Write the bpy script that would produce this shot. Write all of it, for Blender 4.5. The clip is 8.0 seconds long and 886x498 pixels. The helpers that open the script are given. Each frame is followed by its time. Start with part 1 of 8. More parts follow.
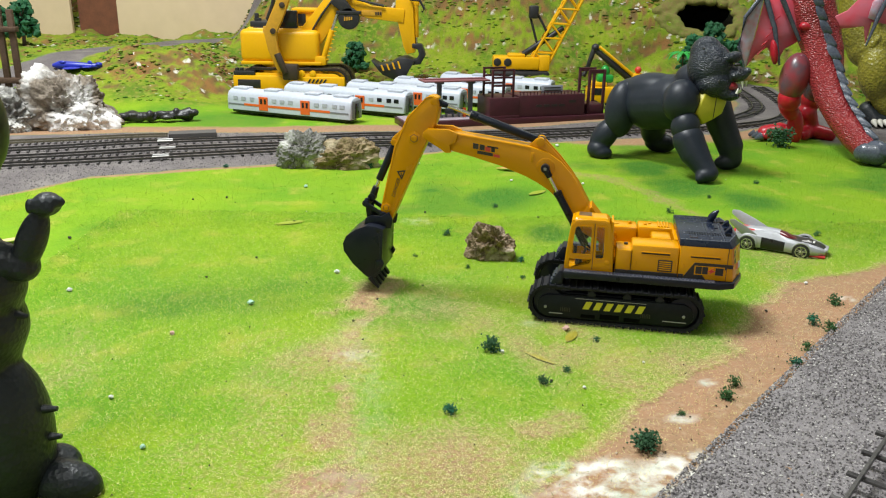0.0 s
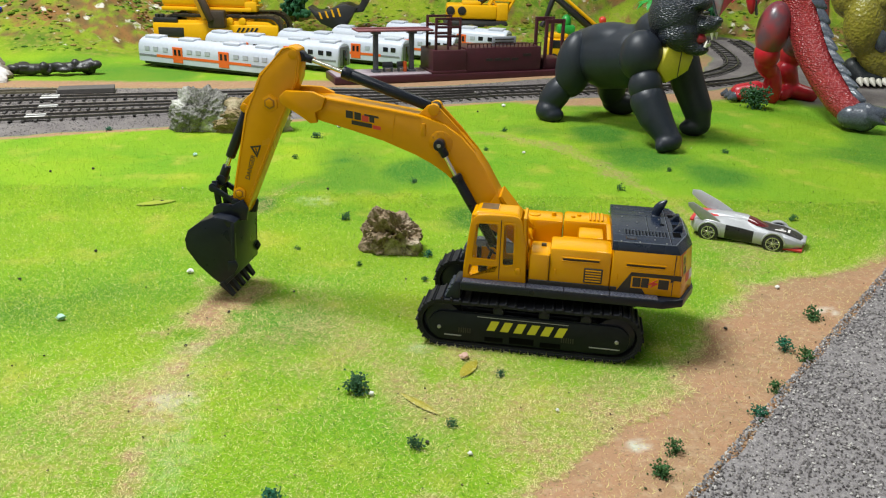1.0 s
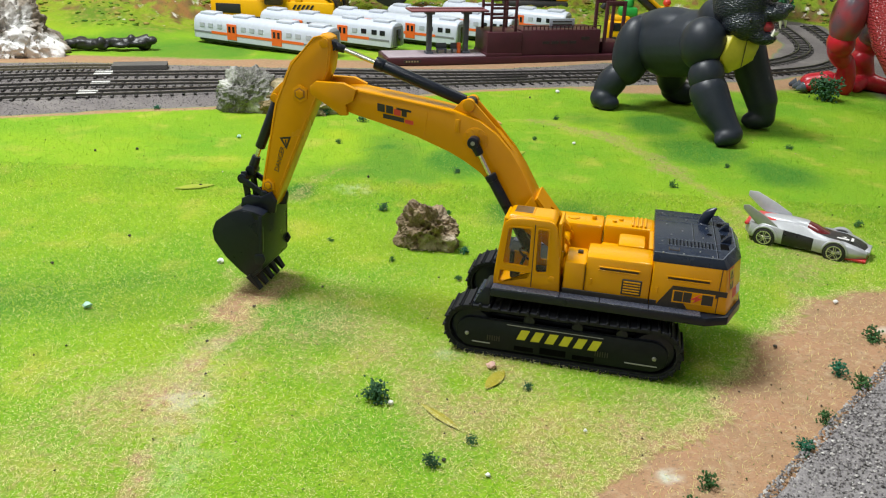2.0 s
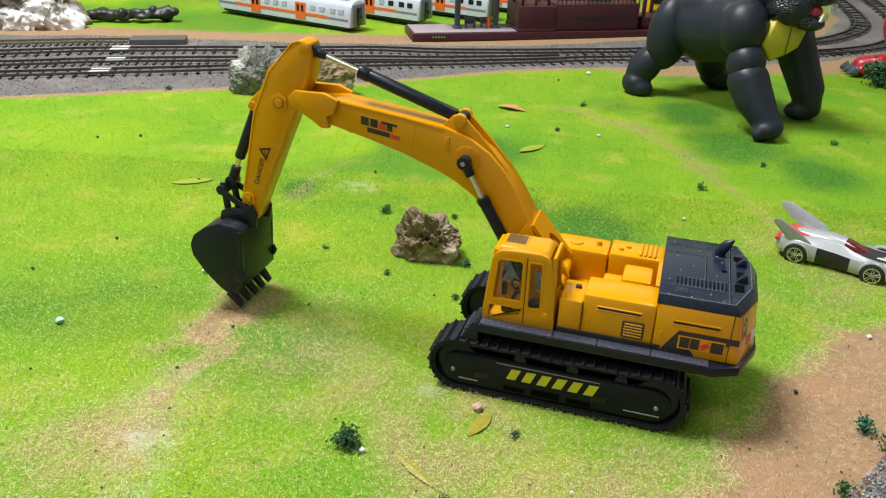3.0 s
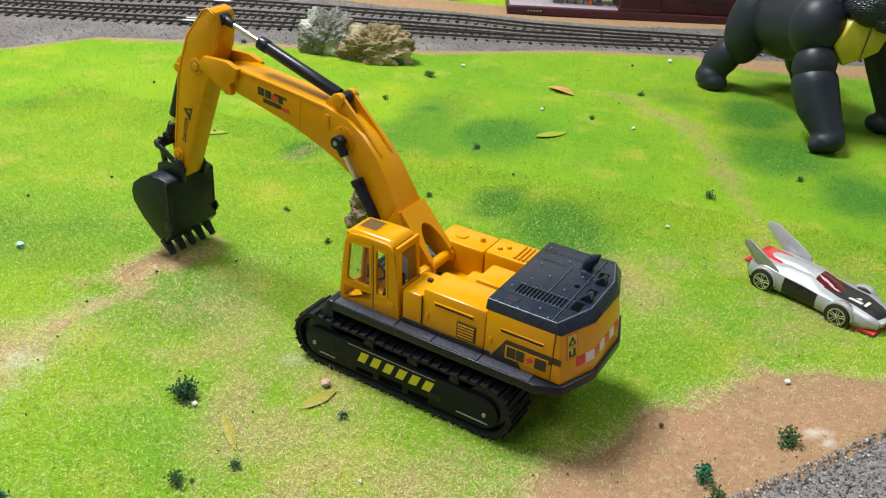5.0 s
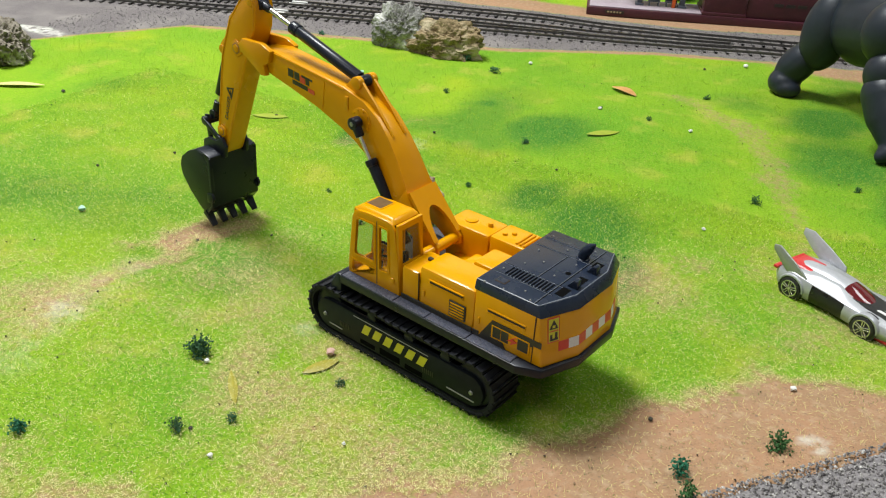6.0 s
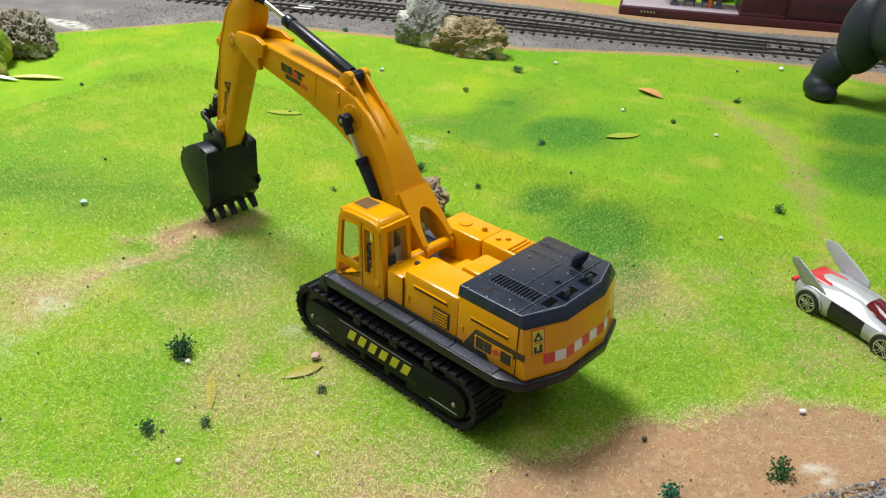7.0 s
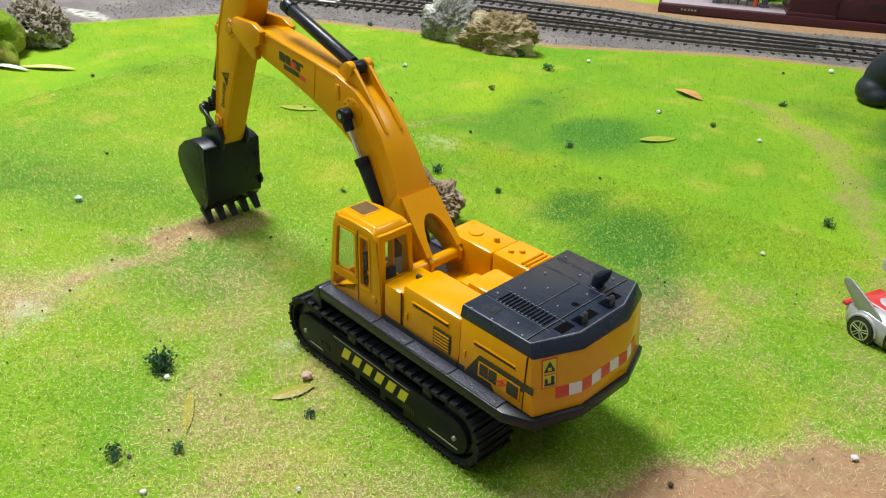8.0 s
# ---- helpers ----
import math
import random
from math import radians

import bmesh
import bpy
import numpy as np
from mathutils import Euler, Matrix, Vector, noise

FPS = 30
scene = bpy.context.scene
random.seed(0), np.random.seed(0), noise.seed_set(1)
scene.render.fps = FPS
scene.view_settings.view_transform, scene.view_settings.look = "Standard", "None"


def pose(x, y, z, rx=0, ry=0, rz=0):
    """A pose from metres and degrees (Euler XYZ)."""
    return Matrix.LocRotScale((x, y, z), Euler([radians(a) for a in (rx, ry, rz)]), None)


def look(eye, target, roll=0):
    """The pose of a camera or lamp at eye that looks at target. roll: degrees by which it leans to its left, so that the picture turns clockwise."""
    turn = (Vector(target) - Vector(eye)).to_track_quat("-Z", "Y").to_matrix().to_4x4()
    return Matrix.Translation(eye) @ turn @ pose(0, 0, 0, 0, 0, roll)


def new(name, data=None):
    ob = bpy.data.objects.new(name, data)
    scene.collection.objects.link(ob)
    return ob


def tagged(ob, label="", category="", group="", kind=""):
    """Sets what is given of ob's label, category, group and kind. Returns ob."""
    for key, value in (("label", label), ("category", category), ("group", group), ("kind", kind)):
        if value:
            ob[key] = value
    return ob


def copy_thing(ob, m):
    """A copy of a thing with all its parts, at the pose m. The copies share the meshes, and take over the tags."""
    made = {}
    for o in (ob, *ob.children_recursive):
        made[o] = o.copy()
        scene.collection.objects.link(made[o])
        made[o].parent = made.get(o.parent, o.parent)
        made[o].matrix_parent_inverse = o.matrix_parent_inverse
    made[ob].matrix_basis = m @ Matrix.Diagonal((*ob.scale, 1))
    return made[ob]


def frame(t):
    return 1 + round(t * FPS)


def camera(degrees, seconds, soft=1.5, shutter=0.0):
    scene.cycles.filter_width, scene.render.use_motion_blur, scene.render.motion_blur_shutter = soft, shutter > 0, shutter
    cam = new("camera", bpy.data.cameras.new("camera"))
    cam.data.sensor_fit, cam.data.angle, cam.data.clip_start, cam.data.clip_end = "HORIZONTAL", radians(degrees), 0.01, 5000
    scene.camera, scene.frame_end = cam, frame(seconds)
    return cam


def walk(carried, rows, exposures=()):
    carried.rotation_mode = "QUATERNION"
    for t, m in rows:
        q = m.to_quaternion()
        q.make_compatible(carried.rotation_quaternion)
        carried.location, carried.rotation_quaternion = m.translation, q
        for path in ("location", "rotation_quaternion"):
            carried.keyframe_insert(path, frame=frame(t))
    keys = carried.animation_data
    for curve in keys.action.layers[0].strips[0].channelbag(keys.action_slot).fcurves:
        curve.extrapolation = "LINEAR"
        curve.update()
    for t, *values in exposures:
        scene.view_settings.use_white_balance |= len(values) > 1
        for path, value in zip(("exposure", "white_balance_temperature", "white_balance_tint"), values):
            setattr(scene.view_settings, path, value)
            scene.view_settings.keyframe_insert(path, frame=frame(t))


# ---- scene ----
cam = camera(58.01, 8.0, soft=1.15)
PATH = [
    (0, (0.00829, 0.00235, 0.20928), (0.00448, 0.47597, 0.04904), 0.96),
    (0.5, (0.04367, 0.09657, 0.18993), (0.05893, 0.56364, 0.01215), 1.27),
    (1, (0.06481, 0.12734, 0.19289), (0.07395, 0.59110, 0.00621), 1.64),
    (1.5, (0.07549, 0.12750, 0.19950), (0.06740, 0.58881, 0.00680), 1.88),
    (1.7, (0.07482, 0.13625, 0.19289), (0.05934, 0.59621, -0.00257), 1.93),
    (2.8, (0.09261, 0.17845, 0.21663), (0.04567, 0.62543, -0.00247), 1.98),
    (3, (0.09734, 0.19282, 0.21174), (0.04653, 0.63697, -0.01220), 1.92),
    (3.5, (0.11336, 0.20596, 0.21022), (0.04915, 0.64288, -0.02426), 1.97),
    (4, (0.11874, 0.22161, 0.21141), (0.03216, 0.65107, -0.02956), 2.20),
    (4.5, (0.16231, 0.22780, 0.20640), (0.04507, 0.64796, -0.03797), 2.54),
    (4.7, (0.18963, 0.22862, 0.21662), (0.05906, 0.64430, -0.02865), 2.78),
    (5.8, (0.25862, 0.22898, 0.22695), (0.06018, 0.61575, -0.02010), 2.71),
    (6, (0.26325, 0.23336, 0.22241), (0.05699, 0.61576, -0.02505), 2.61),
    (6.5, (0.26655, 0.24328, 0.21646), (0.04673, 0.61761, -0.03164), 2.45),
    (7, (0.27507, 0.25660, 0.21701), (0.04678, 0.62583, -0.03110), 2.35),
    (7.5, (0.27287, 0.27345, 0.20732), (0.03694, 0.63787, -0.04074), 2.26),
    (8, (0.26626, 0.28984, 0.20377), (0.02059, 0.64747, -0.04473), 2.40),
]
walk(cam, [(t, look(eye, target, roll)) for t, eye, target, roll in PATH])

# ---- light: a room lit by ceiling panels, all out of view ----
# even cool background glow, added as ambient fill
world = bpy.data.worlds.new("ambient_fill")
world.use_nodes = True
world.node_tree.nodes["Background"].inputs[0].default_value = (0.80, 0.90, 1.0, 1)
world.node_tree.nodes["Background"].inputs[1].default_value = 0.08
scene.world = world
scene.view_settings.exposure = 0.0


def unseen_lamp_light(name, at, target, size_x, size_y, watts, colour):
    data = bpy.data.lights.new(name, "AREA")
    data.shape, data.size, data.size_y, data.energy, data.color = "RECTANGLE", size_x, size_y, watts, colour
    ob = new(name, data)
    ob.matrix_world = look(at, target)
    return ob


# first lamp set by the shadow direction; the other two are added fill
LAMPS = [((-0.62, 0.70, 1.72), 0.55, 0.55, 57.5), ((1.0, 1.3, 1.72), 0.6, 0.6, 10.0), ((-0.4, -0.6, 1.72), 0.6, 0.6, 9.0)]
for at, sx, sy, watts in LAMPS:
    unseen_lamp_light("ceiling_light", at, (at[0], at[1], 0), sx, sy, watts, (0.97, 1.0, 1.0))

# ---- materials ----
def mat(name, col, col2=None, rough=0.5, metal=0.0, scale=120.0, bump=0.05, rough_var=0.1, coat=0.0, vary=0.0, spec=0.5, fine=6.0, depth=0.0004):
    """Two scales of noise mix the two colours, break up the gloss and raise a fine relief. vary: brightness from piece to piece."""
    m = bpy.data.materials.new(name)
    m.use_nodes = True
    nt = m.node_tree
    n, l = nt.nodes, nt.links
    b = n["Principled BSDF"]
    col2 = col2 or tuple(c * 0.82 for c in col)
    co = n.new("ShaderNodeTexCoord")
    a1 = n.new("ShaderNodeTexNoise")
    a1.inputs["Scale"].default_value, a1.inputs["Detail"].default_value = scale, 4
    a2 = n.new("ShaderNodeTexNoise")
    a2.inputs["Scale"].default_value, a2.inputs["Detail"].default_value = scale * fine, 3
    l.new(co.outputs["Object"], a1.inputs["Vector"])
    l.new(co.outputs["Object"], a2.inputs["Vector"])
    mix = n.new("ShaderNodeMix")
    mix.data_type = "RGBA"
    mix.inputs["A"].default_value, mix.inputs["B"].default_value = (*col, 1), (*col2, 1)
    add = n.new("ShaderNodeMath")
    add.operation = "MULTIPLY_ADD"
    add.inputs[1].default_value = 0.5
    l.new(a2.outputs["Fac"], add.inputs[0])
    half = n.new("ShaderNodeMath")
    half.operation = "MULTIPLY"
    half.inputs[1].default_value = 0.5
    l.new(a1.outputs["Fac"], half.inputs[0])
    l.new(half.outputs[0], add.inputs[2])
    ramp = n.new("ShaderNodeMapRange")
    ramp.inputs["From Min"].default_value, ramp.inputs["From Max"].default_value = 0.35, 0.65
    l.new(add.outputs[0], ramp.inputs["Value"])
    l.new(ramp.outputs[0], mix.inputs["Factor"])
    out = mix.outputs["Result"]
    if vary:
        info = n.new("ShaderNodeObjectInfo")
        hsv = n.new("ShaderNodeHueSaturation")
        mr = n.new("ShaderNodeMapRange")
        mr.inputs["To Min"].default_value, mr.inputs["To Max"].default_value = 1 - vary, 1 + vary
        l.new(info.outputs["Random"], mr.inputs["Value"])
        l.new(mr.outputs[0], hsv.inputs["Value"])
        l.new(out, hsv.inputs["Color"])
        out = hsv.outputs["Color"]
    l.new(out, b.inputs["Base Color"])
    rr = n.new("ShaderNodeMapRange")
    rr.inputs["To Min"].default_value, rr.inputs["To Max"].default_value = max(0.02, rough - rough_var), min(1, rough + rough_var)
    l.new(a1.outputs["Fac"], rr.inputs["Value"])
    l.new(rr.outputs[0], b.inputs["Roughness"])
    b.inputs["Metallic"].default_value = metal
    b.inputs["Specular IOR Level"].default_value = spec
    b.inputs["Coat Weight"].default_value = coat
    if bump:
        bp = n.new("ShaderNodeBump")
        bp.inputs["Strength"].default_value, bp.inputs["Distance"].default_value = bump, depth
        l.new(add.outputs[0], bp.inputs["Height"])
        l.new(bp.outputs[0], b.inputs["Normal"])
    return m


def glass_mat(name, tint, rough=0.05, alpha=0.35):
    m = bpy.data.materials.new(name)
    m.use_nodes = True
    b = m.node_tree.nodes["Principled BSDF"]
    b.inputs["Base Color"].default_value, b.inputs["Roughness"].default_value = (*tint, 1), rough
    b.inputs["Transmission Weight"].default_value, b.inputs["IOR"].default_value = 0.0, 1.45
    b.inputs["Alpha"].default_value = alpha
    b.inputs["Specular IOR Level"].default_value = 0.5
    return m


def lawn_mat(name, fibre, calm=0.0):
    """Flocked grass, sand, ballast and whitish spill, by the zone weights of the mesh."""
    m = bpy.data.materials.new(name)
    m.use_nodes = True
    nt = m.node_tree
    n, l = nt.nodes, nt.links
    b = n["Principled BSDF"]
    geo = n.new("ShaderNodeNewGeometry")

    def noise_at(scale, detail=3):
        t = n.new("ShaderNodeTexNoise")
        t.inputs["Scale"].default_value, t.inputs["Detail"].default_value = scale, detail
        l.new(geo.outputs["Position"], t.inputs["Vector"])
        return t.outputs["Fac"]

    def span(v, lo, hi):
        r = n.new("ShaderNodeMapRange")
        r.inputs["From Min"].default_value, r.inputs["From Max"].default_value = lo, hi
        l.new(v, r.inputs["Value"])
        return r.outputs[0]

    def mixed(f, a, c):
        x = n.new("ShaderNodeMix")
        x.data_type = "RGBA"
        for slot, v in (("Factor", f), ("A", a), ("B", c)):
            if isinstance(v, tuple):
                x.inputs[slot].default_value = (*v, 1)
            else:
                l.new(v, x.inputs[slot])
        return x.outputs["Result"]

    zone = n.new("ShaderNodeAttribute")
    zone.attribute_name = "zone"
    sep = n.new("ShaderNodeSeparateColor")
    l.new(zone.outputs["Color"], sep.inputs[0])
    lime, leaf, dark, straw, gold = (0.225, 0.375, 0.010), (0.12, 0.30, 0.010), (0.03, 0.16, 0.014), (0.43, 0.385, 0.07), (0.36, 0.40, 0.012)
    g = mixed(span(noise_at(7), 0.35, 0.65), lime, leaf)
    g = mixed(span(noise_at(11, 4), 0.56, 0.88), g, gold)
    g = mixed(span(noise_at(30, 5), 0.55, 0.85), g, straw)
    g = mixed(span(noise_at(19, 5), 0.57, 0.80), g, leaf)
    g = mixed(sep.outputs[2], g, dark)
    if fibre:
        isl = n.new("ShaderNodeNewGeometry")
        pale, bright, deep = (0.74, 0.66, 0.28), (0.42, 0.52, 0.03), (0.045, 0.14, 0.010)
        h = n.new("ShaderNodeHueSaturation")
        r1 = n.new("ShaderNodeMapRange")
        r1.inputs["To Min"].default_value, r1.inputs["To Max"].default_value = 0.50, 1.75
        l.new(isl.outputs["Random Per Island"], r1.inputs["Value"])
        l.new(r1.outputs[0], h.inputs["Value"])
        dry = n.new("ShaderNodeMath")
        dry.operation = "MULTIPLY"
        dry.inputs[1].default_value = 0.5
        l.new(sep.outputs[0], dry.inputs[0])
        l.new(mixed(dry.outputs[0], g, straw), h.inputs["Color"])
        rnd = isl.outputs["Random Per Island"]
        out = mixed(span(rnd, 0.22, 0.13), h.outputs["Color"], deep)
        out = mixed(span(rnd, 0.62, 0.68), out, bright)
        share = n.new("ShaderNodeMath")
        share.operation = "MULTIPLY_ADD"
        share.inputs[1].default_value = 0.75
        l.new(sep.outputs[0], share.inputs[0])
        l.new(rnd, share.inputs[2])
        out = mixed(span(share.outputs[0], 0.90, 0.95), out, pale)
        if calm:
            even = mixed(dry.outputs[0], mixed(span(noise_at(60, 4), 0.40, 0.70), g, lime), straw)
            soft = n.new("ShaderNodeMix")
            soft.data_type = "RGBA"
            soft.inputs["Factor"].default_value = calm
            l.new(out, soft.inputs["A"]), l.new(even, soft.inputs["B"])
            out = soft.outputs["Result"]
    else:
        sand = mixed(span(noise_at(45, 5), 0.35, 0.7), (0.35, 0.20, 0.115), (0.29, 0.185, 0.105))
        sand = mixed(span(noise_at(260, 4), 0.5, 0.8), sand, (0.41, 0.29, 0.18))
        sand = mixed(span(noise_at(800, 2), 0.61, 0.74), sand, (0.17, 0.12, 0.08))
        stone = mixed(span(noise_at(1300, 2), 0.35, 0.7), (0.19, 0.17, 0.17), (0.09, 0.08, 0.08))
        stone = mixed(span(noise_at(25, 3), 0.45, 0.75), stone, (0.22, 0.20, 0.19))
        speck = n.new("ShaderNodeMath")
        speck.operation = "MULTIPLY_ADD"
        speck.inputs[1].default_value = 1.5
        l.new(sep.outputs[0], speck.inputs[0])
        fine = n.new("ShaderNodeMath")
        fine.operation = "MULTIPLY_ADD"
        fine.inputs[1].default_value, fine.inputs[2].default_value = 1.6, -1.05
        l.new(noise_at(330, 4), fine.inputs[0])
        l.new(fine.outputs[0], speck.inputs[2])
        fuzz = mixed(span(noise_at(900, 3), 0.50, 0.95), g, (0.36, 0.40, 0.06))
        fuzz = mixed(span(noise_at(700, 4), 0.50, 0.92), fuzz, (0.07, 0.17, 0.012))
        out = mixed(span(speck.outputs[0], 0.0, 1.0), fuzz, sand)
        out = mixed(sep.outputs[1], out, stone)
        chalk = n.new("ShaderNodeAttribute")
        chalk.attribute_name = "chalk"
        white = mixed(span(noise_at(55, 4), 0.4, 0.7), (0.70, 0.68, 0.62), (0.50, 0.56, 0.46))
        ck = n.new("ShaderNodeMath")
        ck.operation = "MULTIPLY"
        l.new(chalk.outputs["Fac"], ck.inputs[0])
        l.new(span(noise_at(140, 5), 0.36, 0.6), ck.inputs[1])
        out = mixed(ck.outputs[0], out, white)
        bank = n.new("ShaderNodeAttribute")
        bank.attribute_name = "bank"
        steep = n.new("ShaderNodeAttribute")
        steep.attribute_name = "steep"
        moss = mixed(span(noise_at(13, 4), 0.42, 0.60), (0.20, 0.28, 0.014), (0.10, 0.19, 0.012))
        moss = mixed(span(noise_at(120, 4), 0.50, 0.72), moss, (0.27, 0.29, 0.04))
        moss = mixed(span(noise_at(26, 5), 0.58, 0.74), moss, (0.30, 0.22, 0.08))
        earth = mixed(span(noise_at(40, 5), 0.40, 0.62), (0.26, 0.13, 0.045), (0.15, 0.10, 0.04))
        earth = mixed(span(noise_at(48, 6), 0.61, 0.66), earth, (0.62, 0.58, 0.50))
        moss = mixed(steep.outputs["Fac"], moss, earth)
        moss = mixed(span(noise_at(52, 6), 0.69, 0.74), moss, (0.62, 0.58, 0.50))
        moss = mixed(span(noise_at(330, 3), 0.56, 0.78), moss, (0.07, 0.08, 0.016))
        out = mixed(bank.outputs["Fac"], out, moss)
    l.new(out, b.inputs["Base Color"])
    b.inputs["Roughness"].default_value = 0.75 if fibre else 0.9
    b.inputs["Specular IOR Level"].default_value = 0.25 if fibre else 0.2
    if fibre:
        thin = n.new("ShaderNodeBsdfTranslucent")
        l.new(out, thin.inputs["Color"])
        both = n.new("ShaderNodeMixShader")
        both.inputs[0].default_value = 0.25
        l.new(b.outputs[0], both.inputs[1])
        l.new(thin.outputs[0], both.inputs[2])
        l.new(both.outputs[0], n["Material Output"].inputs["Surface"])
    if not fibre:
        bp = n.new("ShaderNodeBump")
        bp.inputs["Strength"].default_value, bp.inputs["Distance"].default_value = 0.6, 0.0012
        l.new(noise_at(1000, 3), bp.inputs["Height"])
        l.new(bp.outputs[0], b.inputs["Normal"])
    return m


YELLOW = mat("amber_plastic", (0.68, 0.305, 0.0), (0.65, 0.29, 0.0), rough=0.20, rough_var=0.05, scale=40, bump=0.03, spec=0.42)
BLACK = mat("charcoal_plastic", (0.008, 0.010, 0.018), (0.011, 0.014, 0.023), rough=0.30, scale=90, bump=0.08, spec=0.26)
DECK = mat("slate_plastic", (0.011, 0.017, 0.034), (0.015, 0.022, 0.040), rough=0.26, scale=90, bump=0.06, spec=0.34)
RUBBER = mat("track_rubber", (0.010, 0.011, 0.015), (0.015, 0.016, 0.020), rough=0.6, scale=200, bump=0.15, spec=0.2)
TREADPLATE = mat("treadplate_plastic", (0.085, 0.09, 0.12), (0.030, 0.034, 0.050), rough=0.28, scale=700, bump=0.6, fine=2, depth=0.0006, spec=0.4)
CHROME = mat("bright_steel", (0.75, 0.72, 0.68), (0.6, 0.58, 0.55), rough=0.18, metal=1.0, scale=200, bump=0.02)
STRIPE = mat("yellow_print", (0.62, 0.58, 0.03), (0.55, 0.5, 0.03), rough=0.45, scale=300)
INK = mat("black_print", (0.015, 0.014, 0.014), (0.03, 0.025, 0.02), rough=0.45, scale=300)
RED_INK = mat("red_print", (0.62, 0.045, 0.02), (0.55, 0.05, 0.03), rough=0.4, scale=300)
WHITE_INK = mat("white_print", (0.75, 0.74, 0.72), (0.66, 0.65, 0.64), rough=0.4, scale=300)
GOLD_INK = mat("bronze_print", (0.16, 0.09, 0.03), (0.09, 0.05, 0.02), rough=0.4, scale=300)
LINE = mat("pale_line_print", (0.35, 0.35, 0.35), rough=0.5)
GLASS = glass_mat("tinted_window", (0.22, 0.24, 0.20), 0.05, 0.10)

# ---- mesh helpers ----
def part(name, bm, material, parent=None, label="", smooth=None):
    me = bpy.data.meshes.new(name)
    bm.normal_update()
    bm.to_mesh(me)
    bm.free()
    if smooth is not None:
        me.polygons.foreach_set("use_smooth", [True] * len(me.polygons))
        me.set_sharp_from_angle(angle=radians(smooth))
    for m in material if isinstance(material, (list, tuple)) else (material,):
        me.materials.append(m)
    ob = new(name, me)
    if parent is not None:
        ob.parent = parent
    if label:
        ob["label"] = label
    return ob


def same_piece(ob, name, m):
    """Another object on the mesh of ob, under the same parent."""
    o = new(name, ob.data)
    o.parent = ob.parent
    o.matrix_basis = m
    return o


def thing(name, m, label, category, group="", kind=""):
    e = new(name)
    e.empty_display_size = 0.01
    e.matrix_basis = m
    return tagged(e, label, category, group, kind)


def bevel(bm, w, seg=2, angle=25):
    if w > 0:
        bm.normal_update()
        edges = [e for e in bm.edges if len(e.link_faces) == 2 and e.calc_face_angle(0) > radians(angle)]
        if edges:
            bmesh.ops.bevel(bm, geom=edges, offset=w, segments=seg, affect="EDGES", profile=0.5, clamp_overlap=True)
    return bm


def join(*bms):
    out = bms[0]
    for b in bms[1:]:
        me = bpy.data.meshes.new("tmp")
        b.to_mesh(me)
        b.free()
        out.from_mesh(me)
        bpy.data.meshes.remove(me)
    return out


def box(x0, x1, y0, y1, z0, z1, w=0.0, seg=2, taper=None):
    """taper: how much the top is drawn in on each side, in x and y."""
    bm = bmesh.new()
    tx, ty = taper or (0, 0)
    lo = [bm.verts.new(p) for p in ((x0, y0, z0), (x1, y0, z0), (x1, y1, z0), (x0, y1, z0))]
    hi = [bm.verts.new(p) for p in ((x0 + tx, y0 + ty, z1), (x1 - tx, y0 + ty, z1), (x1 - tx, y1 - ty, z1), (x0 + tx, y1 - ty, z1))]
    bm.faces.new(lo[::-1]), bm.faces.new(hi)
    for i in range(4):
        bm.faces.new((lo[i], lo[(i + 1) % 4], hi[(i + 1) % 4], hi[i]))
    bmesh.ops.recalc_face_normals(bm, faces=bm.faces)
    return bevel(bm, w, seg)


def plate(outer, holes, axis, a, b, w=0.0, seg=2):
    """A sheet of the outline, with holes, between a and b along an axis; the outline lies in the other two axes, in xyz order."""
    bm = bmesh.new()
    n = "xyz".index(axis)

    def at(p, v):
        q = list(p)
        q.insert(n, v)
        return q

    edges = []
    for loop in (outer, *holes):
        vs = [bm.verts.new(at(p, a)) for p in loop]
        edges += [bm.edges.new((vs[i], vs[(i + 1) % len(vs)])) for i in range(len(vs))]
    if holes:
        bmesh.ops.triangle_fill(bm, edges=edges, use_beauty=True, use_dissolve=True)
    else:
        bm.faces.new(list(bm.verts))
    out = bmesh.ops.extrude_face_region(bm, geom=list(bm.faces))
    shift = [0, 0, 0]
    shift[n] = b - a
    bmesh.ops.translate(bm, vec=shift, verts=[v for v in out["geom"] if isinstance(v, bmesh.types.BMVert)])
    bmesh.ops.recalc_face_normals(bm, faces=bm.faces)
    return bevel(bm, w, seg)


def rod(p, q, r, r2=None, seg=16, w=0.0):
    """A round bar from p to q."""
    bm = bmesh.new()
    d = Vector(q) - Vector(p)
    bmesh.ops.create_cone(bm, cap_ends=True, segments=seg, radius1=r, radius2=r if r2 is None else r2, depth=d.length)
    bevel(bm, w, 2, 60)
    m = Matrix.Translation((Vector(p) + Vector(q)) / 2) @ d.to_track_quat("Z", "Y").to_matrix().to_4x4()
    bmesh.ops.transform(bm, matrix=m, verts=bm.verts)
    return bm


def loft(rings, closed_ends=True):
    """Skin over rings of equally many points."""
    bm = bmesh.new()
    vs = [[bm.verts.new(p) for p in ring] for ring in rings]
    k = len(rings[0])
    for a, b in zip(vs, vs[1:]):
        for i in range(k):
            bm.faces.new((a[i], a[(i + 1) % k], b[(i + 1) % k], b[i]))
    if closed_ends:
        bm.faces.new(vs[0][::-1]), bm.faces.new(vs[-1])
    bmesh.ops.recalc_face_normals(bm, faces=bm.faces)
    return bm


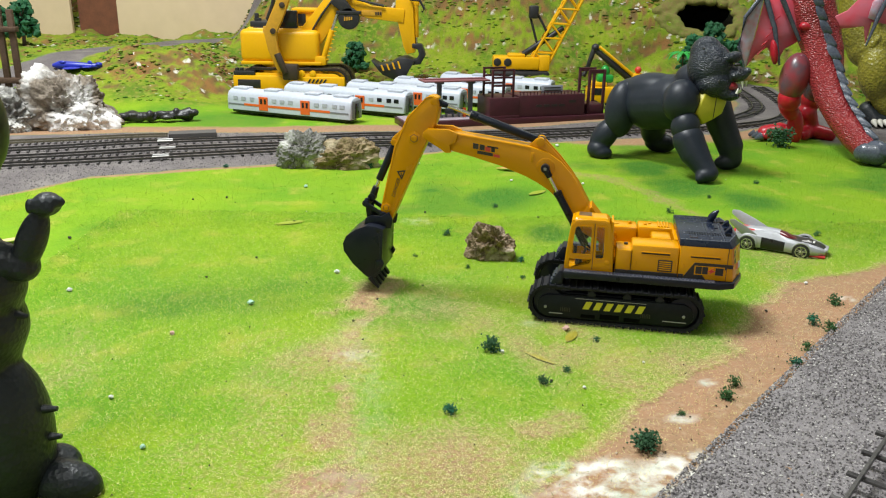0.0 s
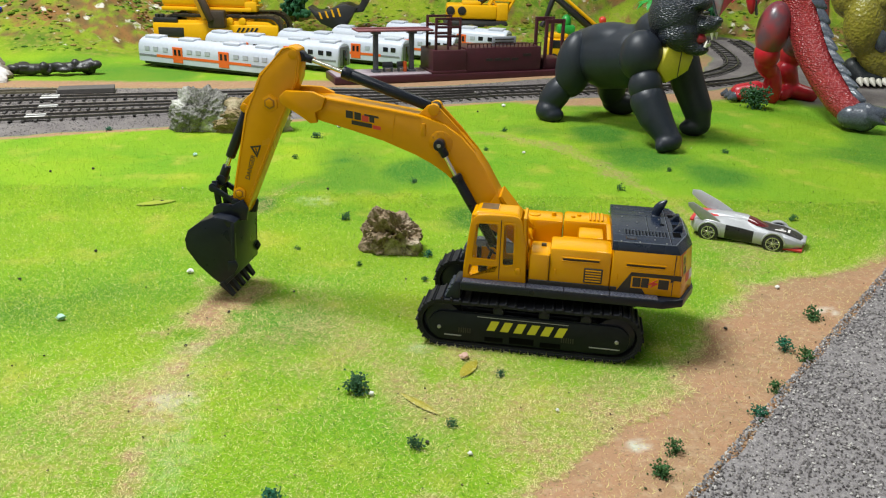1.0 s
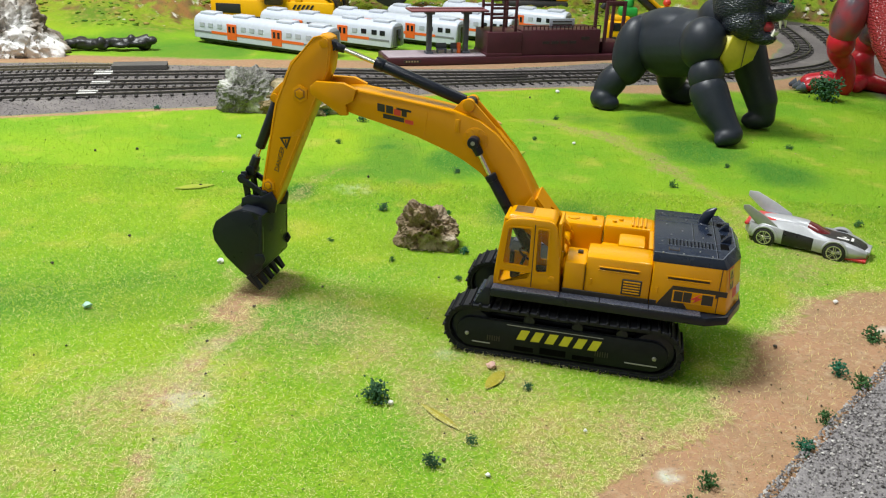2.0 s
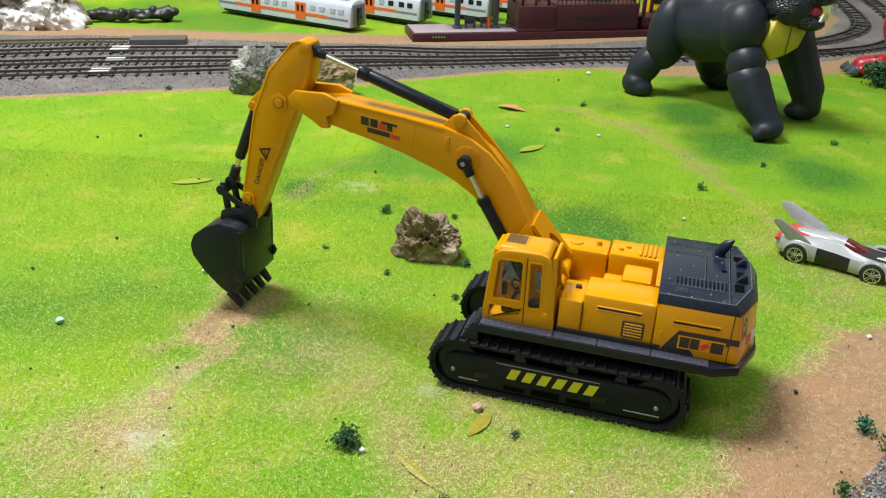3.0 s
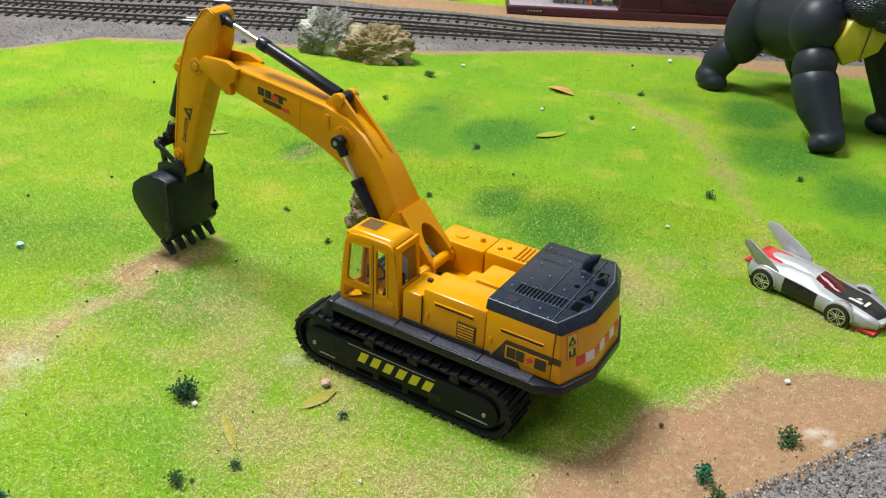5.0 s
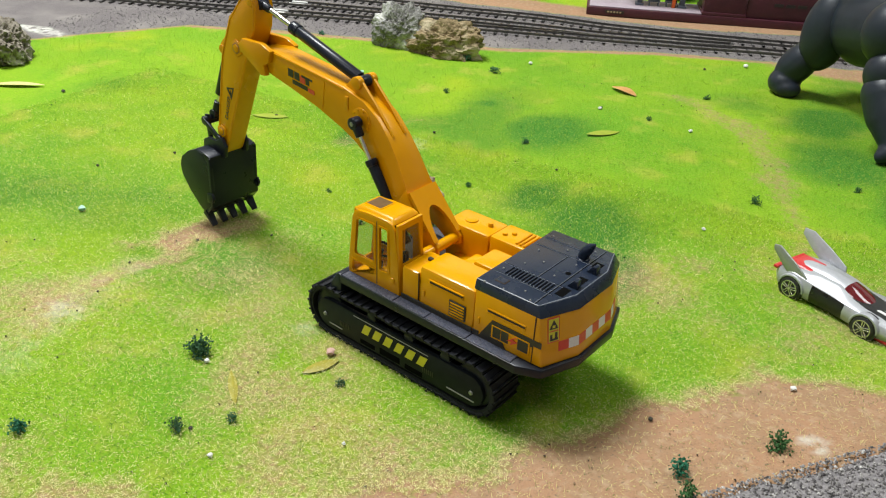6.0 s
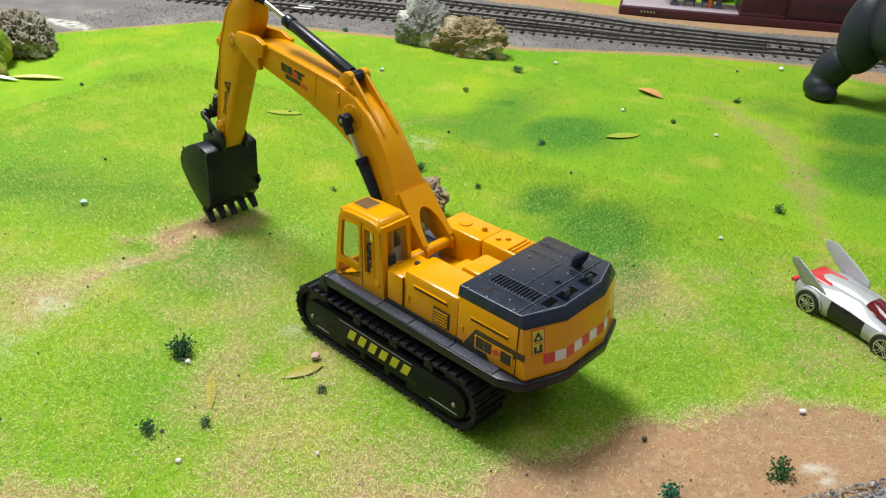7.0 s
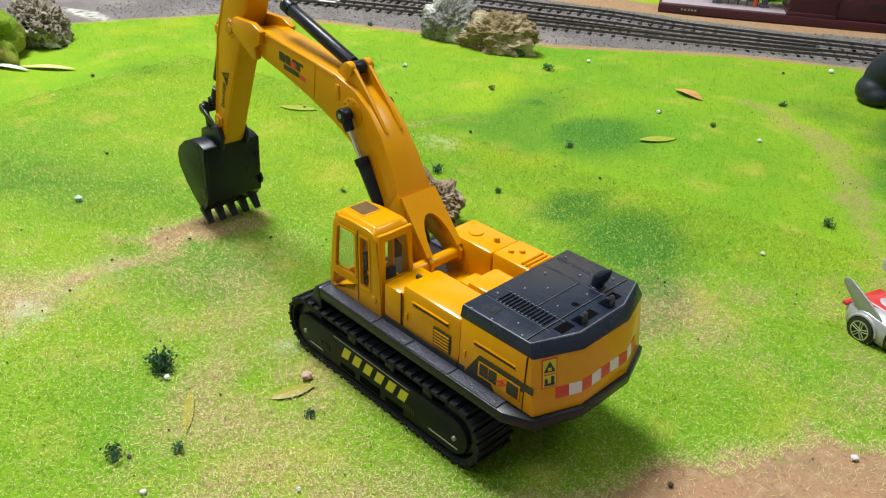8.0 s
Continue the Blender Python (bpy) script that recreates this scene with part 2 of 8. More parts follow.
def tube(points, radii, seg=10):
    """A bent bar through the points."""
    pts = [Vector(p) for p in points]
    radii = radii if isinstance(radii, (list, tuple)) else [radii] * len(pts)
    rings = []
    for i, p in enumerate(pts):
        d = (pts[min(i + 1, len(pts) - 1)] - pts[max(i - 1, 0)]).normalized()
        q = d.to_track_quat("Z", "Y")
        rings.append([p + q @ Vector((math.cos(a) * radii[i], math.sin(a) * radii[i], 0)) for a in (2 * math.pi * j / seg for j in range(seg))])
    return loft(rings)


def ball(c, r, sub=2, m=None):
    bm = bmesh.new()
    bmesh.ops.create_icosphere(bm, subdivisions=sub, radius=1)
    s = r if isinstance(r, (tuple, list)) else (r, r, r)
    bmesh.ops.transform(bm, matrix=Matrix.Translation(c) @ (m or Matrix()) @ Matrix.Diagonal((*s, 1)), verts=bm.verts)
    return bm


def scaled(bm, s=0.001):
    bmesh.ops.scale(bm, vec=(s, s, s), verts=bm.verts)
    return bm


def spline(points, n):
    """n points along a smooth line through the given ones."""
    p = np.array(points, float)
    t = np.r_[0, np.cumsum(np.linalg.norm(np.diff(p, axis=0), axis=1))]
    m = np.gradient(p, t, axis=0)
    out = []
    for s in np.linspace(0, t[-1], n):
        i = min(np.searchsorted(t, s, "right") - 1, len(t) - 2)
        h = t[i + 1] - t[i]
        u = (s - t[i]) / h
        out.append((2 * u**3 - 3 * u**2 + 1) * p[i] + (u**3 - 2 * u**2 + u) * h * m[i] + (3 * u**2 - 2 * u**3) * p[i + 1] + (u**3 - u**2) * h * m[i + 1])
    return np.array(out)


def lettering(text, size, depth):
    """A bmesh of text in the built-in font, lying in x and y, centred."""
    cu = bpy.data.curves.new("text", "FONT")
    cu.body, cu.size, cu.extrude, cu.align_x, cu.align_y = text, size, depth, "CENTER", "CENTER"
    ob = bpy.data.objects.new("text", cu)
    scene.collection.objects.link(ob)
    dg = bpy.context.evaluated_depsgraph_get()
    me = bpy.data.meshes.new_from_object(ob.evaluated_get(dg))
    bm = bmesh.new()
    bm.from_mesh(me)
    bpy.data.objects.remove(ob)
    bpy.data.meshes.remove(me)
    return bm


def melted(bms, voxel, smooth=4):
    """One skin over overlapping solids, evenly meshed and softened."""
    bm = join(*bms)
    me = bpy.data.meshes.new("tmp")
    bm.to_mesh(me)
    bm.free()
    ob = bpy.data.objects.new("tmp", me)
    scene.collection.objects.link(ob)
    rm = ob.modifiers.new("r", "REMESH")
    rm.mode, rm.voxel_size = "VOXEL", voxel
    sm = ob.modifiers.new("s", "SMOOTH")
    sm.iterations, sm.factor = smooth, 0.5
    dg = bpy.context.evaluated_depsgraph_get()
    got = bpy.data.meshes.new_from_object(ob.evaluated_get(dg))
    out = bmesh.new()
    out.from_mesh(got)
    bpy.data.objects.remove(ob)
    bpy.data.meshes.remove(me), bpy.data.meshes.remove(got)
    return out


def np_noise(x, y, scale, octaves=3, seed=0):
    """Smooth value noise on arrays, about -1 to 1."""
    rng = np.random.RandomState(seed)
    table = rng.rand(256, 256)
    total, amp, size = 0, 1.0, 0.0
    for o in range(octaves):
        u, v = x * scale * 2**o + 37.1 * o + 1000, y * scale * 2**o + 11.7 * o + 1000
        i, j = np.floor(u).astype(int), np.floor(v).astype(int)
        fu, fv = u - i, v - j
        fu, fv = fu * fu * (3 - 2 * fu), fv * fv * (3 - 2 * fv)
        a, b = table[i % 256, j % 256], table[(i + 1) % 256, j % 256]
        c, d = table[i % 256, (j + 1) % 256], table[(i + 1) % 256, (j + 1) % 256]
        total = total + amp * ((a * (1 - fu) + b * fu) * (1 - fv) + (c * (1 - fu) + d * fu) * fv - 0.5) * 2
        size += amp
        amp *= 0.5
    return total / size


def mesh_from_arrays(name, verts, faces, material, uv_zone=None):
    """A mesh from arrays of corners and equal-sized faces, with zone weights per corner."""
    me = bpy.data.meshes.new(name)
    k = faces.shape[1]
    me.vertices.add(len(verts)), me.loops.add(faces.size), me.polygons.add(len(faces))
    me.vertices.foreach_set("co", verts.astype(np.float32).ravel())
    me.loops.foreach_set("vertex_index", faces.astype(np.int32).ravel())
    me.polygons.foreach_set("loop_start", np.arange(0, faces.size, k, dtype=np.int32))
    me.polygons.foreach_set("use_smooth", np.ones(len(faces), dtype=bool))
    me.update(calc_edges=True)
    if uv_zone is not None:
        at = me.attributes.new("zone", "FLOAT_COLOR", "POINT")
        at.data.foreach_set("color", np.c_[uv_zone, np.ones(len(verts))].astype(np.float32).ravel())
    me.materials.append(material)
    return me

# ---- ground: lawn, sand, ballast and hill in one sheet ----
NEAR_EDGE = ([-1.3, -0.7, -0.47, -0.435, -0.383, -0.308, -0.249, -0.19, -0.061, 0.06, 0.19, 0.35, 0.5, 0.62, 1.5],
             [0.50, 0.58, 0.68, 0.76, 0.845, 0.878, 0.897, 0.920, 0.978, 1.055, 1.100, 1.15, 1.22, 1.35, 1.6])
FAR_EDGE = ([-1.3, -0.7, -0.574, -0.347, -0.2, -0.1, 0.077, 0.243, 0.36, 1.5], [0.95, 1.02, 1.065, 1.115, 1.12, 1.14, 1.185, 1.26, 1.30, 1.30])
LOOP = [(0.22, 1.17), (0.38, 1.22), (0.52, 1.32), (0.585, 1.46), (0.57, 1.56)]
UPPER = [(-1.1, 1.20), (-0.82, 1.32), (-0.705, 1.44), (-0.665, 1.62), (-0.59, 1.79), (-0.44, 1.85)]
CAVE = (0.535, 0.140, 0.062, 0.032)
ROAD_A, ROAD_DIR = np.array([0.169, 0.366]), np.array([0.653, 0.758])


def ramp01(v, a, b):
    t = np.clip((v - a) / (b - a), 0, 1)
    return t * t * (3 - 2 * t)


def line_distance(x, y, pts):
    best = np.full(x.shape, 9.0)
    for (ax, ay), (bx, by) in zip(pts, pts[1:]):
        dx, dy = bx - ax, by - ay
        t = np.clip(((x - ax) * dx + (y - ay) * dy) / (dx * dx + dy * dy), 0, 1)
        best = np.minimum(best, np.hypot(x - ax - t * dx, y - ay - t * dy))
    return best


def road_distance(x, y):
    """Metres from the road's edge, towards the lawn."""
    return (x - ROAD_A[0]) * -ROAD_DIR[1] + (y - ROAD_A[1]) * ROAD_DIR[0]


def zones(x, y):
    n1, n2 = np_noise(x, y, 18, 4, 1), np_noise(x, y, 60, 3, 2)
    along = (x - ROAD_A[0]) * ROAD_DIR[0] + (y - ROAD_A[1]) * ROAD_DIR[1]
    width = np.interp(along, [-0.3, 0.0, 0.05, 0.13, 0.2, 0.27, 0.4], [0.05, 0.045, 0.040, 0.055, 0.058, 0.012, 0.005])
    d = road_distance(x, y)
    sand = 1 - ramp01(d + 0.010 * n1 + 0.008 * n2, width - 0.012, width + 0.016)
    path = line_distance(x, y, [(-0.032, 0.29), (-0.040, 0.35), (-0.050, 0.42), (-0.043, 0.50), (-0.046, 0.535)])
    sand = np.maximum(sand, 0.80 * (1 - ramp01(path + 0.034 * n1 + 0.030 * n2, -0.012, 0.028)))
    spot = np.hypot((x - 0.06) / 1.6, y - 0.345)
    sand = np.maximum(sand, 0.7 * (1 - ramp01(spot + 0.02 * n1 + 0.02 * n2, 0.005, 0.035)))
    for sx, sy, sr in ((0.190, 0.864, 0.009), (0.222, 0.786, 0.012), (0.27, 0.60, 0.012), (0.205, 0.640, 0.012), (0.195, 0.60, 0.010), (0.15, 0.405, 0.014), (0.118, 0.395, 0.012)):
        sand = np.maximum(sand, 0.45 * (1 - ramp01(np.hypot(x - sx, y - sy) + 0.010 * n1 + 0.010 * n2, sr * 0.2, sr * 2.2)))
    arc = line_distance(x, y, [(0.115, 0.922), (0.153, 0.898), (0.19, 0.865), (0.209, 0.825), (0.224, 0.783), (0.243, 0.731), (0.262, 0.66)])
    sand = np.maximum(sand, 0.42 * (1 - ramp01(arc + 0.010 * n1 + 0.008 * n2, 0.0, 0.018)))
    streak = line_distance(x, y, [(-0.06, 0.672), (-0.054, 0.708), (-0.042, 0.742)])
    sand = np.maximum(sand, 0.35 * (1 - ramp01(streak + 0.006 * n1 + 0.005 * n2, 0.0, 0.012)))
    dry = ramp01(0.48 - y + 0.06 * n1 + 0.03 * n2 + 0.02 * np_noise(x, y, 4, 2, 6), -0.02, 0.10) * np.clip(0.46 + 0.85 * np_noise(x, y, 13, 3, 91), 0.08, 0.74) * (1 - 0.6 * ramp01(-x, -0.02, 0.06))
    for sx, sy, sr, v in ((0.02, 0.47, 0.09, 0.30), (0.085, 0.452, 0.045, 0.40), (0.165, 0.412, 0.050, 0.55), (0.115, 0.405, 0.040, 0.45), (-0.056, 0.425, 0.048, 0.80), (0.020, 0.335, 0.026, 0.50), (0.27, 0.63, 0.09, 0.34), (0.20, 0.60, 0.06, 0.34)):
        dry = np.maximum(dry, (v + 0.35 * n2) * (1 - ramp01(np.hypot(x - sx, y - sy) + 0.035 * n1 + 0.02 * n2, sr * 0.15, sr * 1.2)))
    sand = np.maximum(sand, dry + 0.1 * n2 * (dry > 0.05))
    near, far = np.interp(x, *NEAR_EDGE), np.interp(x, *FAR_EDGE)
    band = ramp01(y + 0.004 * n2, near - 0.002, near + 0.003) * (1 - ramp01(y + 0.004 * n2, far - 0.003, far + 0.003)) * (1 - ramp01(x, 0.3, 0.36))
    loop = 1 - ramp01(line_distance(x, y, LOOP) + 0.004 * n2, 0.052, 0.058)
    stone = np.maximum(band, loop)
    soil = ramp01(x + 0.015 * n1, 0.515, 0.545) * ramp01(y + 0.02 * n1, 1.085, 1.12) * (1 - ramp01(y, 1.40, 1.46))
    stone = np.maximum(stone, soil)
    upper = line_distance(x, y, UPPER)
    stone = np.maximum(stone, 1 - ramp01(upper + 0.004 * n2, 0.040, 0.046))
    edge = (1 - ramp01(near - y + 0.006 * n1, 0.004, 0.016)) * (y < near + 0.05)
    behind = ramp01(y, far - 0.01, far) * (1 - ramp01(y + 0.012 * n1, far + 0.035, far + 0.065)) * (x < 0.34)
    sand = np.maximum.reduce([sand, edge * 0.9, behind, (1 - ramp01(line_distance(x, y, LOOP) + 0.014 * n1, 0.085, 0.125)) * 0.95])
    dark = 0.70 * ramp01(np_noise(x, y, 5.5, 2, 5) + 0.25 * n1, 0.22, 0.55)
    for sx, sy, sr in ((0.140, 0.655, 0.036), (0.090, 0.675, 0.022), (0.055, 0.775, 0.042), (-0.010, 0.812, 0.022), (0.262, 0.845, 0.045), (0.310, 0.790, 0.035), (0.238, 0.930, 0.035), (-0.06, 0.69, 0.015), (0.17, 0.60, 0.02)):
        dark = np.maximum(dark, 0.95 * (1 - ramp01(np.hypot(x - sx, (y - sy) * 0.8) + 0.018 * n1, sr * 0.3, sr * 1.3)))
    hill = ramp01(y, 1.3, 1.5)
    rust = hill * ramp01(np_noise(x, y, 9, 4, 8), -0.25, 0.25)
    return np.maximum(sand * (1 - stone), 0.62 * rust * (1 - stone)), stone, dark * (1 - hill)


def height(x, y):
    lump = np_noise(x, y, 6, 2, 11)
    z = 0.0022 * lump * ramp01(np.hypot(x - 0.12, y - 0.5), 0.08, 0.2)
    z = z + 0.010 * np.exp(-(((x - 0.10) / 0.07) ** 2 + ((y - 0.80) / 0.06) ** 2)) * 0.5
    z = z + 0.0055 * (1 - ramp01(road_distance(x, y), 0.0, 0.07)) * (y < 1.0)
    left = ramp01(-x, 0.36, 0.50)
    z = z + left * 0.068 * ramp01(y + 0.25 * (x + 0.4) * (x > -0.4), 1.24, 1.52)
    z = z + (1 - left) * 0.020 * ramp01(y, 1.42, 1.58)
    rise = (1 - left) * ramp01(y + 0.05 * np_noise(x, y, 3, 2, 13), 1.62, 2.05) * 0.42
    rise = rise + left * ramp01(y, 1.80, 2.2) * 0.06
    z = z + rise
    rough = ramp01(y + 0.14 * ramp01(-x, 0.3, 0.45), 1.42, 1.56)
    upper = line_distance(x, y, UPPER)
    rough = rough * ramp01(upper, 0.04, 0.09) * ramp01(line_distance(x, y, LOOP), 0.05, 0.1)
    z = z + rough * (0.026 * np_noise(x * 0.55, y * 1.2, 13, 4, 17) + 0.012 * np.abs(np_noise(x * 0.7, y, 30, 3, 19)) + 0.004 * np_noise(x, y, 90, 2, 21))
    return z


def sheet(x0, x1, y0, y1, step):
    xs, ys = np.arange(x0, x1 + step / 2, step), np.arange(y0, y1 + step / 2, step)
    gx, gy = np.meshgrid(xs, ys)
    x, y = gx.ravel(), gy.ravel()
    i = np.arange(len(x)).reshape(len(ys), len(xs))
    f = np.stack([i[:-1, :-1], i[:-1, 1:], i[1:, 1:], i[1:, :-1]], -1).reshape(-1, 4)
    return x, y, f


# one sheet with finer steps near the subject
def graded(lo, hi, fine_lo, fine_hi, fine, coarse):
    return np.r_[np.arange(lo, fine_lo, coarse), np.arange(fine_lo, fine_hi, fine), np.arange(fine_hi, hi + coarse / 2, coarse)]


GX, GY = graded(-1.5, 1.7, -0.5, 0.62, 0.003, 0.008), graded(0.06, 2.3, 0.24, 1.25, 0.003, 0.007)
gx, gy = (a.ravel() for a in np.meshgrid(GX, GY))
gi = np.arange(len(gx)).reshape(len(GY), len(GX))
gf = np.stack([gi[:-1, :-1], gi[:-1, 1:], gi[1:, 1:], gi[1:, :-1]], -1).reshape(-1, 4)
gz = height(gx, gy)
# the hill is open at the cave mouth
mouth = ((gx[gf].mean(1) - CAVE[0]) / CAVE[2]) ** 2 + ((gz[gf].mean(1) - CAVE[1]) / CAVE[3]) ** 2 < 1
gf = gf[~(mouth & (gy[gf].mean(1) > 1.6))]
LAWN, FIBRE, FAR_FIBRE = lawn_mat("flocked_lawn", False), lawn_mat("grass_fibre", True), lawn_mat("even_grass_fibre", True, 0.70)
GZONES = zones(gx, gy)
ground = new("ground", mesh_from_arrays("ground", np.c_[gx, gy, gz], gf, LAWN, np.stack(GZONES, -1)))
ck = ground.data.attributes.new("chalk", "FLOAT", "POINT")
ckv = np.zeros(len(gx))
for sx, sy, rx, ry, v in ((0.066, 0.306, 0.030, 0.014, 1.0), (0.118, 0.306, 0.026, 0.013, 1.0), (0.145, 0.302, 0.012, 0.012, 1.0), (0.09, 0.296, 0.05, 0.012, 0.9), (-0.046, 0.424, 0.012, 0.008, 0.42), (0.150, 0.393, 0.006, 0.006, 0.8), (0.125, 0.352, 0.007, 0.005, 0.7), (-0.02, 0.70, 0.018, 0.012, 0.25), (0.282, 0.515, 0.006, 0.005, 0.8), (0.06, 0.475, 0.008, 0.006, 0.3), (-0.476, 0.737, 0.036, 0.010, 0.8)):
    ckv = np.maximum(ckv, v * (1 - ramp01(np.hypot((gx - sx) / rx, (gy - sy) / ry) + 0.5 * np_noise(gx, gy, 60, 3, 71), 0.5, 1.25)))
worn = line_distance(gx, gy, [(-0.035, 0.29), (-0.025, 0.35), (-0.045, 0.42), (-0.043, 0.47)])
ckv = np.maximum(ckv, 0.13 * (1 - ramp01(worn + 0.018 * np_noise(gx, gy, 30, 4, 83), 0.0, 0.020)))
bk = ground.data.attributes.new("bank", "FLOAT", "POINT")
bk.data.foreach_set("value", (ramp01(gy + 0.16 * ramp01(-gx, 0.28, 0.42) + 0.03 * np_noise(gx, gy, 14, 3, 73), 1.44, 1.52) * (1 - GZONES[1])).astype(np.float32))
slope = np.hypot(height(gx + 0.004, gy) - gz, height(gx, gy + 0.004) - gz) / 0.004
st = ground.data.attributes.new("steep", "FLOAT", "POINT")
st.data.foreach_set("value", ramp01(slope - 0.95 * ramp01(gy, 1.62, 1.72) * ramp01(gx, -0.5, -0.36) + 0.22 * np_noise(gx, gy, 40, 3, 79), 0.42, 1.0).astype(np.float32))
ground.data.attributes["chalk"].data.foreach_set("value", ckv.astype(np.float32))
tagged(ground, "bright green flocked grass mat with bare sandy patches", "ground", kind="structure")


def on_ground(x, y):
    return float(height(np.array([x]), np.array([y]))[0])


def ground_at(x, y):
    """Zone weights and height of the sheet's nearest corner."""
    i, j = np.clip(np.searchsorted(GX, x - 0.0015), 0, len(GX) - 1), np.clip(np.searchsorted(GY, y - 0.0015), 0, len(GY) - 1)
    return [w[gi[j, i]] for w in GZONES], gz[gi[j, i]]


def fibres(name, count, x0, x1, y0, y1, length, width, seed, lean=0.75, material=None):
    """Many single blades of flock, thinner where the sheet is sand or stone."""
    rng = np.random.RandomState(seed)
    x, y = rng.uniform(x0, x1, count), rng.uniform(y0, y1, count)
    (sand, stone, dark), z = ground_at(x, y)
    keep = (rng.rand(count) > np.clip(sand * 0.95, 0, 0.86)) & (stone < 0.2) & (road_distance(x, y) > 0.002)
    x, y, z, dark = x[keep], y[keep], z[keep], dark[keep]
    k = len(x)
    a, tilt = rng.uniform(0, 2 * np.pi, k), rng.uniform(0.30, 1.0, k) ** 0.55 * lean * np.pi / 2
    ln, wd = length * rng.uniform(0.5, 1.4, k), width * rng.uniform(0.7, 1.3, k)
    root = np.c_[x, y, z - 0.0002]
    side = np.c_[-np.sin(a), np.cos(a), np.zeros(k)] * wd[:, None] / 2
    tip = root + np.c_[np.cos(a) * np.sin(tilt), np.sin(a) * np.sin(tilt), np.cos(tilt)] * ln[:, None]
    v = np.stack([root - side, root + side, tip], 1).reshape(-1, 3)
    f = np.arange(3 * k).reshape(-1, 3)
    zz = np.repeat(np.c_[np.clip(sand[keep] * 1.4, 0, 1), np.zeros(k), dark], 3, axis=0)
    return new(name, mesh_from_arrays(name, v, f, material or FIBRE, zz))


tagged(fibres("grass", 780000, -0.30, 0.42, 0.26, 0.72, 0.0022, 0.00022, 3, 0.98), "short bright green and straw flock fibres on the mat", "grass", kind="stuff")
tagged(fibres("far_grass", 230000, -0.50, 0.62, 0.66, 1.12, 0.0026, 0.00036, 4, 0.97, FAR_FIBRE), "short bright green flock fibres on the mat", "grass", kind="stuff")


# pale straw lying over the worn part of the lawn
STRAW = mat("pale_straw", (0.80, 0.74, 0.42), (0.50, 0.50, 0.13), rough=0.8, scale=900, bump=0)
rng = np.random.RandomState(8)
sx, sy = rng.uniform(-0.26, 0.38, 520000), rng.uniform(0.27, 0.66, 520000)
sz, sh = ground_at(sx, sy)
ok = (rng.rand(len(sx)) < np.clip(sz[0] * 1.3, 0.18, 0.85) * (1 - 0.8 * ramp01(sy, 0.52, 0.66)) * (sz[0] < 0.8)) & (sz[1] < 0.2) & (road_distance(sx, sy) > 0.004)
sx, sy, sh = sx[ok], sy[ok], sh[ok]
k = len(sx)
sa, sl = rng.uniform(0, 2 * np.pi, k), rng.uniform(0.00028, 0.0008, k)
sh = sh + rng.uniform(0.0009, 0.0021, k)
mid, ax = np.c_[sx, sy, sh], np.c_[np.cos(sa), np.sin(sa), rng.uniform(-0.25, 0.25, k)] * sl[:, None]
wd = np.c_[-np.sin(sa), np.cos(sa), 0 * sa] * rng.uniform(0.00005, 0.00009, k)[:, None]
tagged(new("straw", mesh_from_arrays("straw", np.stack([mid - ax, mid + wd, mid + ax, mid - wd], 1).reshape(-1, 3), np.arange(4 * k).reshape(-1, 4), STRAW)), "pale straw fibres lying on the worn lawn", "straw", kind="stuff")

# ---- the large toy excavator (built in millimetres: x ahead, y to its left, z up) ----
EXC = pose(0.12254, 0.50182, 0.0, 0, 0, 169.8)


YC, AC, BC = -5.5, -5.9, -5.6  # centre lines of boom, arm and bucket


def sy(a, side):
    """The boom's left and right: a on the left, its mirror about the boom's centre line on the right."""
    return YC + (a + 2.5) * 0.83 * side


def ay(a, side):
    """The same for the arm."""
    return AC + (a + 2.5) * side


def squeeze(ob, y0, ky, kz, dx=0.0):
    """Draw a part and its pieces in towards the line y0 and the platform's top."""
    for o in (ob, *ob.children_recursive):
        for v in o.data.vertices:
            x, y, z = v.co * 1000
            v.co = ((x + dx) / 1000, (y if y < y0 else y0 + (y - y0) * ky) / 1000, (35 + (z - 35) * kz) / 1000)


def mm(name, bm, material, parent, label="", smooth=35):
    return part(name, scaled(bm), material, parent, label, smooth)


def track_path(front, rear, radius, n):
    """n places and angles evenly round a belt over two wheels."""
    (fx, fz), (rx, rz) = front, rear
    top, bottom = math.hypot(fx - rx, fz - rz), math.hypot(fx - rx, fz - rz)
    arc = math.pi * radius
    total = top + bottom + 2 * arc
    slope = math.atan2(fz - rz, fx - rx)
    out = []
    for i in range(n):
        s = total * i / n
        if s < top:
            u, a = s / top, slope
            x, z = rx + (fx - rx) * u - math.sin(slope) * radius, rz + (fz - rz) * u + math.cos(slope) * radius
            z -= 1.3 * math.sin(math.pi * u) * abs(math.sin(3 * math.pi * u))
        elif s < top + arc:
            a = slope - (s - top) / radius
            x, z = fx - math.sin(a) * radius, fz + math.cos(a) * radius
        elif s < top + arc + bottom:
            u, a = (s - top - arc) / bottom, slope + math.pi
            x, z = fx + (rx - fx) * u + math.sin(slope) * radius, fz + (rz - fz) * u - math.cos(slope) * radius
        else:
            a = slope + math.pi - (s - top - arc - bottom) / radius
            x, z = rx - math.sin(a) * radius, rz + math.cos(a) * radius
        out.append((x, z, a))
    return out


def stadium(front, rear, r, n=12):
    (fx, fz), (rx, rz) = front, rear
    pts = [(fx + r * math.cos(a), fz + r * math.sin(a)) for a in np.linspace(-math.pi / 2, math.pi / 2, n)]
    return pts + [(rx + r * math.cos(a), rz + r * math.sin(a)) for a in np.linspace(math.pi / 2, 1.5 * math.pi, n)]


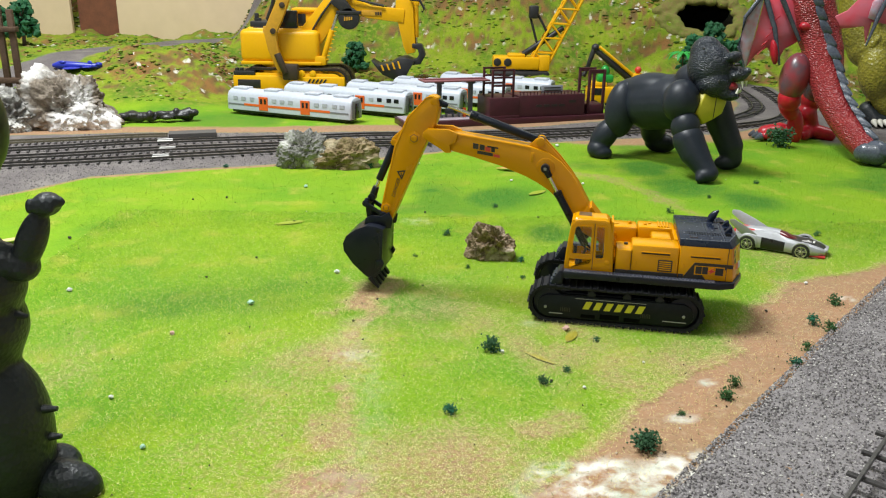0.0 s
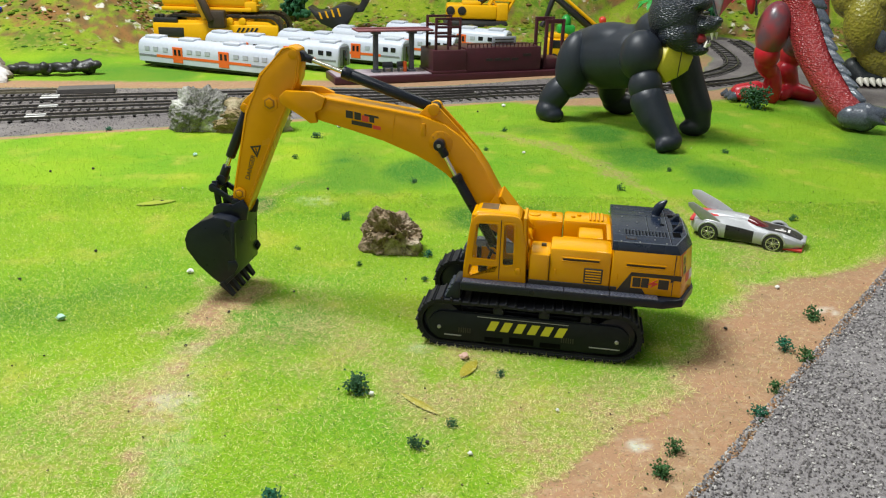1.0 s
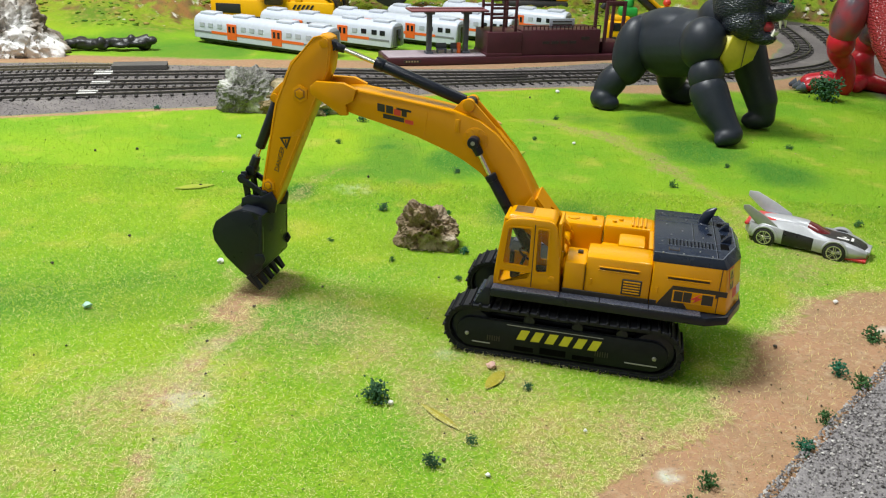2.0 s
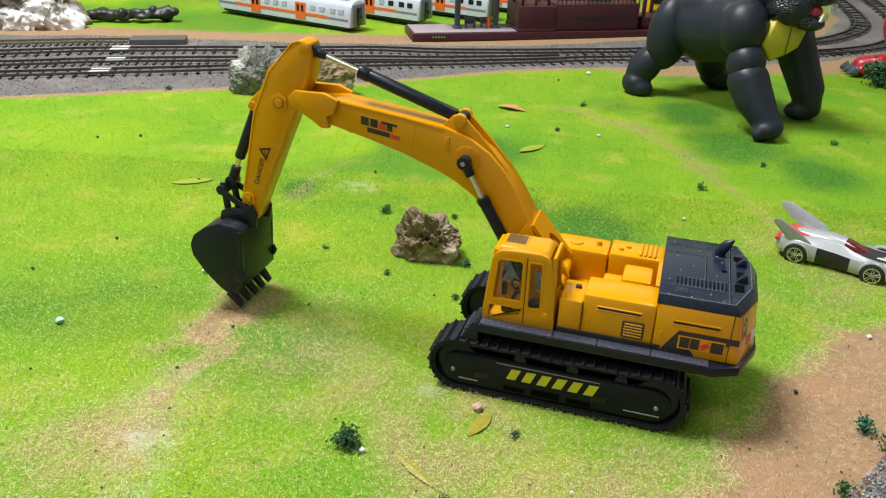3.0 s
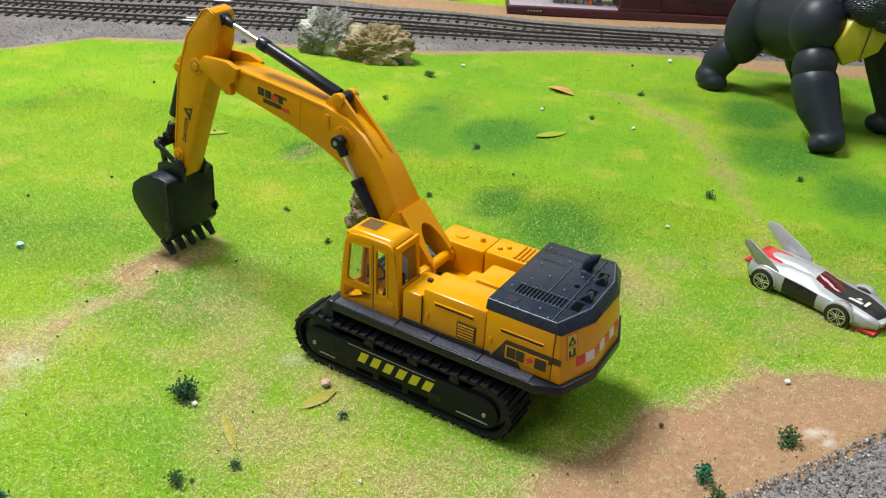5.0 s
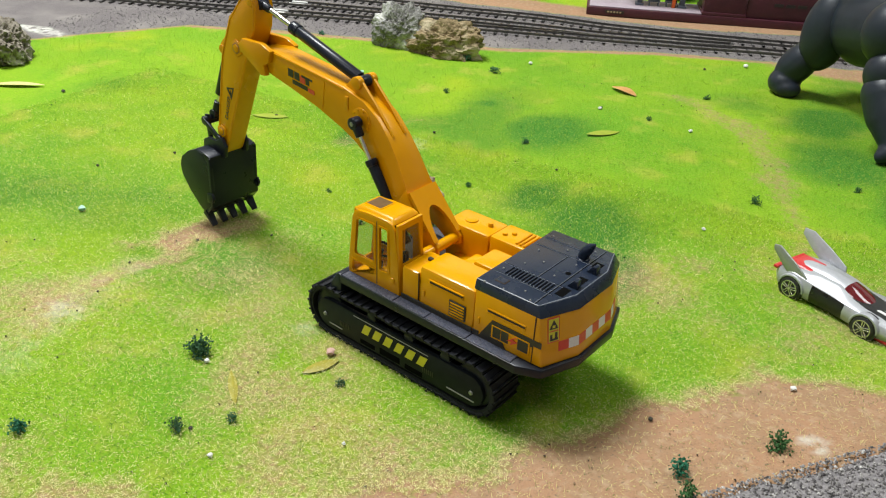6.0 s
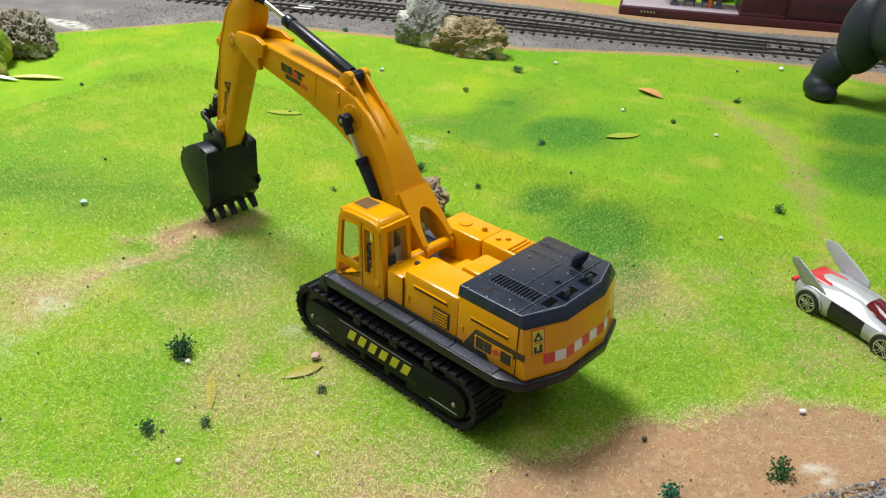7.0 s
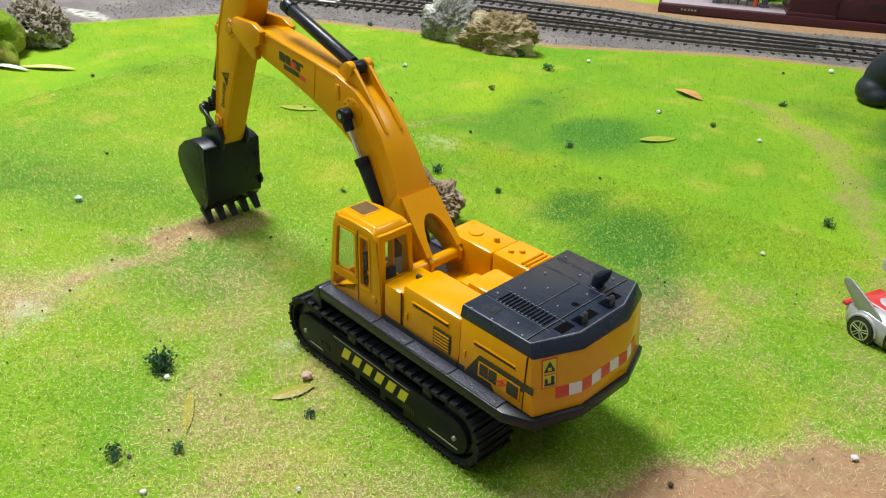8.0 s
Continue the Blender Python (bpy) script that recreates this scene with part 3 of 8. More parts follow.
def add_track(root, side):
    """One crawler: belt of shoes, side frame, rollers. side: 1 left, -1 right."""
    front, rear = (45.0, 13.3), (-38.3, 13.6)
    y0, y1 = (16.2 * side, 33.1 * side)
    lo, hi = min(y0, y1), max(y0, y1)
    belt = plate(stadium(front, rear, 11.6), [stadium(front, rear, 10.2)[::-1]], "y", lo + 0.6, hi - 0.6)
    track = mm("track", belt, RUBBER, root, "black rubber crawler track with ribbed shoes")
    n = 54
    shoe = join(box(-2.05, 2.05, lo, hi, -0.7, 0.6, 0.15, 1), box(-1.6, -0.7, lo, hi, 0.5, 1.5, 0.15, 1))
    first = mm("shoe", shoe, RUBBER, track)
    for i, (x, z, a) in enumerate(track_path(front, rear, 12.0, n)):
        m = pose(x / 1000, 0, z / 1000) @ Matrix.Rotation(-a, 4, "Y")
        if i == 0:
            first.matrix_basis = m
        else:
            same_piece(first, "shoe", m)
    yo = 32.5 * side
    # side frame, a plate with rounded ends and cut-outs below the top edge
    inner = stadium((44.4, 11.6), (-37.6, 12.1), 7.6)
    frame = plate(inner, [], "y", yo - 2.5 * side, yo, 0.5)
    sf = mm("side_frame", frame, FRAME_GREY, track, "dark grey track side frame with yellow slanted stripes")
    for i in range(6):
        x = 21.0 - 6.55 * i
        st = plate([(x, 16.3), (x - 4.0, 16.4), (x - 1.8, 11.2), (x + 2.2, 11.1)], [], "y", yo - 0.2 * side, yo + 0.18 * side)
        mm("stripe", st, STRIPE, sf)
    for x, z in ((46.6, 10.7), (-39.2, 11.7)):
        mm("bolt", rod((x, yo - 0.5 * side, z), (x, yo + 0.7 * side, z), 1.1, 0.9, 12, 0.15), BOLT_GREY, sf)
    for x0, x1, z in ((44.0, 35.5, 6.6), (-26.5, -41.0, 7.4)):
        mm("trim_line", box(min(x0, x1), max(x0, x1), *sorted((yo, yo + 0.2 * side)), z, z + 0.5), LINE, sf)
    mm("trim_line", box(-16, 28, *sorted((yo, yo + 0.15 * side)), 17.9, 18.2), LINE, sf)
    for x0 in (31.0, -19.0):
        for i in range(6):
            mm("slot", box(x0 + i * 1.1, x0 + i * 1.1 + 0.5, *sorted((yo, yo + 0.25 * side)), 8.6, 11.2), INK, sf)
    # raised black boxes paint these slots as dark recesses
    for x0, x1, z0, z1 in ((12, 0, 5.2, 8.5), (-3, -13, 5.0, 7.5), (24, 15, 5.2, 7.5)):
        mm("slot", box(x1, x0, *sorted((yo - 0.2, yo + 0.2 * side)), z0, z1, 0.15, 1), VOID, sf)
    for x, z in ((45.0, 13.3), (-38.3, 13.6)):
        mm("drive_wheel", rod((x, lo + 2, z), (x, hi - 2.6, z), 9.6, None, 28, 0.6), BLACK, track)
    for i in range(6):
        x = 32 - i * 11.5
        mm("roller", rod((x, lo + 2, 5.6), (x, hi - 2.4, 5.6), 4.0, None, 16, 0.4), BLACK, track)
    for x in (18, -4, -24):
        mm("carrier_roller", rod((x, lo + 4, 20.8), (x, hi - 1.5, 20.8), 2.6, None, 14, 0.3), BLACK, track)
    return track


FRAME_GREY = mat("frame_grey_plastic", (0.013, 0.016, 0.019), (0.009, 0.011, 0.014), rough=0.4, scale=60, spec=0.12)
BOLT_GREY = mat("bolt_grey", (0.35, 0.35, 0.34), rough=0.4, metal=0.6)


def excavator():
    root = thing("toy_excavator", EXC, "amber yellow plastic toy excavator with black tracks on the lawn", "toy excavator")
    for side in (1, -1):
        add_track(root, side)
    under = join(box(-30, 36, -17, 17, 7, 21, 1.5), box(-34, 38, -25, 25, 10, 19, 1.2), rod((0, 0, 19), (0, 0, 31.0), 17, None, 32, 0.5))
    mm("undercarriage", under, BLACK, root, "black undercarriage with turntable")

    # slewing platform with walkways
    rim = [(37, 31.8), (-58, 31.8), (-67.4, 27.4), (-73.8, 10.4), (-74.0, -15.0), (-68.0, -32.0), (-60, -34), (37, -33)]
    plat = mm("platform", plate(rim, [], "z", 30.9, 35.0, 0.5), BLACK, root, "dark charcoal platform with treadplate walkways")
    for side in (1, -1):
        for x0, x1 in ((36.4, 6.0), (5.6, -12.0), (-12.4, -33.4), (-33.8, -55.6)):
            mm("walkway_plate", box(x1, x0, *sorted((26.4 * side, 31.5 * side)), 34.9, 35.5, 0.15, 1), TREADPLATE, plat)
        step = plate([(36.8, 35.3), (36.8, 22.5), (46.0, 22.5), (43.2, 29.0), (39.5, 35.3)], [], "y", *sorted((18.0 * side, 31.5 * side)), 0.6)
        guard = mm("front_guard", step, BLACK, plat)
        for i in range(5):
            z = 24.5 + i * 2.1
            x = 45.6 - (z - 22.5) * 0.42 if z < 29 else 43.4 - (z - 29) * 0.58
            mm("step_rib", box(x - 0.6, x + 0.9, *sorted((19.5 * side, 30.5 * side)), z - 0.45, z + 0.45, 0.2, 1), DECK, guard)

    # engine side boxes
    body = mm("left_housing", join(box(-4.6, 5.2, 8, 28, 35, 51.5, 1.4), box(-33.2, -4.2, 8, 28, 35, 55.2, 1.6, taper=(0.0, 0.7))), YELLOW, root, "amber housing with grille and slot")
    mm("skirt_band", box(-33.0, 5.0, 28.0, 28.5, 35.1, 38.0, 0.15, 1), INK, body)
    mm("seam", box(-4.6, -4.3, 27.7, 28.25, 36.0, 52.0), SEAM, body)
    mm("slot", box(-27.5, -10.5, 27.6, 28.3, 49.7, 50.5, 0.1, 1), SEAM, body)
    mm("slot_lip", box(-28.0, -10.0, 27.5, 28.3, 50.6, 51.2, 0.15, 1), YELLOW, body)
    mm("slot_lip", box(-28.0, -10.0, 27.5, 28.3, 49.0, 49.6, 0.15, 1), YELLOW, body)
    grille = mm("grille", box(-29.5, -20.8, 27.7, 28.35, 38.6, 46.4, 0.3, 1), INK, body, "black grille with amber louvres")
    for i in range(5):
        mm("louvre", box(-28.8, -21.5, 28.2, 28.6, 39.5 + i * 1.35, 40.2 + i * 1.35, 0.1, 1), YELLOW, grille)
    mm("latch", box(-2.2, 0.2, 14.5, 16.4, 51.3, 52.9, 0.3, 1), INK, body)
    for x in (-7.0,):
        mm("latch", box(x - 0.8, x + 0.2, 27.8, 28.3, 41.5, 44.5, 0.15, 1), YELLOW, body)
    right = mm("right_housing", join(box(-9.0, 15.5, -30.6, -14.6, 35, 53.8, 1.6), box(-33.2, -9.3, -30.6, -14.6, 35, 54.6, 1.5)), YELLOW, root, "amber housing beside the boom")
    for i in range(4):
        mm("rib", box(-29.4 + 2.0 * i, -28.2 + 2.0 * i, -28, -16.0, 54.3, 55.6, 0.3, 1), YELLOW, right)
    for x, y in ((-4, -20), (-14, -17), (-17, -20)):
        mm("knob", rod((x, y - 3, 53.4), (x, y - 3, 55.6), 1.3, 1.1, 12, 0.2), YELLOW, right)
    mm("cap", rod((6, -22, 53.2), (6, -22, 54.4), 3.2, 3.0, 20, 0.3), YELLOW, right)
    mid = join(box(-33, 8, -14.8, 8.2, 34.8, 40, 0.3), box(-29.5, -17, -8.5, 7.0, 39, 55.0, 1.6), box(-18, -9, -6.5, 3.0, 39, 50, 1.5), box(-33.2, -31, -14.6, 8, 39, 55))
    squeeze(mm("centre_housing", mid, YELLOW, root, "amber centre cover behind the boom foot"), 30, 1, 0.96)
    squeeze(body, 8, 0.92, 0.965)

    # counterweight with black deck
    cw = [((-33.3, 26.6), (-33.3, 26.2)), ((-66.3, 26.6), (-63.4, 26.2)), ((-72.8, 10.0), (-70.3, 9.9)), ((-73.0, -14.4), (-70.5, -14.0)), ((-67.3, -30.9), (-64.8, -30.4)), ((-33.3, -31.0), (-33.3, -30.4))]
    weight = mm("counterweight", bevel(loft([[(*lo, 35.0) for lo, hi in cw], [(*hi, 56.6) for lo, hi in cw]]), 0.8), YELLOW, root, "amber counterweight with red and white band")
    mm("skirt_band", box(-36.5, -33.4, 26.3, 26.8, 35.2, 38.0, 0.1, 1), INK, weight)
    mm("seam", box(-62.0, -61.7, 26.0, 26.75, 35.5, 56.4), SEAM, weight)
    mm("slot", box(-57.5, -40.0, 26.0, 26.7, 49.0, 49.8, 0.1, 1), SEAM, weight)
    mm("slot_lip", box(-58.0, -39.5, 25.9, 26.75, 49.9, 50.5, 0.15, 1), YELLOW, weight)
    mm("slot_lip", box(-58.0, -39.5, 25.9, 26.75, 48.3, 48.9, 0.15, 1), YELLOW, weight)
    mm("latch", box(-36.6, -35.6, 26.2, 26.9, 41.5, 44.5, 0.15, 1), YELLOW, weight)
    # side emblem: a dark slanted field with an amber tablet and dark bars
    emblem = mm("emblem_field", plate([(-36.0, 35.4), (-42.6, 46.0), (-65.4, 46.0), (-65.4, 43.6), (-61.9, 43.6), (-61.9, 42.9), (-48.0, 38.2), (-50, 35.4)], [], "y", 26.3, 26.85), INK, weight)
    mm("emblem_tablet", box(-60.6, -42.8, 26.75, 27.0, 38.4, 44.2), YELLOW, emblem)
    for x0, x1, z0, z1 in ((-47.2, -43.5, 39.1, 43.8), (-50.9, -47.5, 39.1, 43.8), (-60.0, -55.3, 38.9, 43.6)):
        mm("emblem_bar", box(x0, x1, 26.9, 27.15, z0, z1), INK, emblem)
    mm("emblem_flash", plate([(-50.4, 40.6), (-54.9, 44.0), (-53.2, 42.0), (-55.4, 41.6), (-51.8, 39.2), (-52.6, 41.0)], [], "y", 26.95, 27.3), RED_INK, emblem)

    def on_rear(i, u0, u1, z0, z1, lift):
        """A thin patch on the sloping face after corner i of the counterweight; u in millimetres along it."""
        (la, ha), (lb, hb) = cw[i], cw[i + 1]

        def at(u, z):
            k, t = (z - 35.0) / 21.6, u / (Vector(lb) - Vector(la)).length
            p, q = Vector(la).lerp(Vector(ha), k), Vector(lb).lerp(Vector(hb), k)
            c = p.lerp(q, t)
            return Vector((c.x, c.y, z))

        nrm = (at(1, 40) - at(0, 40)).cross(at(0, 41) - at(0, 40)).normalized()
        nrm = nrm if nrm.x < 0 else -nrm
        return loft([[at(u, z) + nrm * k for k, z in ((-0.2, z0), (lift, z0), (lift, z1), (-0.2, z1))] for u in (u0, u1)])

    blocks = [(1, 8.2, 13.0), (1, 13.0, 17.8)] + [(2, 24.4 * k / 5, 24.4 * (k + 1) / 5) for k in range(5)] + [(3, 0.0, 4.8), (3, 4.8, 9.6)]
    for n, (i, u0, u1) in enumerate(blocks):
        mm("band_block", on_rear(i, u0, u1, 40.3, 44.5, 0.18), WHITE_INK if n % 2 else RED_INK, weight)
    # warning sticker on the slanted corner
    st = mm("warning_sticker", on_rear(1, 3.2, 8.6, 44.9, 55.4, 0.15), RED_INK, weight, "yellow warning sticker with red border")
    mm("sticker_field", on_rear(1, 3.6, 8.2, 45.4, 54.9, 0.25), STRIPE, st)
    for k in range(6):
        mm("sticker_triangle", on_rear(1, 4.0 + 0.31 * k, 7.8 - 0.31 * k, 50.6 + 0.58 * k, 51.2 + 0.58 * k, 0.32), INK, st)
    mm("sticker_gap", on_rear(1, 5.3, 6.5, 51.1, 52.2, 0.38), STRIPE, st)
    mm("sticker_bar", on_rear(1, 3.9, 7.9, 49.6, 50.0, 0.35), RED_INK, st)
    mm("sticker_bar", on_rear(1, 4.1, 7.7, 45.8, 46.6, 0.35), INK, st)
    mm("sticker_bar", on_rear(1, 4.2, 5.2, 46.6, 48.4, 0.35), INK, st)
    mm("sticker_bar", on_rear(1, 6.4, 7.5, 46.6, 49.0, 0.35), INK, st)

    low = [Vector((x, y, 56.0)) for x, y in ((-32.6, 26.3), (-63.8, 26.3), (-70.8, 10.0), (-71.0, -14.0), (-65.3, -30.6), (-32.6, -30.6))]
    high = [Vector((x, y, 60.4)) for x, y in ((-32.6, 25.3), (-61.4, 25.0), (-67.8, 8.6), (-67.8, -14.8), (-62.6, -29.6), (-32.6, -29.4))]
    deck = mm("deck", bevel(loft([low, high]), 0.5), DECK, root, "slate black engine deck with louvres and exhaust")
    zt = 60.4
    for x0, x1, y0, y1 in ((-61, -34, 7.6, 8.0), (-61, -34, 15.2, 15.6), (-61, -34, -14.6, -14.2), (-61, -34, -22.2, -21.8), (-59.6, -59.2, -28, 24.6), (-50.0, -49.7, -14, 7.6)):
        mm("seam", box(x0, x1, y0, y1, zt - 0.2, zt + 0.05), VOID, deck)
        # pale line beside each seam: edge wear and painted glint
        if x1 - x0 > 3:
            mm("seam_edge", box(x0, x1, y1 + 0.05, y1 + 0.22, zt - 0.2, zt + 0.16), DECK_EDGE, deck)
        else:
            mm("seam_edge", box(x1 + 0.05, x1 + 0.22, y0, y1, zt - 0.2, zt + 0.16), DECK_EDGE, deck)
    for i in range(13):
        x = -38.5 - i * 1.55
        mm("louvre", box(x - 0.35, x + 0.35, 8.4, 14.8, zt - 0.1, zt + 0.45, 0.1, 1), DECK, deck)
        # black strip paints the shade between two louvres
        mm("louvre_gap", box(x - 0.9, x - 0.5, 8.6, 14.6, zt - 0.2, zt + 0.08), VOID, deck)
        for y in (8.1, 15.1):
            mm("rivet", rod((x, y, zt - 0.2), (x, y, zt + 0.3), 0.3, None, 6), DECK_EDGE, deck)
    # pale rods paint the bright highlight along the deck's top edge
    for (xa, ya), (xb, yb) in zip([(-32.9, 25.0), (-61.2, 24.8), (-67.5, 8.5), (-67.5, -14.7)], [(-61.2, 24.8), (-67.5, 8.5), (-67.5, -14.7), (-62.4, -29.4)]):
        mm("worn_edge", rod((xa, ya, zt - 0.12), (xb, yb, zt - 0.12), 0.24, None, 6), DECK_EDGE, deck)
    hatch = mm("hatch", box(-43.5, -38.8, 18.0, 21.6, zt - 0.1, zt + 0.25, 0.1, 1), SEAM, deck)
    mm("hatch_lid", box(-43.2, -39.1, 18.3, 21.3, zt, zt + 0.4, 0.1, 1), DECK, hatch)
    for x, y in ((-45, 24.5), (-57, 24), (-36, 12), (-54, 3), (-45, -3), (-40, 3), (-56, -10), (-38, -10), (-47, -18), (-36, -24), (-56, -25), (-52, 20), (-36.5, 25)):
        mm("rivet", rod((x, y, zt - 0.2), (x, y, zt + 0.4), 0.45, 0.35, 8), BOLT_GREY, deck)
    # flat black patches stand in for the darkness inside the vents
    for y0, y1, x0 in ((7.4, 13.9, -64.6), (-3.8, 1.4, -65.4), (-18.0, -13.5, -64.4)):
        mm("vent_hole", box(x0, x0 + 3.6, y0, y1, zt - 0.2, zt + 0.1), VOID, deck)
    for y0 in (2.6, -11.8):
        fin = plate([(-61.2, zt - 0.2), (-66.0, zt - 0.2), (-65.6, zt + 3.4), (-64.4, zt + 3.6)], [], "y", y0, y0 + 3.2, 0.2)
        mm("fin", fin, DECK, deck)
    mm("port", rod((-57, -2.4, zt - 0.3), (-57, -2.4, zt + 0.1), 1.2, None, 16), VOID, deck)
    ex = join(tube([(-55.0, -17.0, zt - 0.4), (-55.1, -17.0, zt + 1.8), (-55.9, -17.0, zt + 3.8), (-57.4, -16.9, zt + 5.8), (-59.6, -16.8, zt + 8.2)], [2.2, 2.3, 2.4, 2.1, 0.5], 16), rod((-55.0, -17.0, zt - 0.3), (-55.0, -17.0, zt + 0.5), 3.0, 2.7, 20, 0.2))
    mm("exhaust", ex, DECK, deck)

    # cab
    cab = mm("cab_floor", box(5.6, 35.8, 10, 27.8, 34.9, 36.6, 0.3), YELLOW, root)
    cab.name = "cab"
    cab["label"] = "amber cab with tinted windows"
    side_out = [(36.0, 35.2), (35.9, 41.0), (35.0, 50.0), (33.2, 65.0), (32.0, 68.0), (29.6, 69.6), (24, 70.2), (13, 70.4), (10.4, 69.6), (8.6, 67.0), (6.6, 52), (5.6, 35.2)]
    main = [(20.2, 47.0), (20.2, 65.0), (21.0, 65.8), (29.0, 65.6), (30.4, 64.6), (32.0, 47.6), (31.4, 46.6), (20.8, 46.4)]
    low_w = [(20.2, 43.2), (33.2, 43.2), (33.8, 37.6), (32.8, 36.8), (20.3, 40.6)]
    back_w = [(12.0, 45.0), (12.4, 65.4), (13.1, 66.0), (16.6, 66.0), (17.2, 65.4), (17.0, 44.6), (16.2, 43.9), (12.6, 44.3)]
    mm("side_panel", plate(side_out, [main, low_w, back_w], "y", 26.4, 28.0, 0.35, 2), YELLOW, cab)
    for hole in (main, low_w, back_w):
        cx, cz = sum(v[0] for v in hole) / len(hole), sum(v[1] for v in hole) / len(hole)
        gl = mm("window_pane", plate([(cx + (x - cx) * 1.05, cz + (z - cz) * 1.03) for x, z in hole], [], "y", 26.7, 27.2), GLASS, cab)
        gl.visible_shadow = False
        big = [(cx + (x - cx) * 1.05 + (0.6 if x > cx else -0.6), cz + (z - cz) * 1.0 + (0.6 if z > cz else -0.6)) for x, z in hole]
        mm("window_rim", plate(big, [[(cx + (x - cx) * 0.985, cz + (z - cz) * 0.985) for x, z in hole]], "y", 27.9, 28.35), YELLOW, cab)
    mm("door_seam", box(18.35, 18.75, 27.9, 28.12, 36.2, 68.0), SEAM, cab)
    mm("door_knob", rod((9.6, 27.6, 41.6), (9.6, 28.6, 41.6), 1.7, 1.5, 16, 0.2), YELLOW, cab)
    mm("side_panel", plate(side_out, [main, back_w], "y", 10.0, 11.2, 0.3, 1), YELLOW, cab)
    fr = plate([(11, 35.2), (27, 35.2), (27, 69.6), (11, 69.6)], [[(13.2, 40), (25, 40), (25, 66), (13.2, 66)]], "x", 0, 1.3, 0.3, 1)
    bmesh.ops.transform(fr, matrix=Matrix.Translation((34.4, 0, 0)) @ Matrix.Shear("XY", 4, (0, 0)), verts=fr.verts)
    for v in fr.verts:
        v.co.x -= max(0, v.co.z - 41) * 0.1
    mm("front_panel", fr, YELLOW, cab)
    bk = plate([(10.5, 35.2), (27.5, 35.2), (27.5, 69.8), (10.5, 69.8)], [[(12.4, 50), (25.0, 50), (24.4, 66.6), (13.4, 66.6)]], "x", 5.6, 7.0, 0.3, 1)
    for v in bk.verts:
        v.co.x += max(0, v.co.z - 45) * 0.06
    mm("rear_panel", bk, YELLOW, cab)
    rg = box(6.6, 7.0, 12.2, 25.2, 50, 67)
    for v in rg.verts:
        v.co.x += max(0, v.co.z - 45) * 0.06
    mm("window_pane", rg, GLASS, cab).visible_shadow = False
    fg = box(33.9, 34.3, 13, 25.2, 40, 66)
    for v in fg.verts:
        v.co.x -= max(0, v.co.z - 41) * 0.1 - 0.8
    mm("window_pane", fg, GLASS, cab).visible_shadow = False
    roof = loft([[(x, y, z) for x, y in ((9.6 - k, 27.4 - j), (9.6 - k, 10.8 + j), (32.2 + k, 10.8 + j), (32.2 + k, 27.4 - j))] for z, k, j in ((68.6, 0.5, -0.5), (71.4, -1.8, 1.6))])
    roof = mm("roof", bevel(roof, 1.1, 3), YELLOW, cab)
    mm("hatch_frame", box(20.2, 29.6, 13.6, 23.6, 71.2, 71.7, 0.2, 1), YELLOW, roof)
    mm("hatch_pane", box(20.9, 28.9, 14.3, 22.9, 71.5, 71.85, 0.1, 1), GOLD_INK, roof)
    seat = join(box(11, 18.5, 15, 22, 37, 43, 1.5), box(10, 12.4, 15.4, 21.6, 42, 52, 1.2))
    mm("seat", seat, BLACK, cab)
    con = join(box(25, 29.5, 16, 22, 36.5, 41, 1.0), rod((25.5, 19, 41), (23, 19, 48.5), 0.8), box(28.8, 31.0, 13, 15, 41, 48, 0.6))
    mm("console", con, BLACK, cab)
    ring = [(22.6 + 4.0 * math.cos(a) * 0.8, 19 + 4.0 * math.sin(a), 49 + 2.2 * math.cos(a)) for a in np.linspace(0, 2 * math.pi, 17)]
    mm("steering_wheel", tube(ring, 0.6, 6), BLACK, cab)
    squeeze(cab, 11, 0.918, 0.955, 0.7)

    # boom: a box beam along stations of upper and lower edge and half width
    stations = [(131, 110.5, 130, 106.5, 5.0), (122, 112.5, 121, 103.6, 5.2), (112, 113.6, 113.5, 101.5, 5.3), (100, 112.2, 100, 98.4, 5.4), (80, 109.8, 82, 93.6, 5.5), (64, 107.6, 66, 87.8, 5.5),
                (52, 104.0, 58, 83.9, 5.5), (43.5, 98.4, 50.5, 79.2, 5.6), (36.5, 91.0, 43.5, 72.9, 5.8), (30.5, 82.4, 38.0, 67.0, 6.4), (25.6, 73.6, 33.4, 61.4, 7.2), (22.4, 68.0, 30.6, 58.0, 7.8)]
    rings = [[(xu, sy(hw, 1), zu), (xu, sy(hw, -1), zu), (xl, sy(hw, -1), zl), (xl, sy(hw, 1), zl)] for xu, zu, xl, zl, hw in stations]
    boom = mm("boom", bevel(loft(rings), 0.55, 2, 40), BOOM_YELLOW, root, "amber boom with dark print and black cylinders")
    for side in (1, -1):
        leg = [(24.6, 71.4), (31.6, 60.2), (26.5, 52.6), (18.0, 48.6), (12.5, 44.6), (8.2, 43.6), (5.0, 45.6), (4.8, 49.4), (8.0, 52.4), (13.6, 55.6), (18.0, 60.6)]
        mm("foot_plate", plate(leg, [], "y", *sorted((sy(5.8, side), sy(7.9, side))), 0.5), BOOM_YELLOW, boom)
    # back plate of the foot, arched open between the legs
    top_e, low_e = Vector((23.4, 0, 69.6)), Vector((7.6, 0, 50.6))
    du = (low_e - top_e).normalized()
    out = Vector((-du.z, 0, du.x)) * -1
    ln = (low_e - top_e).length
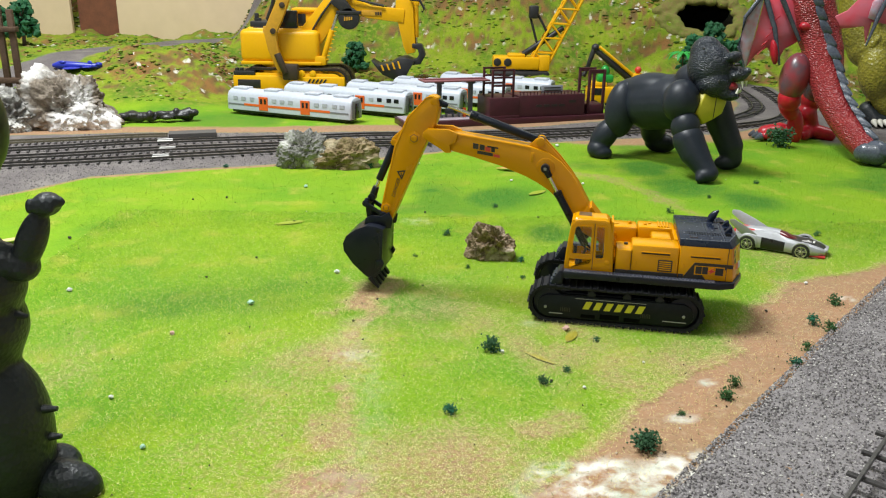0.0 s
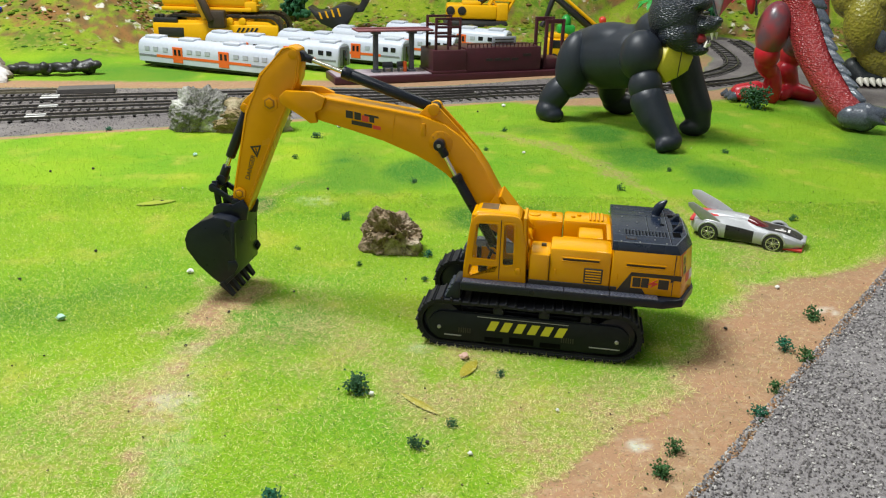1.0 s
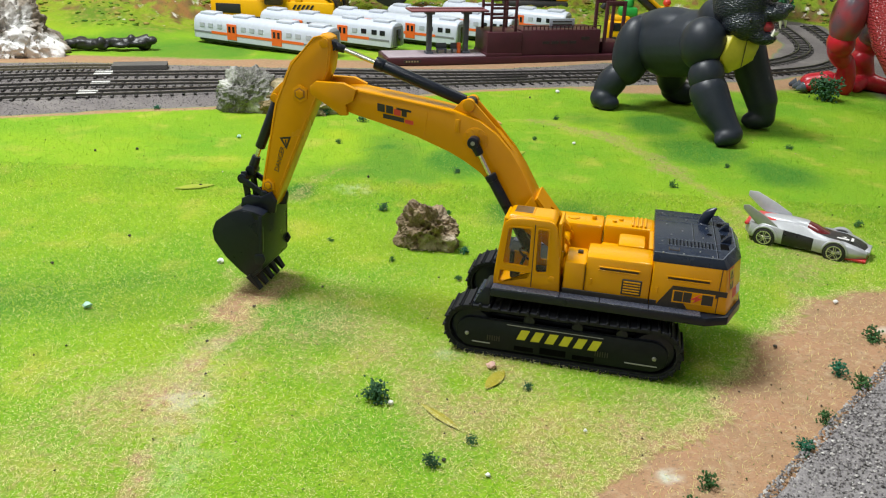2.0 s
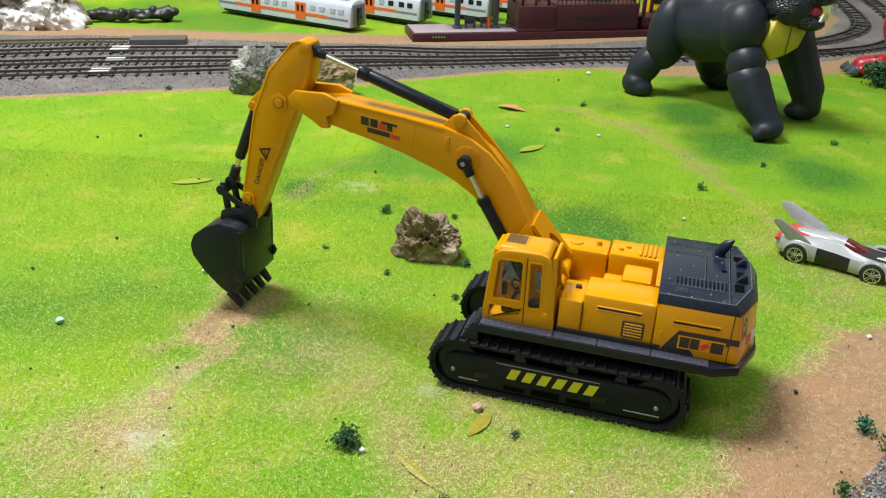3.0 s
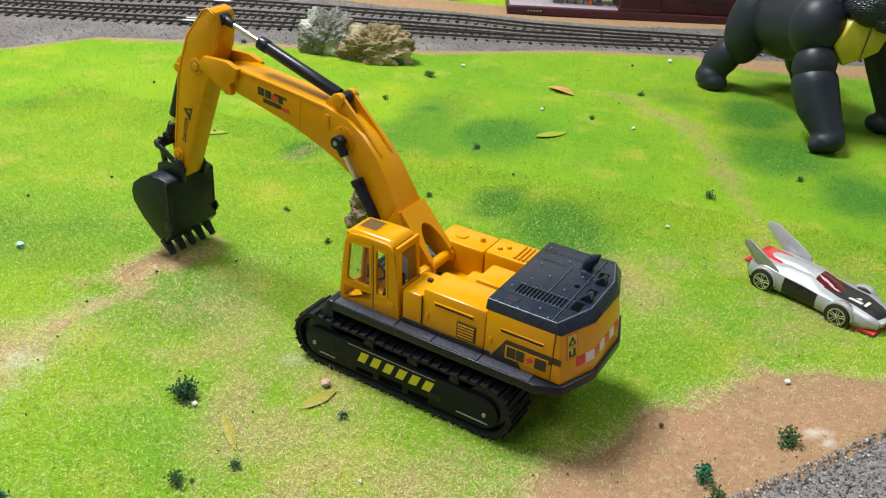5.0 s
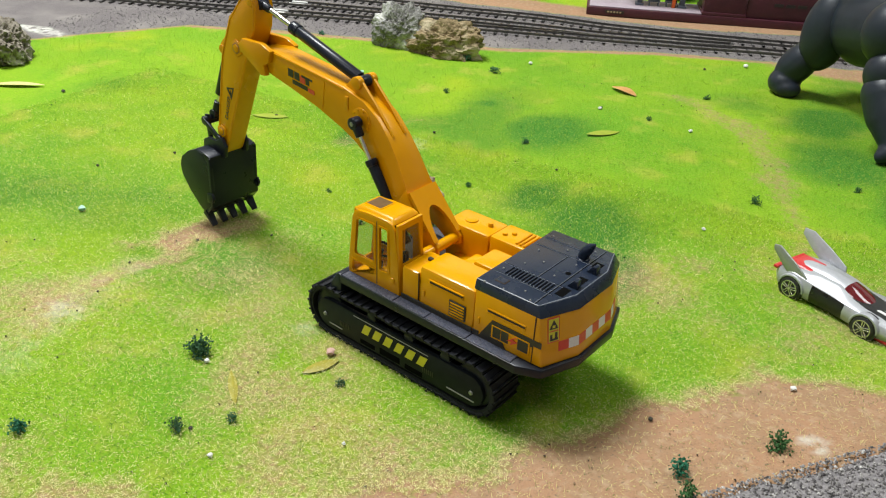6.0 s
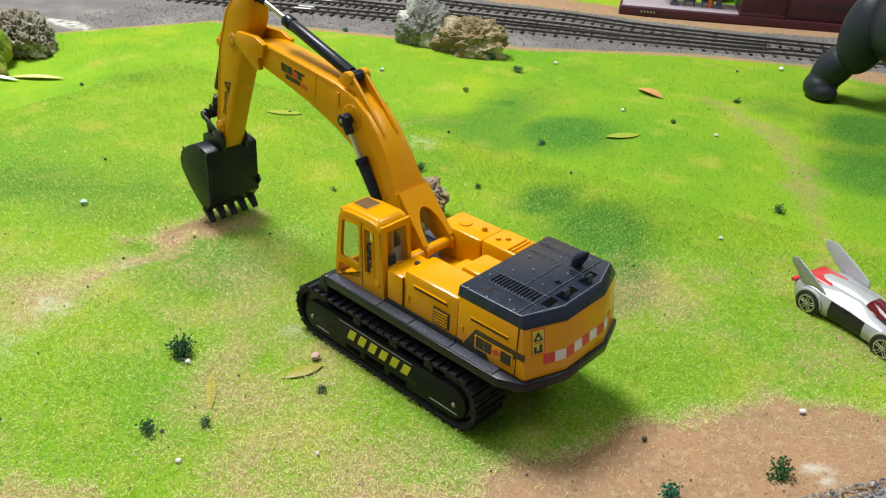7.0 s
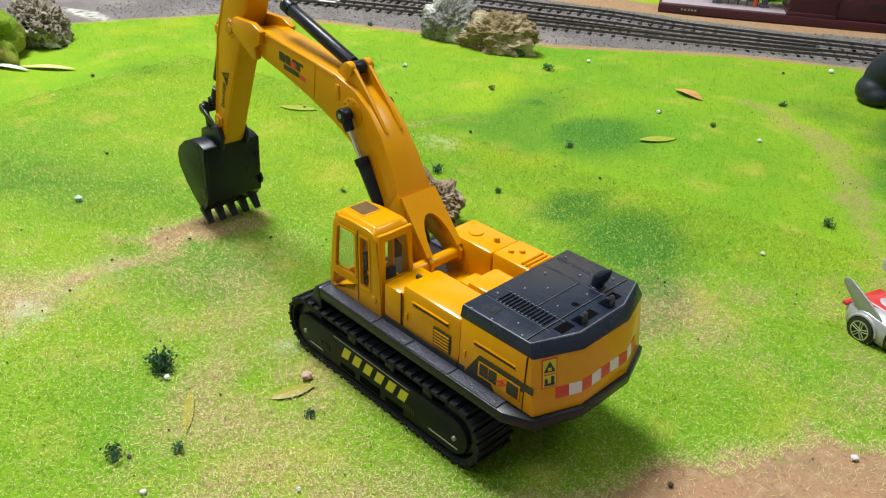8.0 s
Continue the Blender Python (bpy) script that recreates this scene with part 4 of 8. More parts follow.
    arch = [(ln, sy(8.6, 1)), (ln, sy(5.2, 1))] + [(ln * 0.36 + ln * 0.64 * (1 - math.sin(a)), YC + 6.4 * math.cos(a)) for a in np.linspace(0.15, math.pi - 0.15, 11)] + [(ln, sy(5.2, -1)), (ln, sy(8.6, -1)), (0, sy(8.0, -1)), (0, sy(8.0, 1))]
    lo = [top_e + du * u + Vector((0, y, 0)) for u, y in arch]
    mm("foot_back", loft([lo, [p + out * 1.6 for p in lo]]), BOOM_YELLOW, boom)
    mm("foot_pin", rod((8.2, -16.6, 47.6), (8.2, 11.4, 47.6), 2.5, None, 18, 0.3), YELLOW, boom)
    for side in (1, -1):
        cheek = [(134.6, 113.2), (131.5, 116.2), (117.5, 116.4), (111.0, 113.8), (113.0, 108.0), (116.6, 106.2), (115.4, 101.2), (119.2, 100.8), (123.2, 103.6), (129.5, 107.2), (134.0, 109.6)]
        mm("fork_plate", plate(cheek, [], "y", *sorted((YC + 6.3 * side, YC + 9.0 * side)), 0.4), BOOM_YELLOW, boom)
        lug = [(66.0, 106.8), (60.8, 112.4), (57.4, 113.6), (54.6, 111.2), (45.0, 101.6), (36.0, 91.0), (40.0, 91.0), (52.0, 100.6)]
        mm("lug", plate(lug, [], "y", *sorted((sy(0.9, side), sy(2.9, side))), 0.4), BOOM_YELLOW, boom)
        mm("lug_boss", rod((57.6, sy(0.8, side), 110.6), (57.6, sy(4.4, side), 110.6), 2.9, None, 20, 0.3), BOOM_YELLOW, boom)
        mm("flange", rod((53.4, sy(5.2, side), 94.8), (53.4, sy(6.0, side), 94.8), 6.0, None, 28, 0.2), BOOM_YELLOW, boom)
        mm("tab", box(61.0, 63.4, *sorted((sy(5.2, side), sy(6.2, side))), 97.5, 104.0, 0.4), BOOM_YELLOW, boom)
        for i in range(10):
            a = 2 * math.pi * i / 10
            mm("stud", rod((53.4 + 5 * math.cos(a), sy(5.8, side), 94.8 + 5 * math.sin(a)), (53.4 + 5 * math.cos(a), sy(6.4, side), 94.8 + 5 * math.sin(a)), 0.5, None, 8), BOOM_YELLOW, boom)
        # lifting cylinder beside the boom
        y, ym, yb = YC + 10.4 * side, YC + 9.4 * side, YC + 7.0 * side
        lift = mm("lift_cylinder", rod((44.6, ym, 78.8), (24.5, yb, 44.0), 2.5, None, 20, 0.4), BLACK, root, "black cylinder with bright rod")
        mm("piston_rod", rod((53.4, y, 94.8), (44.0, ym, 77.8), 1.15, None, 14), CHROME, lift)
        eye = join(rod((53.4, y - 2.2, 94.8), (53.4, y + 2.2, 94.8), 2.8, None, 20, 0.4), rod((53.4, y, 94.8), (50.2, y, 89.2), 2.3, 2.0, 16, 0.3))
        mm("rod_eye", eye, BLACK, lift)
        mm("pin_head", rod((53.4, y + 1.9 * side, 94.8), (53.4, y + 2.5 * side, 94.8), 1.0, None, 12), BOLT_GREY, lift)
        mm("collar", rod((45.1, ym, 79.7), (43.6, ym, 77.1), 2.8, None, 20, 0.3), BLACK, lift)
    mm("back_groove", loft([[(x - 0.05, YC + y, z + dz) for y, dz in ((-0.25, -0.3), (0.25, -0.3), (0.25, 0.12), (-0.25, 0.12))] for x, z in ((52, 103.2), (43.5, 97.6), (36.5, 90.2), (30.5, 81.6), (25.6, 73.2))]), SEAM, boom)
    mm("weld_seam", plate([(76.4, 109.0), (76.0, 109.0), (78.2, 93.8), (78.6, 93.8)], [], "y", sy(5.4, 1), sy(5.75, 1)), BOOM_YELLOW, boom)
    mm("edge_bead", loft([[(x, y, z) for y, z in ((sy(5.3, 1), zc - 0.5), (sy(5.85, 1), zc - 0.5), (sy(5.85, 1), zc + 0.4), (sy(5.3, 1), zc + 0.4))] for x, zc in ((112, 112.6), (100, 111.4), (80, 109.0), (64, 106.6))]), BOOM_YELLOW, boom)
    # print on the boom: dark bars with a red flash
    for side in (1, -1):
        ya, yb = sorted((sy(5.4, side), sy(5.72, side)))
        sl = -0.13

        def slab(x0, x1, z0, z1):
            x0, x1 = 84 + (x0 - 84) * 1.2, 84 + (x1 - 84) * 1.2
            return plate([(x0, z0 + (98 - x0) * sl), (x1, z0 + (98 - x1) * sl), (x1, z1 + (98 - x1) * sl), (x0, z1 + (98 - x0) * sl)], [], "y", ya, yb)

        mark = mm("print_bar", slab(98.4, 95.4, 104.0, 107.6), INK, boom)
        for x0, x1, z0, z1 in ((94.8, 92.0, 104.0, 107.6), (88.4, 86.4, 104.0, 107.4), (90.6, 84.6, 106.6, 107.6), (96.0, 87.4, 101.2, 103.2)):
            mm("print_bar", slab(x0, x1, z0, z1), INK, boom)
        mm("print_flash", slab(91.6, 88.8, 103.8, 106.8), RED_INK, boom)
        mm("print_flash", slab(87.0, 83.6, 101.0, 102.8), RED_INK, boom)

    # arm cylinder on top of the boom
    armcyl = mm("arm_cylinder", rod((60.5, YC, 111.2), (103.5, YC, 125.2), 2.75, None, 20, 0.4), BLACK, root, "black cylinder with bright rod")
    mm("piston_rod", rod((103, YC, 125.0), (122, YC, 131.2), 1.2, None, 14), CHROME, armcyl)
    mm("collar", rod((99.8, YC, 124.0), (104.4, YC, 125.5), 3.1, None, 20, 0.3), BLACK, armcyl)
    mm("rod_eye", join(rod((125.5, YC, 132.2), (119.6, YC, 130.4), 2.3, 1.8, 16, 0.3), rod((125.5, YC - 2.6, 132.2), (125.5, YC + 2.6, 132.2), 2.6, None, 18, 0.3)), BLACK, armcyl)
    mm("tail_eye", rod((57.6, YC - 2.4, 110.6), (57.6, YC + 2.4, 110.6), 2.7, None, 18, 0.3), BLACK, armcyl)

    # arm
    prof = [(132.0, 136.4), (128.6, 137.2), (125.6, 135.8), (124.6, 131.0), (126.0, 121.0), (130.8, 110.4), (138.2, 94.4), (156.8, 51.0), (159.0, 47.2), (162.6, 47.8), (164.8, 52.0), (164.6, 59.0), (154.6, 104.0), (149.4, 115.4), (145.8, 123.4)]
    arm = mm("arm", plate(prof, [], "y", -11.4, -0.4, 0.6), BOOM_YELLOW, root, "amber arm with danger print")
    mm("top_boss", rod((128.0, -11.9, 133.6), (128.0, 0.1, 133.6), 2.4, None, 18, 0.3), BOOM_YELLOW, arm)
    for x, z, r in ((141.0, 108.8, 4.7), (160.4, 59.8, 3.9)):
        for side in (1, -1):
            mm("hex_nut", rod((x, ay(2.8, side), z), (x, ay(3.8, side), z), r * 0.95, None, 6, 0.2), BOOM_YELLOW, arm)
            # the recess is not cut: a darker disc paints its shade
            mm("nut_recess", rod((x, ay(3.7, side), z), (x, ay(3.95, side), z), r * 0.66, r * 0.64, 6, 0.1), NUT_SHADE, arm)
            mm("nut_core", rod((x, ay(3.7, side), z), (x, ay(4.25, side), z), r * 0.50, r * 0.44, 6, 0.15), BOOM_YELLOW, arm)
    # raised rim along the edges of the arm
    mid = Vector((145.5, 0, 96.0))
    for side in (1, -1):
        for a, b in zip(prof, prof[1:] + prof[:1]):
            ends = []
            for x, z in (a, b):
                v = Vector((x, 0, z))
                axis = Vector((154.0 - 130.0, 0, 52.0 - 130.0)).normalized()
                foot = mid + axis * (v - mid).dot(axis)
                w = v - foot
                ends.append(foot + w * max(0.0, 1 - 1.1 / max(w.length, 1.2)) - axis * (0.9 if (v - mid).dot(axis) > 0 else -0.9))
            mm("edge_rim", rod((ends[0].x, ay(2.95, side), ends[0].z), (ends[1].x, ay(2.95, side), ends[1].z), 0.42, None, 8), BOOM_YELLOW, arm)
    knee = [(152.0, 103.0), (156.2, 104.0), (157.0, 107.4), (154.8, 109.8), (150.5, 113.8), (149.0, 110)]
    mm("lug", plate(knee, [], "y", AC - 4.2, AC + 4.2, 0.6), BOOM_YELLOW, arm)
    mm("lug_boss", rod((155.2, AC - 4.8, 105.2), (155.2, AC + 4.8, 105.2), 2.3, None, 18, 0.3), BOOM_YELLOW, arm)
    tri_o, tri_i = [(153.0, 85.8), (146.9, 86.8), (149.6, 80.0)], [(151.6, 85.1), (148.1, 85.7), (149.7, 81.8)]
    for side in (1, -1):
        ya, yb = sorted((ay(2.9, side), ay(3.22, side)))
        tr = mm("danger_triangle", plate(tri_o, [tri_i], "y", ya, yb), INK, arm)
        mm("danger_mark", plate([(150.0, 82.6), (149.4, 82.6), (149.7, 84.9), (150.3, 84.9)], [], "y", ya, yb), INK, tr)
        txt = lettering("DANGER", 3.5, 0.12)
        d = Vector((149.4 - 154.2, 0, 83.6 - 68.4)).normalized()
        if side > 0:
            basis = Matrix((d, d.cross(Vector((0, 1, 0))) * -1, Vector((0, 1, 0)))).transposed().to_4x4()
        else:
            basis = Matrix((d, d.cross(Vector((0, -1, 0))) * -1, Vector((0, -1, 0)))).transposed().to_4x4()
        bmesh.ops.transform(txt, matrix=Matrix.Translation((153.5, ay(3.05, side), 74.5)) @ basis, verts=txt.verts)
        mm("danger_text", txt, INK, arm, smooth=None)

    # bucket cylinder and linkage in front of the arm
    bc = mm("bucket_cylinder", rod((155.2, YC, 104.0), (166.6, YC, 78.0), 2.6, None, 20, 0.4), BLACK, root, "black cylinder with bright rod")
    mm("piston_rod", rod((166.2, YC, 79.0), (169.2, YC, 71.6), 1.2, None, 14), CHROME, bc)
    mm("rod_eye", join(rod((168.8, YC, 73.0), (171.0, YC, 67.2), 2.2, 2.6, 16, 0.3), rod((171.6, YC - 3.0, 65.6), (171.6, YC + 3.0, 65.6), 2.7, None, 18, 0.3)), BLACK, bc)
    link = mm("linkage", rod((174.8, YC - 6.6, 62.0), (174.8, YC + 6.6, 62.0), 2.5, None, 18, 0.3), BLACK, root, "black bucket linkage")
    for side in (1, -1):
        def bar(a, b, hw, y):
            d = Vector((b[0] - a[0], 0, b[1] - a[1])).normalized()
            nn = Vector((-d.z, 0, d.x)) * hw
            pts = [(a[0] + nn.x - d.x * hw, a[1] + nn.z - d.z * hw), (a[0] - nn.x - d.x * hw, a[1] - nn.z - d.z * hw), (b[0] - nn.x + d.x * hw, b[1] - nn.z + d.z * hw), (b[0] + nn.x + d.x * hw, b[1] + nn.z + d.z * hw)]
            return plate(pts, [], "y", *sorted((y, y + 1.5 * side)), 0.5)

        mm("link_bar", bar((174.8, 62.0), (162.4, 54.6), 1.5, YC + 5.4 * side), BLACK, link)
        mm("link_bar", bar((174.2, 63.8), (172.6, 49.0), 1.7, YC + 3.6 * side), BLACK, link)
        mm("link_pin", rod((162.4, YC + 5.2 * side, 54.4), (162.4, YC + 7.2 * side, 54.4), 2.5, None, 18, 0.3), BLACK, link)

    # bucket: shell with hollow inside, cutting edge and teeth
    outer = [(164.2, 43.6), (166.0, 47.6), (172.4, 48.6), (179.6, 45.6), (186.6, 40.4), (189.0, 35.0), (188.4, 29.4), (182.5, 21.0), (174.5, 13.6), (168.4, 9.6)]
    inner = [(165.4, 41.8), (167.2, 45.6), (172.2, 46.4), (178.6, 43.6), (184.8, 39.0), (186.8, 34.6), (186.2, 30.2), (180.8, 22.6), (173.2, 15.6), (168.0, 12.0)]
    shell = loft([[(x, BC - 15.2, z) for x, z in outer + inner[::-1]], [(x, BC + 15.2, z) for x, z in outer + inner[::-1]]])
    bucket = mm("bucket", shell, BLACK, root, "black digging bucket with five teeth resting on the grass")
    for side in (1, -1):
        cheek = outer + [(164.0, 14.0), (161.8, 17.2), (160.8, 31.0), (160.3, 45.4)]
        mm("bucket_cheek", plate(cheek, [], "y", *sorted((BC + 13.6 * side, BC + 15.6 * side)), 0.35), BLACK, bucket)
        mm("side_cutter", plate([(161.0, 19.5), (165.5, 19.0), (165.4, 24.5), (161.0, 25.5), (159.4, 22.5)], [], "y", *sorted((BC + 14.8 * side, BC + 16.4 * side)), 0.3), BLACK, bucket)
        ear = [(158.2, 57.2), (155.4, 52.0), (156.6, 45.8), (166.0, 44.6), (176.0, 46.0), (174.8, 52.0), (170.4, 54.2), (163.6, 54.0)]
        mm("bucket_ear", plate(ear, [], "y", *sorted((YC + 5.9 * side, YC + 8.0 * side)), 0.5), BLACK, bucket)
    mm("bucket_top", plate([(160.0, 46.8), (161.0, 44.0), (166.0, 43.6), (173.0, 47.6), (172.2, 49.0), (165.0, 48.4)], [], "y", BC - 15.4, BC + 15.4, 0.4), BLACK, bucket)
    # added black plate across the mouth stands in for the shaded hollow
    mm("bucket_front", plate([(160.2, 46.2), (162.2, 46.2), (163.4, 17.0), (168.4, 12.6), (166.6, 11.4), (161.6, 16.6)], [], "y", BC - 15.8, BC + 15.8, 0.3), BLACK, bucket)
    for i in range(5):
        y = BC - 14.0 + i * 7.0
        tooth = loft([[(168.8, y - 2.2, 13.0), (168.8, y + 2.2, 13.0), (171.4, y + 2.2, 10.6), (171.4, y - 2.2, 10.6)], [(163.4, y - 1.7, 4.8), (163.4, y + 1.7, 4.8), (164.2, y + 1.7, 3.8), (164.2, y - 1.7, 3.8)]])
        mm("tooth", bevel(tooth, 0.2, 1), BLACK, bucket)
    return root


# gloss-free black that paints the dark inside holes, gaps and grooves
VOID = mat("recess_shade_black", (0.003, 0.003, 0.003), rough=0.95, bump=0, spec=0.05)
# pale grey for painted edge highlights, worn seams and rivets
DECK_EDGE = mat("deck_wear_highlight", (0.16, 0.18, 0.22), (0.07, 0.08, 0.10), rough=0.35, scale=400)
# boom ochre darkened to paint shade in the nuts
NUT_SHADE = mat("shaded_ochre", (0.30, 0.115, 0.0), (0.26, 0.10, 0.0), rough=0.5, scale=200)
SEAM = mat("dark_seam", (0.05, 0.022, 0.004), (0.03, 0.015, 0.004), rough=0.6)
BOOM_YELLOW = mat("ochre_plastic", (0.65, 0.282, 0.0), (0.62, 0.268, 0.0), rough=0.25, rough_var=0.06, scale=40, bump=0.03, spec=0.36)
excavator()

# ---- room round the layout ----
CREAM = mat("cream_board", (0.66, 0.52, 0.34), (0.60, 0.47, 0.30), rough=0.7, scale=6, bump=0.1)
RUST = mat("rust_board", (0.20, 0.07, 0.03), (0.13, 0.05, 0.025), rough=0.8, scale=60, bump=0.3)
PLASTER = mat("white_plaster", (0.78, 0.77, 0.74), (0.72, 0.71, 0.69), rough=0.85, scale=8, bump=0.1)
FLOORING = mat("grey_flooring", (0.30, 0.29, 0.28), (0.24, 0.23, 0.22), rough=0.5, scale=5, bump=0.1)
TIMBER = mat("table_timber", (0.30, 0.19, 0.10), (0.24, 0.14, 0.07), rough=0.6, scale=20, bump=0.2)


def wall(name, x0, x1, y0, y1, z0, z1, material, label):
    return tagged(part(name, box(x0, x1, y0, y1, z0, z1), material), label, "wall", kind="structure")


wall("wall_north", -2.6, 2.8, 2.32, 2.42, -0.9, 1.8, PLASTER, "plain white plaster wall")
wall("wall_south", -2.6, 2.8, -2.1, -2.0, -0.9, 1.8, PLASTER, "plain white plaster wall")
wall("wall_west", -2.7, -2.6, -2.1, 2.42, -0.9, 1.8, PLASTER, "plain white plaster wall")
wall("wall_east", 2.8, 2.9, -2.1, 2.42, -0.9, 1.8, PLASTER, "plain white plaster wall")
tagged(part("floor", box(-2.7, 2.9, -2.1, 2.42, -1.0, -0.9), FLOORING), "plain grey floor", "floor", kind="structure")
tagged(part("ceiling", box(-2.7, 2.9, -2.1, 2.42, 1.8, 1.9), PLASTER), "plain white ceiling", "ceiling", kind="structure")
LAMP_WHITE = mat("lamp_frame", (0.8, 0.8, 0.8), rough=0.4)
# housings for the lamps out of view, the two fill lamps included
for at, sx, sy, watts in LAMPS:
    fx = thing("ceiling_light_panel", pose(at[0], at[1], at[2] + 0.03), "unseen square white ceiling light panel", "light", "ceiling lights")
    part("frame", plate([(-sx / 2 - 0.03, -sy / 2 - 0.03), (sx / 2 + 0.03, -sy / 2 - 0.03), (sx / 2 + 0.03, sy / 2 + 0.03), (-sx / 2 - 0.03, sy / 2 + 0.03)], [[(-sx / 2, -sy / 2), (sx / 2, -sy / 2), (sx / 2, sy / 2), (-sx / 2, sy / 2)]], "z", -0.03, 0.05, 0.004), LAMP_WHITE, fx)
    part("backing", box(-sx / 2, sx / 2, -sy / 2, sy / 2, 0.02, 0.05), LAMP_WHITE, fx)
table = thing("layout_table", pose(0.1, 1.18, -0.9), "timber table carrying the model landscape", "table", kind="")
part("tabletop", box(-1.62, 1.62, -1.14, 1.13, 0.80, 0.885, 0.004), TIMBER, table)
for x in (-1.5, 1.5):
    for y in (-1.0, 1.0):
        part("leg", box(x - 0.05, x + 0.05, y - 0.05, y + 0.05, 0, 0.80, 0.004), TIMBER, table)

# ---- road and railway ----
ASPHALT = mat("grey_gravel_road", (0.27, 0.25, 0.25), (0.13, 0.12, 0.125), rough=0.9, scale=600, bump=0.8, fine=3, depth=0.0008)
RAIL = mat("dark_rail_steel", (0.15, 0.145, 0.14), (0.09, 0.085, 0.08), rough=0.35, metal=0.7, scale=300)
BRASS_RAIL = mat("dull_brass_rail", (0.32, 0.29, 0.20), (0.22, 0.20, 0.15), rough=0.4, metal=0.7, scale=300)
SLEEPER = mat("black_sleeper", (0.075, 0.070, 0.069), (0.10, 0.094, 0.09), rough=0.75, scale=300, vary=0.3)
SLEEPER_WHITE = mat("white_sleeper", (0.62, 0.62, 0.60), (0.5, 0.5, 0.49), rough=0.6, scale=300)


def road():
    us, vs = np.r_[np.arange(-0.16, 0.36, 0.002), np.arange(0.36, 1.1, 0.01)], np.r_[np.arange(0, 0.14, 0.002), np.arange(0.14, 0.5, 0.01)]
    gu, gv = (a.ravel() for a in np.meshgrid(us, vs))
    edge = 0.0022 * np_noise(gu, gu * 0, 120, 3, 31) * (gv < 0.004)
    nx, ny = ROAD_DIR[1], -ROAD_DIR[0]
    x, y = ROAD_A[0] + gu * ROAD_DIR[0] + (gv + edge) * nx, ROAD_A[1] + gu * ROAD_DIR[1] + (gv + edge) * ny
    z = 0.0075 + 0.0007 * np_noise(gu, gv, 330, 2, 33) + 0.0006 * np_noise(gu, gv, 30, 2, 34)
    z = np.where(gv < 0.001, -0.004, z)
    i = np.arange(len(gu)).reshape(len(vs), len(us))
    f = np.stack([i[:-1, :-1], i[1:, :-1], i[1:, 1:], i[:-1, 1:]], -1).reshape(-1, 4)
    tagged(new("road", mesh_from_arrays("road", np.c_[x, y, z], f, ASPHALT)), "rough grey gravel-coated model road", "road", kind="structure")


road()


def grains(name, count, place, size, material, seed, label, category):
    """Many small stones as one mesh: each a jittered four-sided pyramid pair."""
    rng = np.random.RandomState(seed)
    p = place(rng, count)
    k = len(p)
    base = np.array([(1, 0, 0), (0, 1, 0), (-1, 0, 0), (0, -1, 0), (0, 0, 0.9), (0, 0, -0.9)], float)
    tri = np.array([(0, 1, 4), (1, 2, 4), (2, 3, 4), (3, 0, 4), (1, 0, 5), (2, 1, 5), (3, 2, 5), (0, 3, 5)])
    s = size * rng.uniform(0.5, 1.5, (k, 1, 1))
    v = base[None] * s * rng.uniform(0.6, 1.3, (k, 6, 3))
    a = rng.uniform(0, 6.28, k)
    c, sn = np.cos(a)[:, None], np.sin(a)[:, None]
    v = np.stack([v[..., 0] * c - v[..., 1] * sn, v[..., 0] * sn + v[..., 1] * c, v[..., 2]], -1) + p[:, None]
    f = (tri[None] + 6 * np.arange(k)[:, None, None]).reshape(-1, 3)
    me = mesh_from_arrays(name, v.reshape(-1, 3), f, material)
    me.polygons.foreach_set("use_smooth", np.zeros(len(f), dtype=bool))
    return tagged(new(name, me), label, category, kind="stuff")


def speckle_mat(name, stops, rough=0.9):
    """A colour for each piece from a row of stops."""
    m = bpy.data.materials.new(name)
    m.use_nodes = True
    n, l = m.node_tree.nodes, m.node_tree.links
    g = n.new("ShaderNodeNewGeometry")
    r = n.new("ShaderNodeValToRGB")
    r.color_ramp.interpolation = "LINEAR"
    while len(r.color_ramp.elements) < len(stops):
        r.color_ramp.elements.new(0.5)
    for e, (at, c) in zip(r.color_ramp.elements, stops):
        e.position, e.color = at, (*c, 1)
    l.new(g.outputs["Random Per Island"], r.inputs[0])
    l.new(r.outputs[0], n["Principled BSDF"].inputs["Base Color"])
    n["Principled BSDF"].inputs["Roughness"].default_value = rough
    n["Principled BSDF"].inputs["Specular IOR Level"].default_value = 0.25
    return m


GRAVEL = speckle_mat("gravel_grains", [(0, (0.07, 0.065, 0.065)), (0.4, (0.20, 0.185, 0.185)), (0.85, (0.34, 0.32, 0.315)), (0.97, (0.52, 0.5, 0.48)), (1, (0.62, 0.6, 0.57))])
BALLAST = speckle_mat("ballast_grains", [(0, (0.09, 0.083, 0.083)), (0.6, (0.19, 0.175, 0.17)), (1, (0.30, 0.275, 0.265))])
CRUMBS = speckle_mat("soil_crumbs", [(0, (0.02, 0.018, 0.014)), (0.55, (0.06, 0.045, 0.03)), (0.8, (0.03, 0.06, 0.02)), (0.93, (0.3, 0.2, 0.12)), (1, (0.7, 0.68, 0.62))])


def on_road(rng, count):
    u, v = rng.uniform(-0.16, 0.34, count), rng.uniform(0.0, 1.0, count) ** 1.4 * 0.13 - 0.002
    return np.c_[ROAD_A[0] + u * ROAD_DIR[0] + v * ROAD_DIR[1], ROAD_A[1] + u * ROAD_DIR[1] - v * ROAD_DIR[0], np.full(count, 0.0078)]


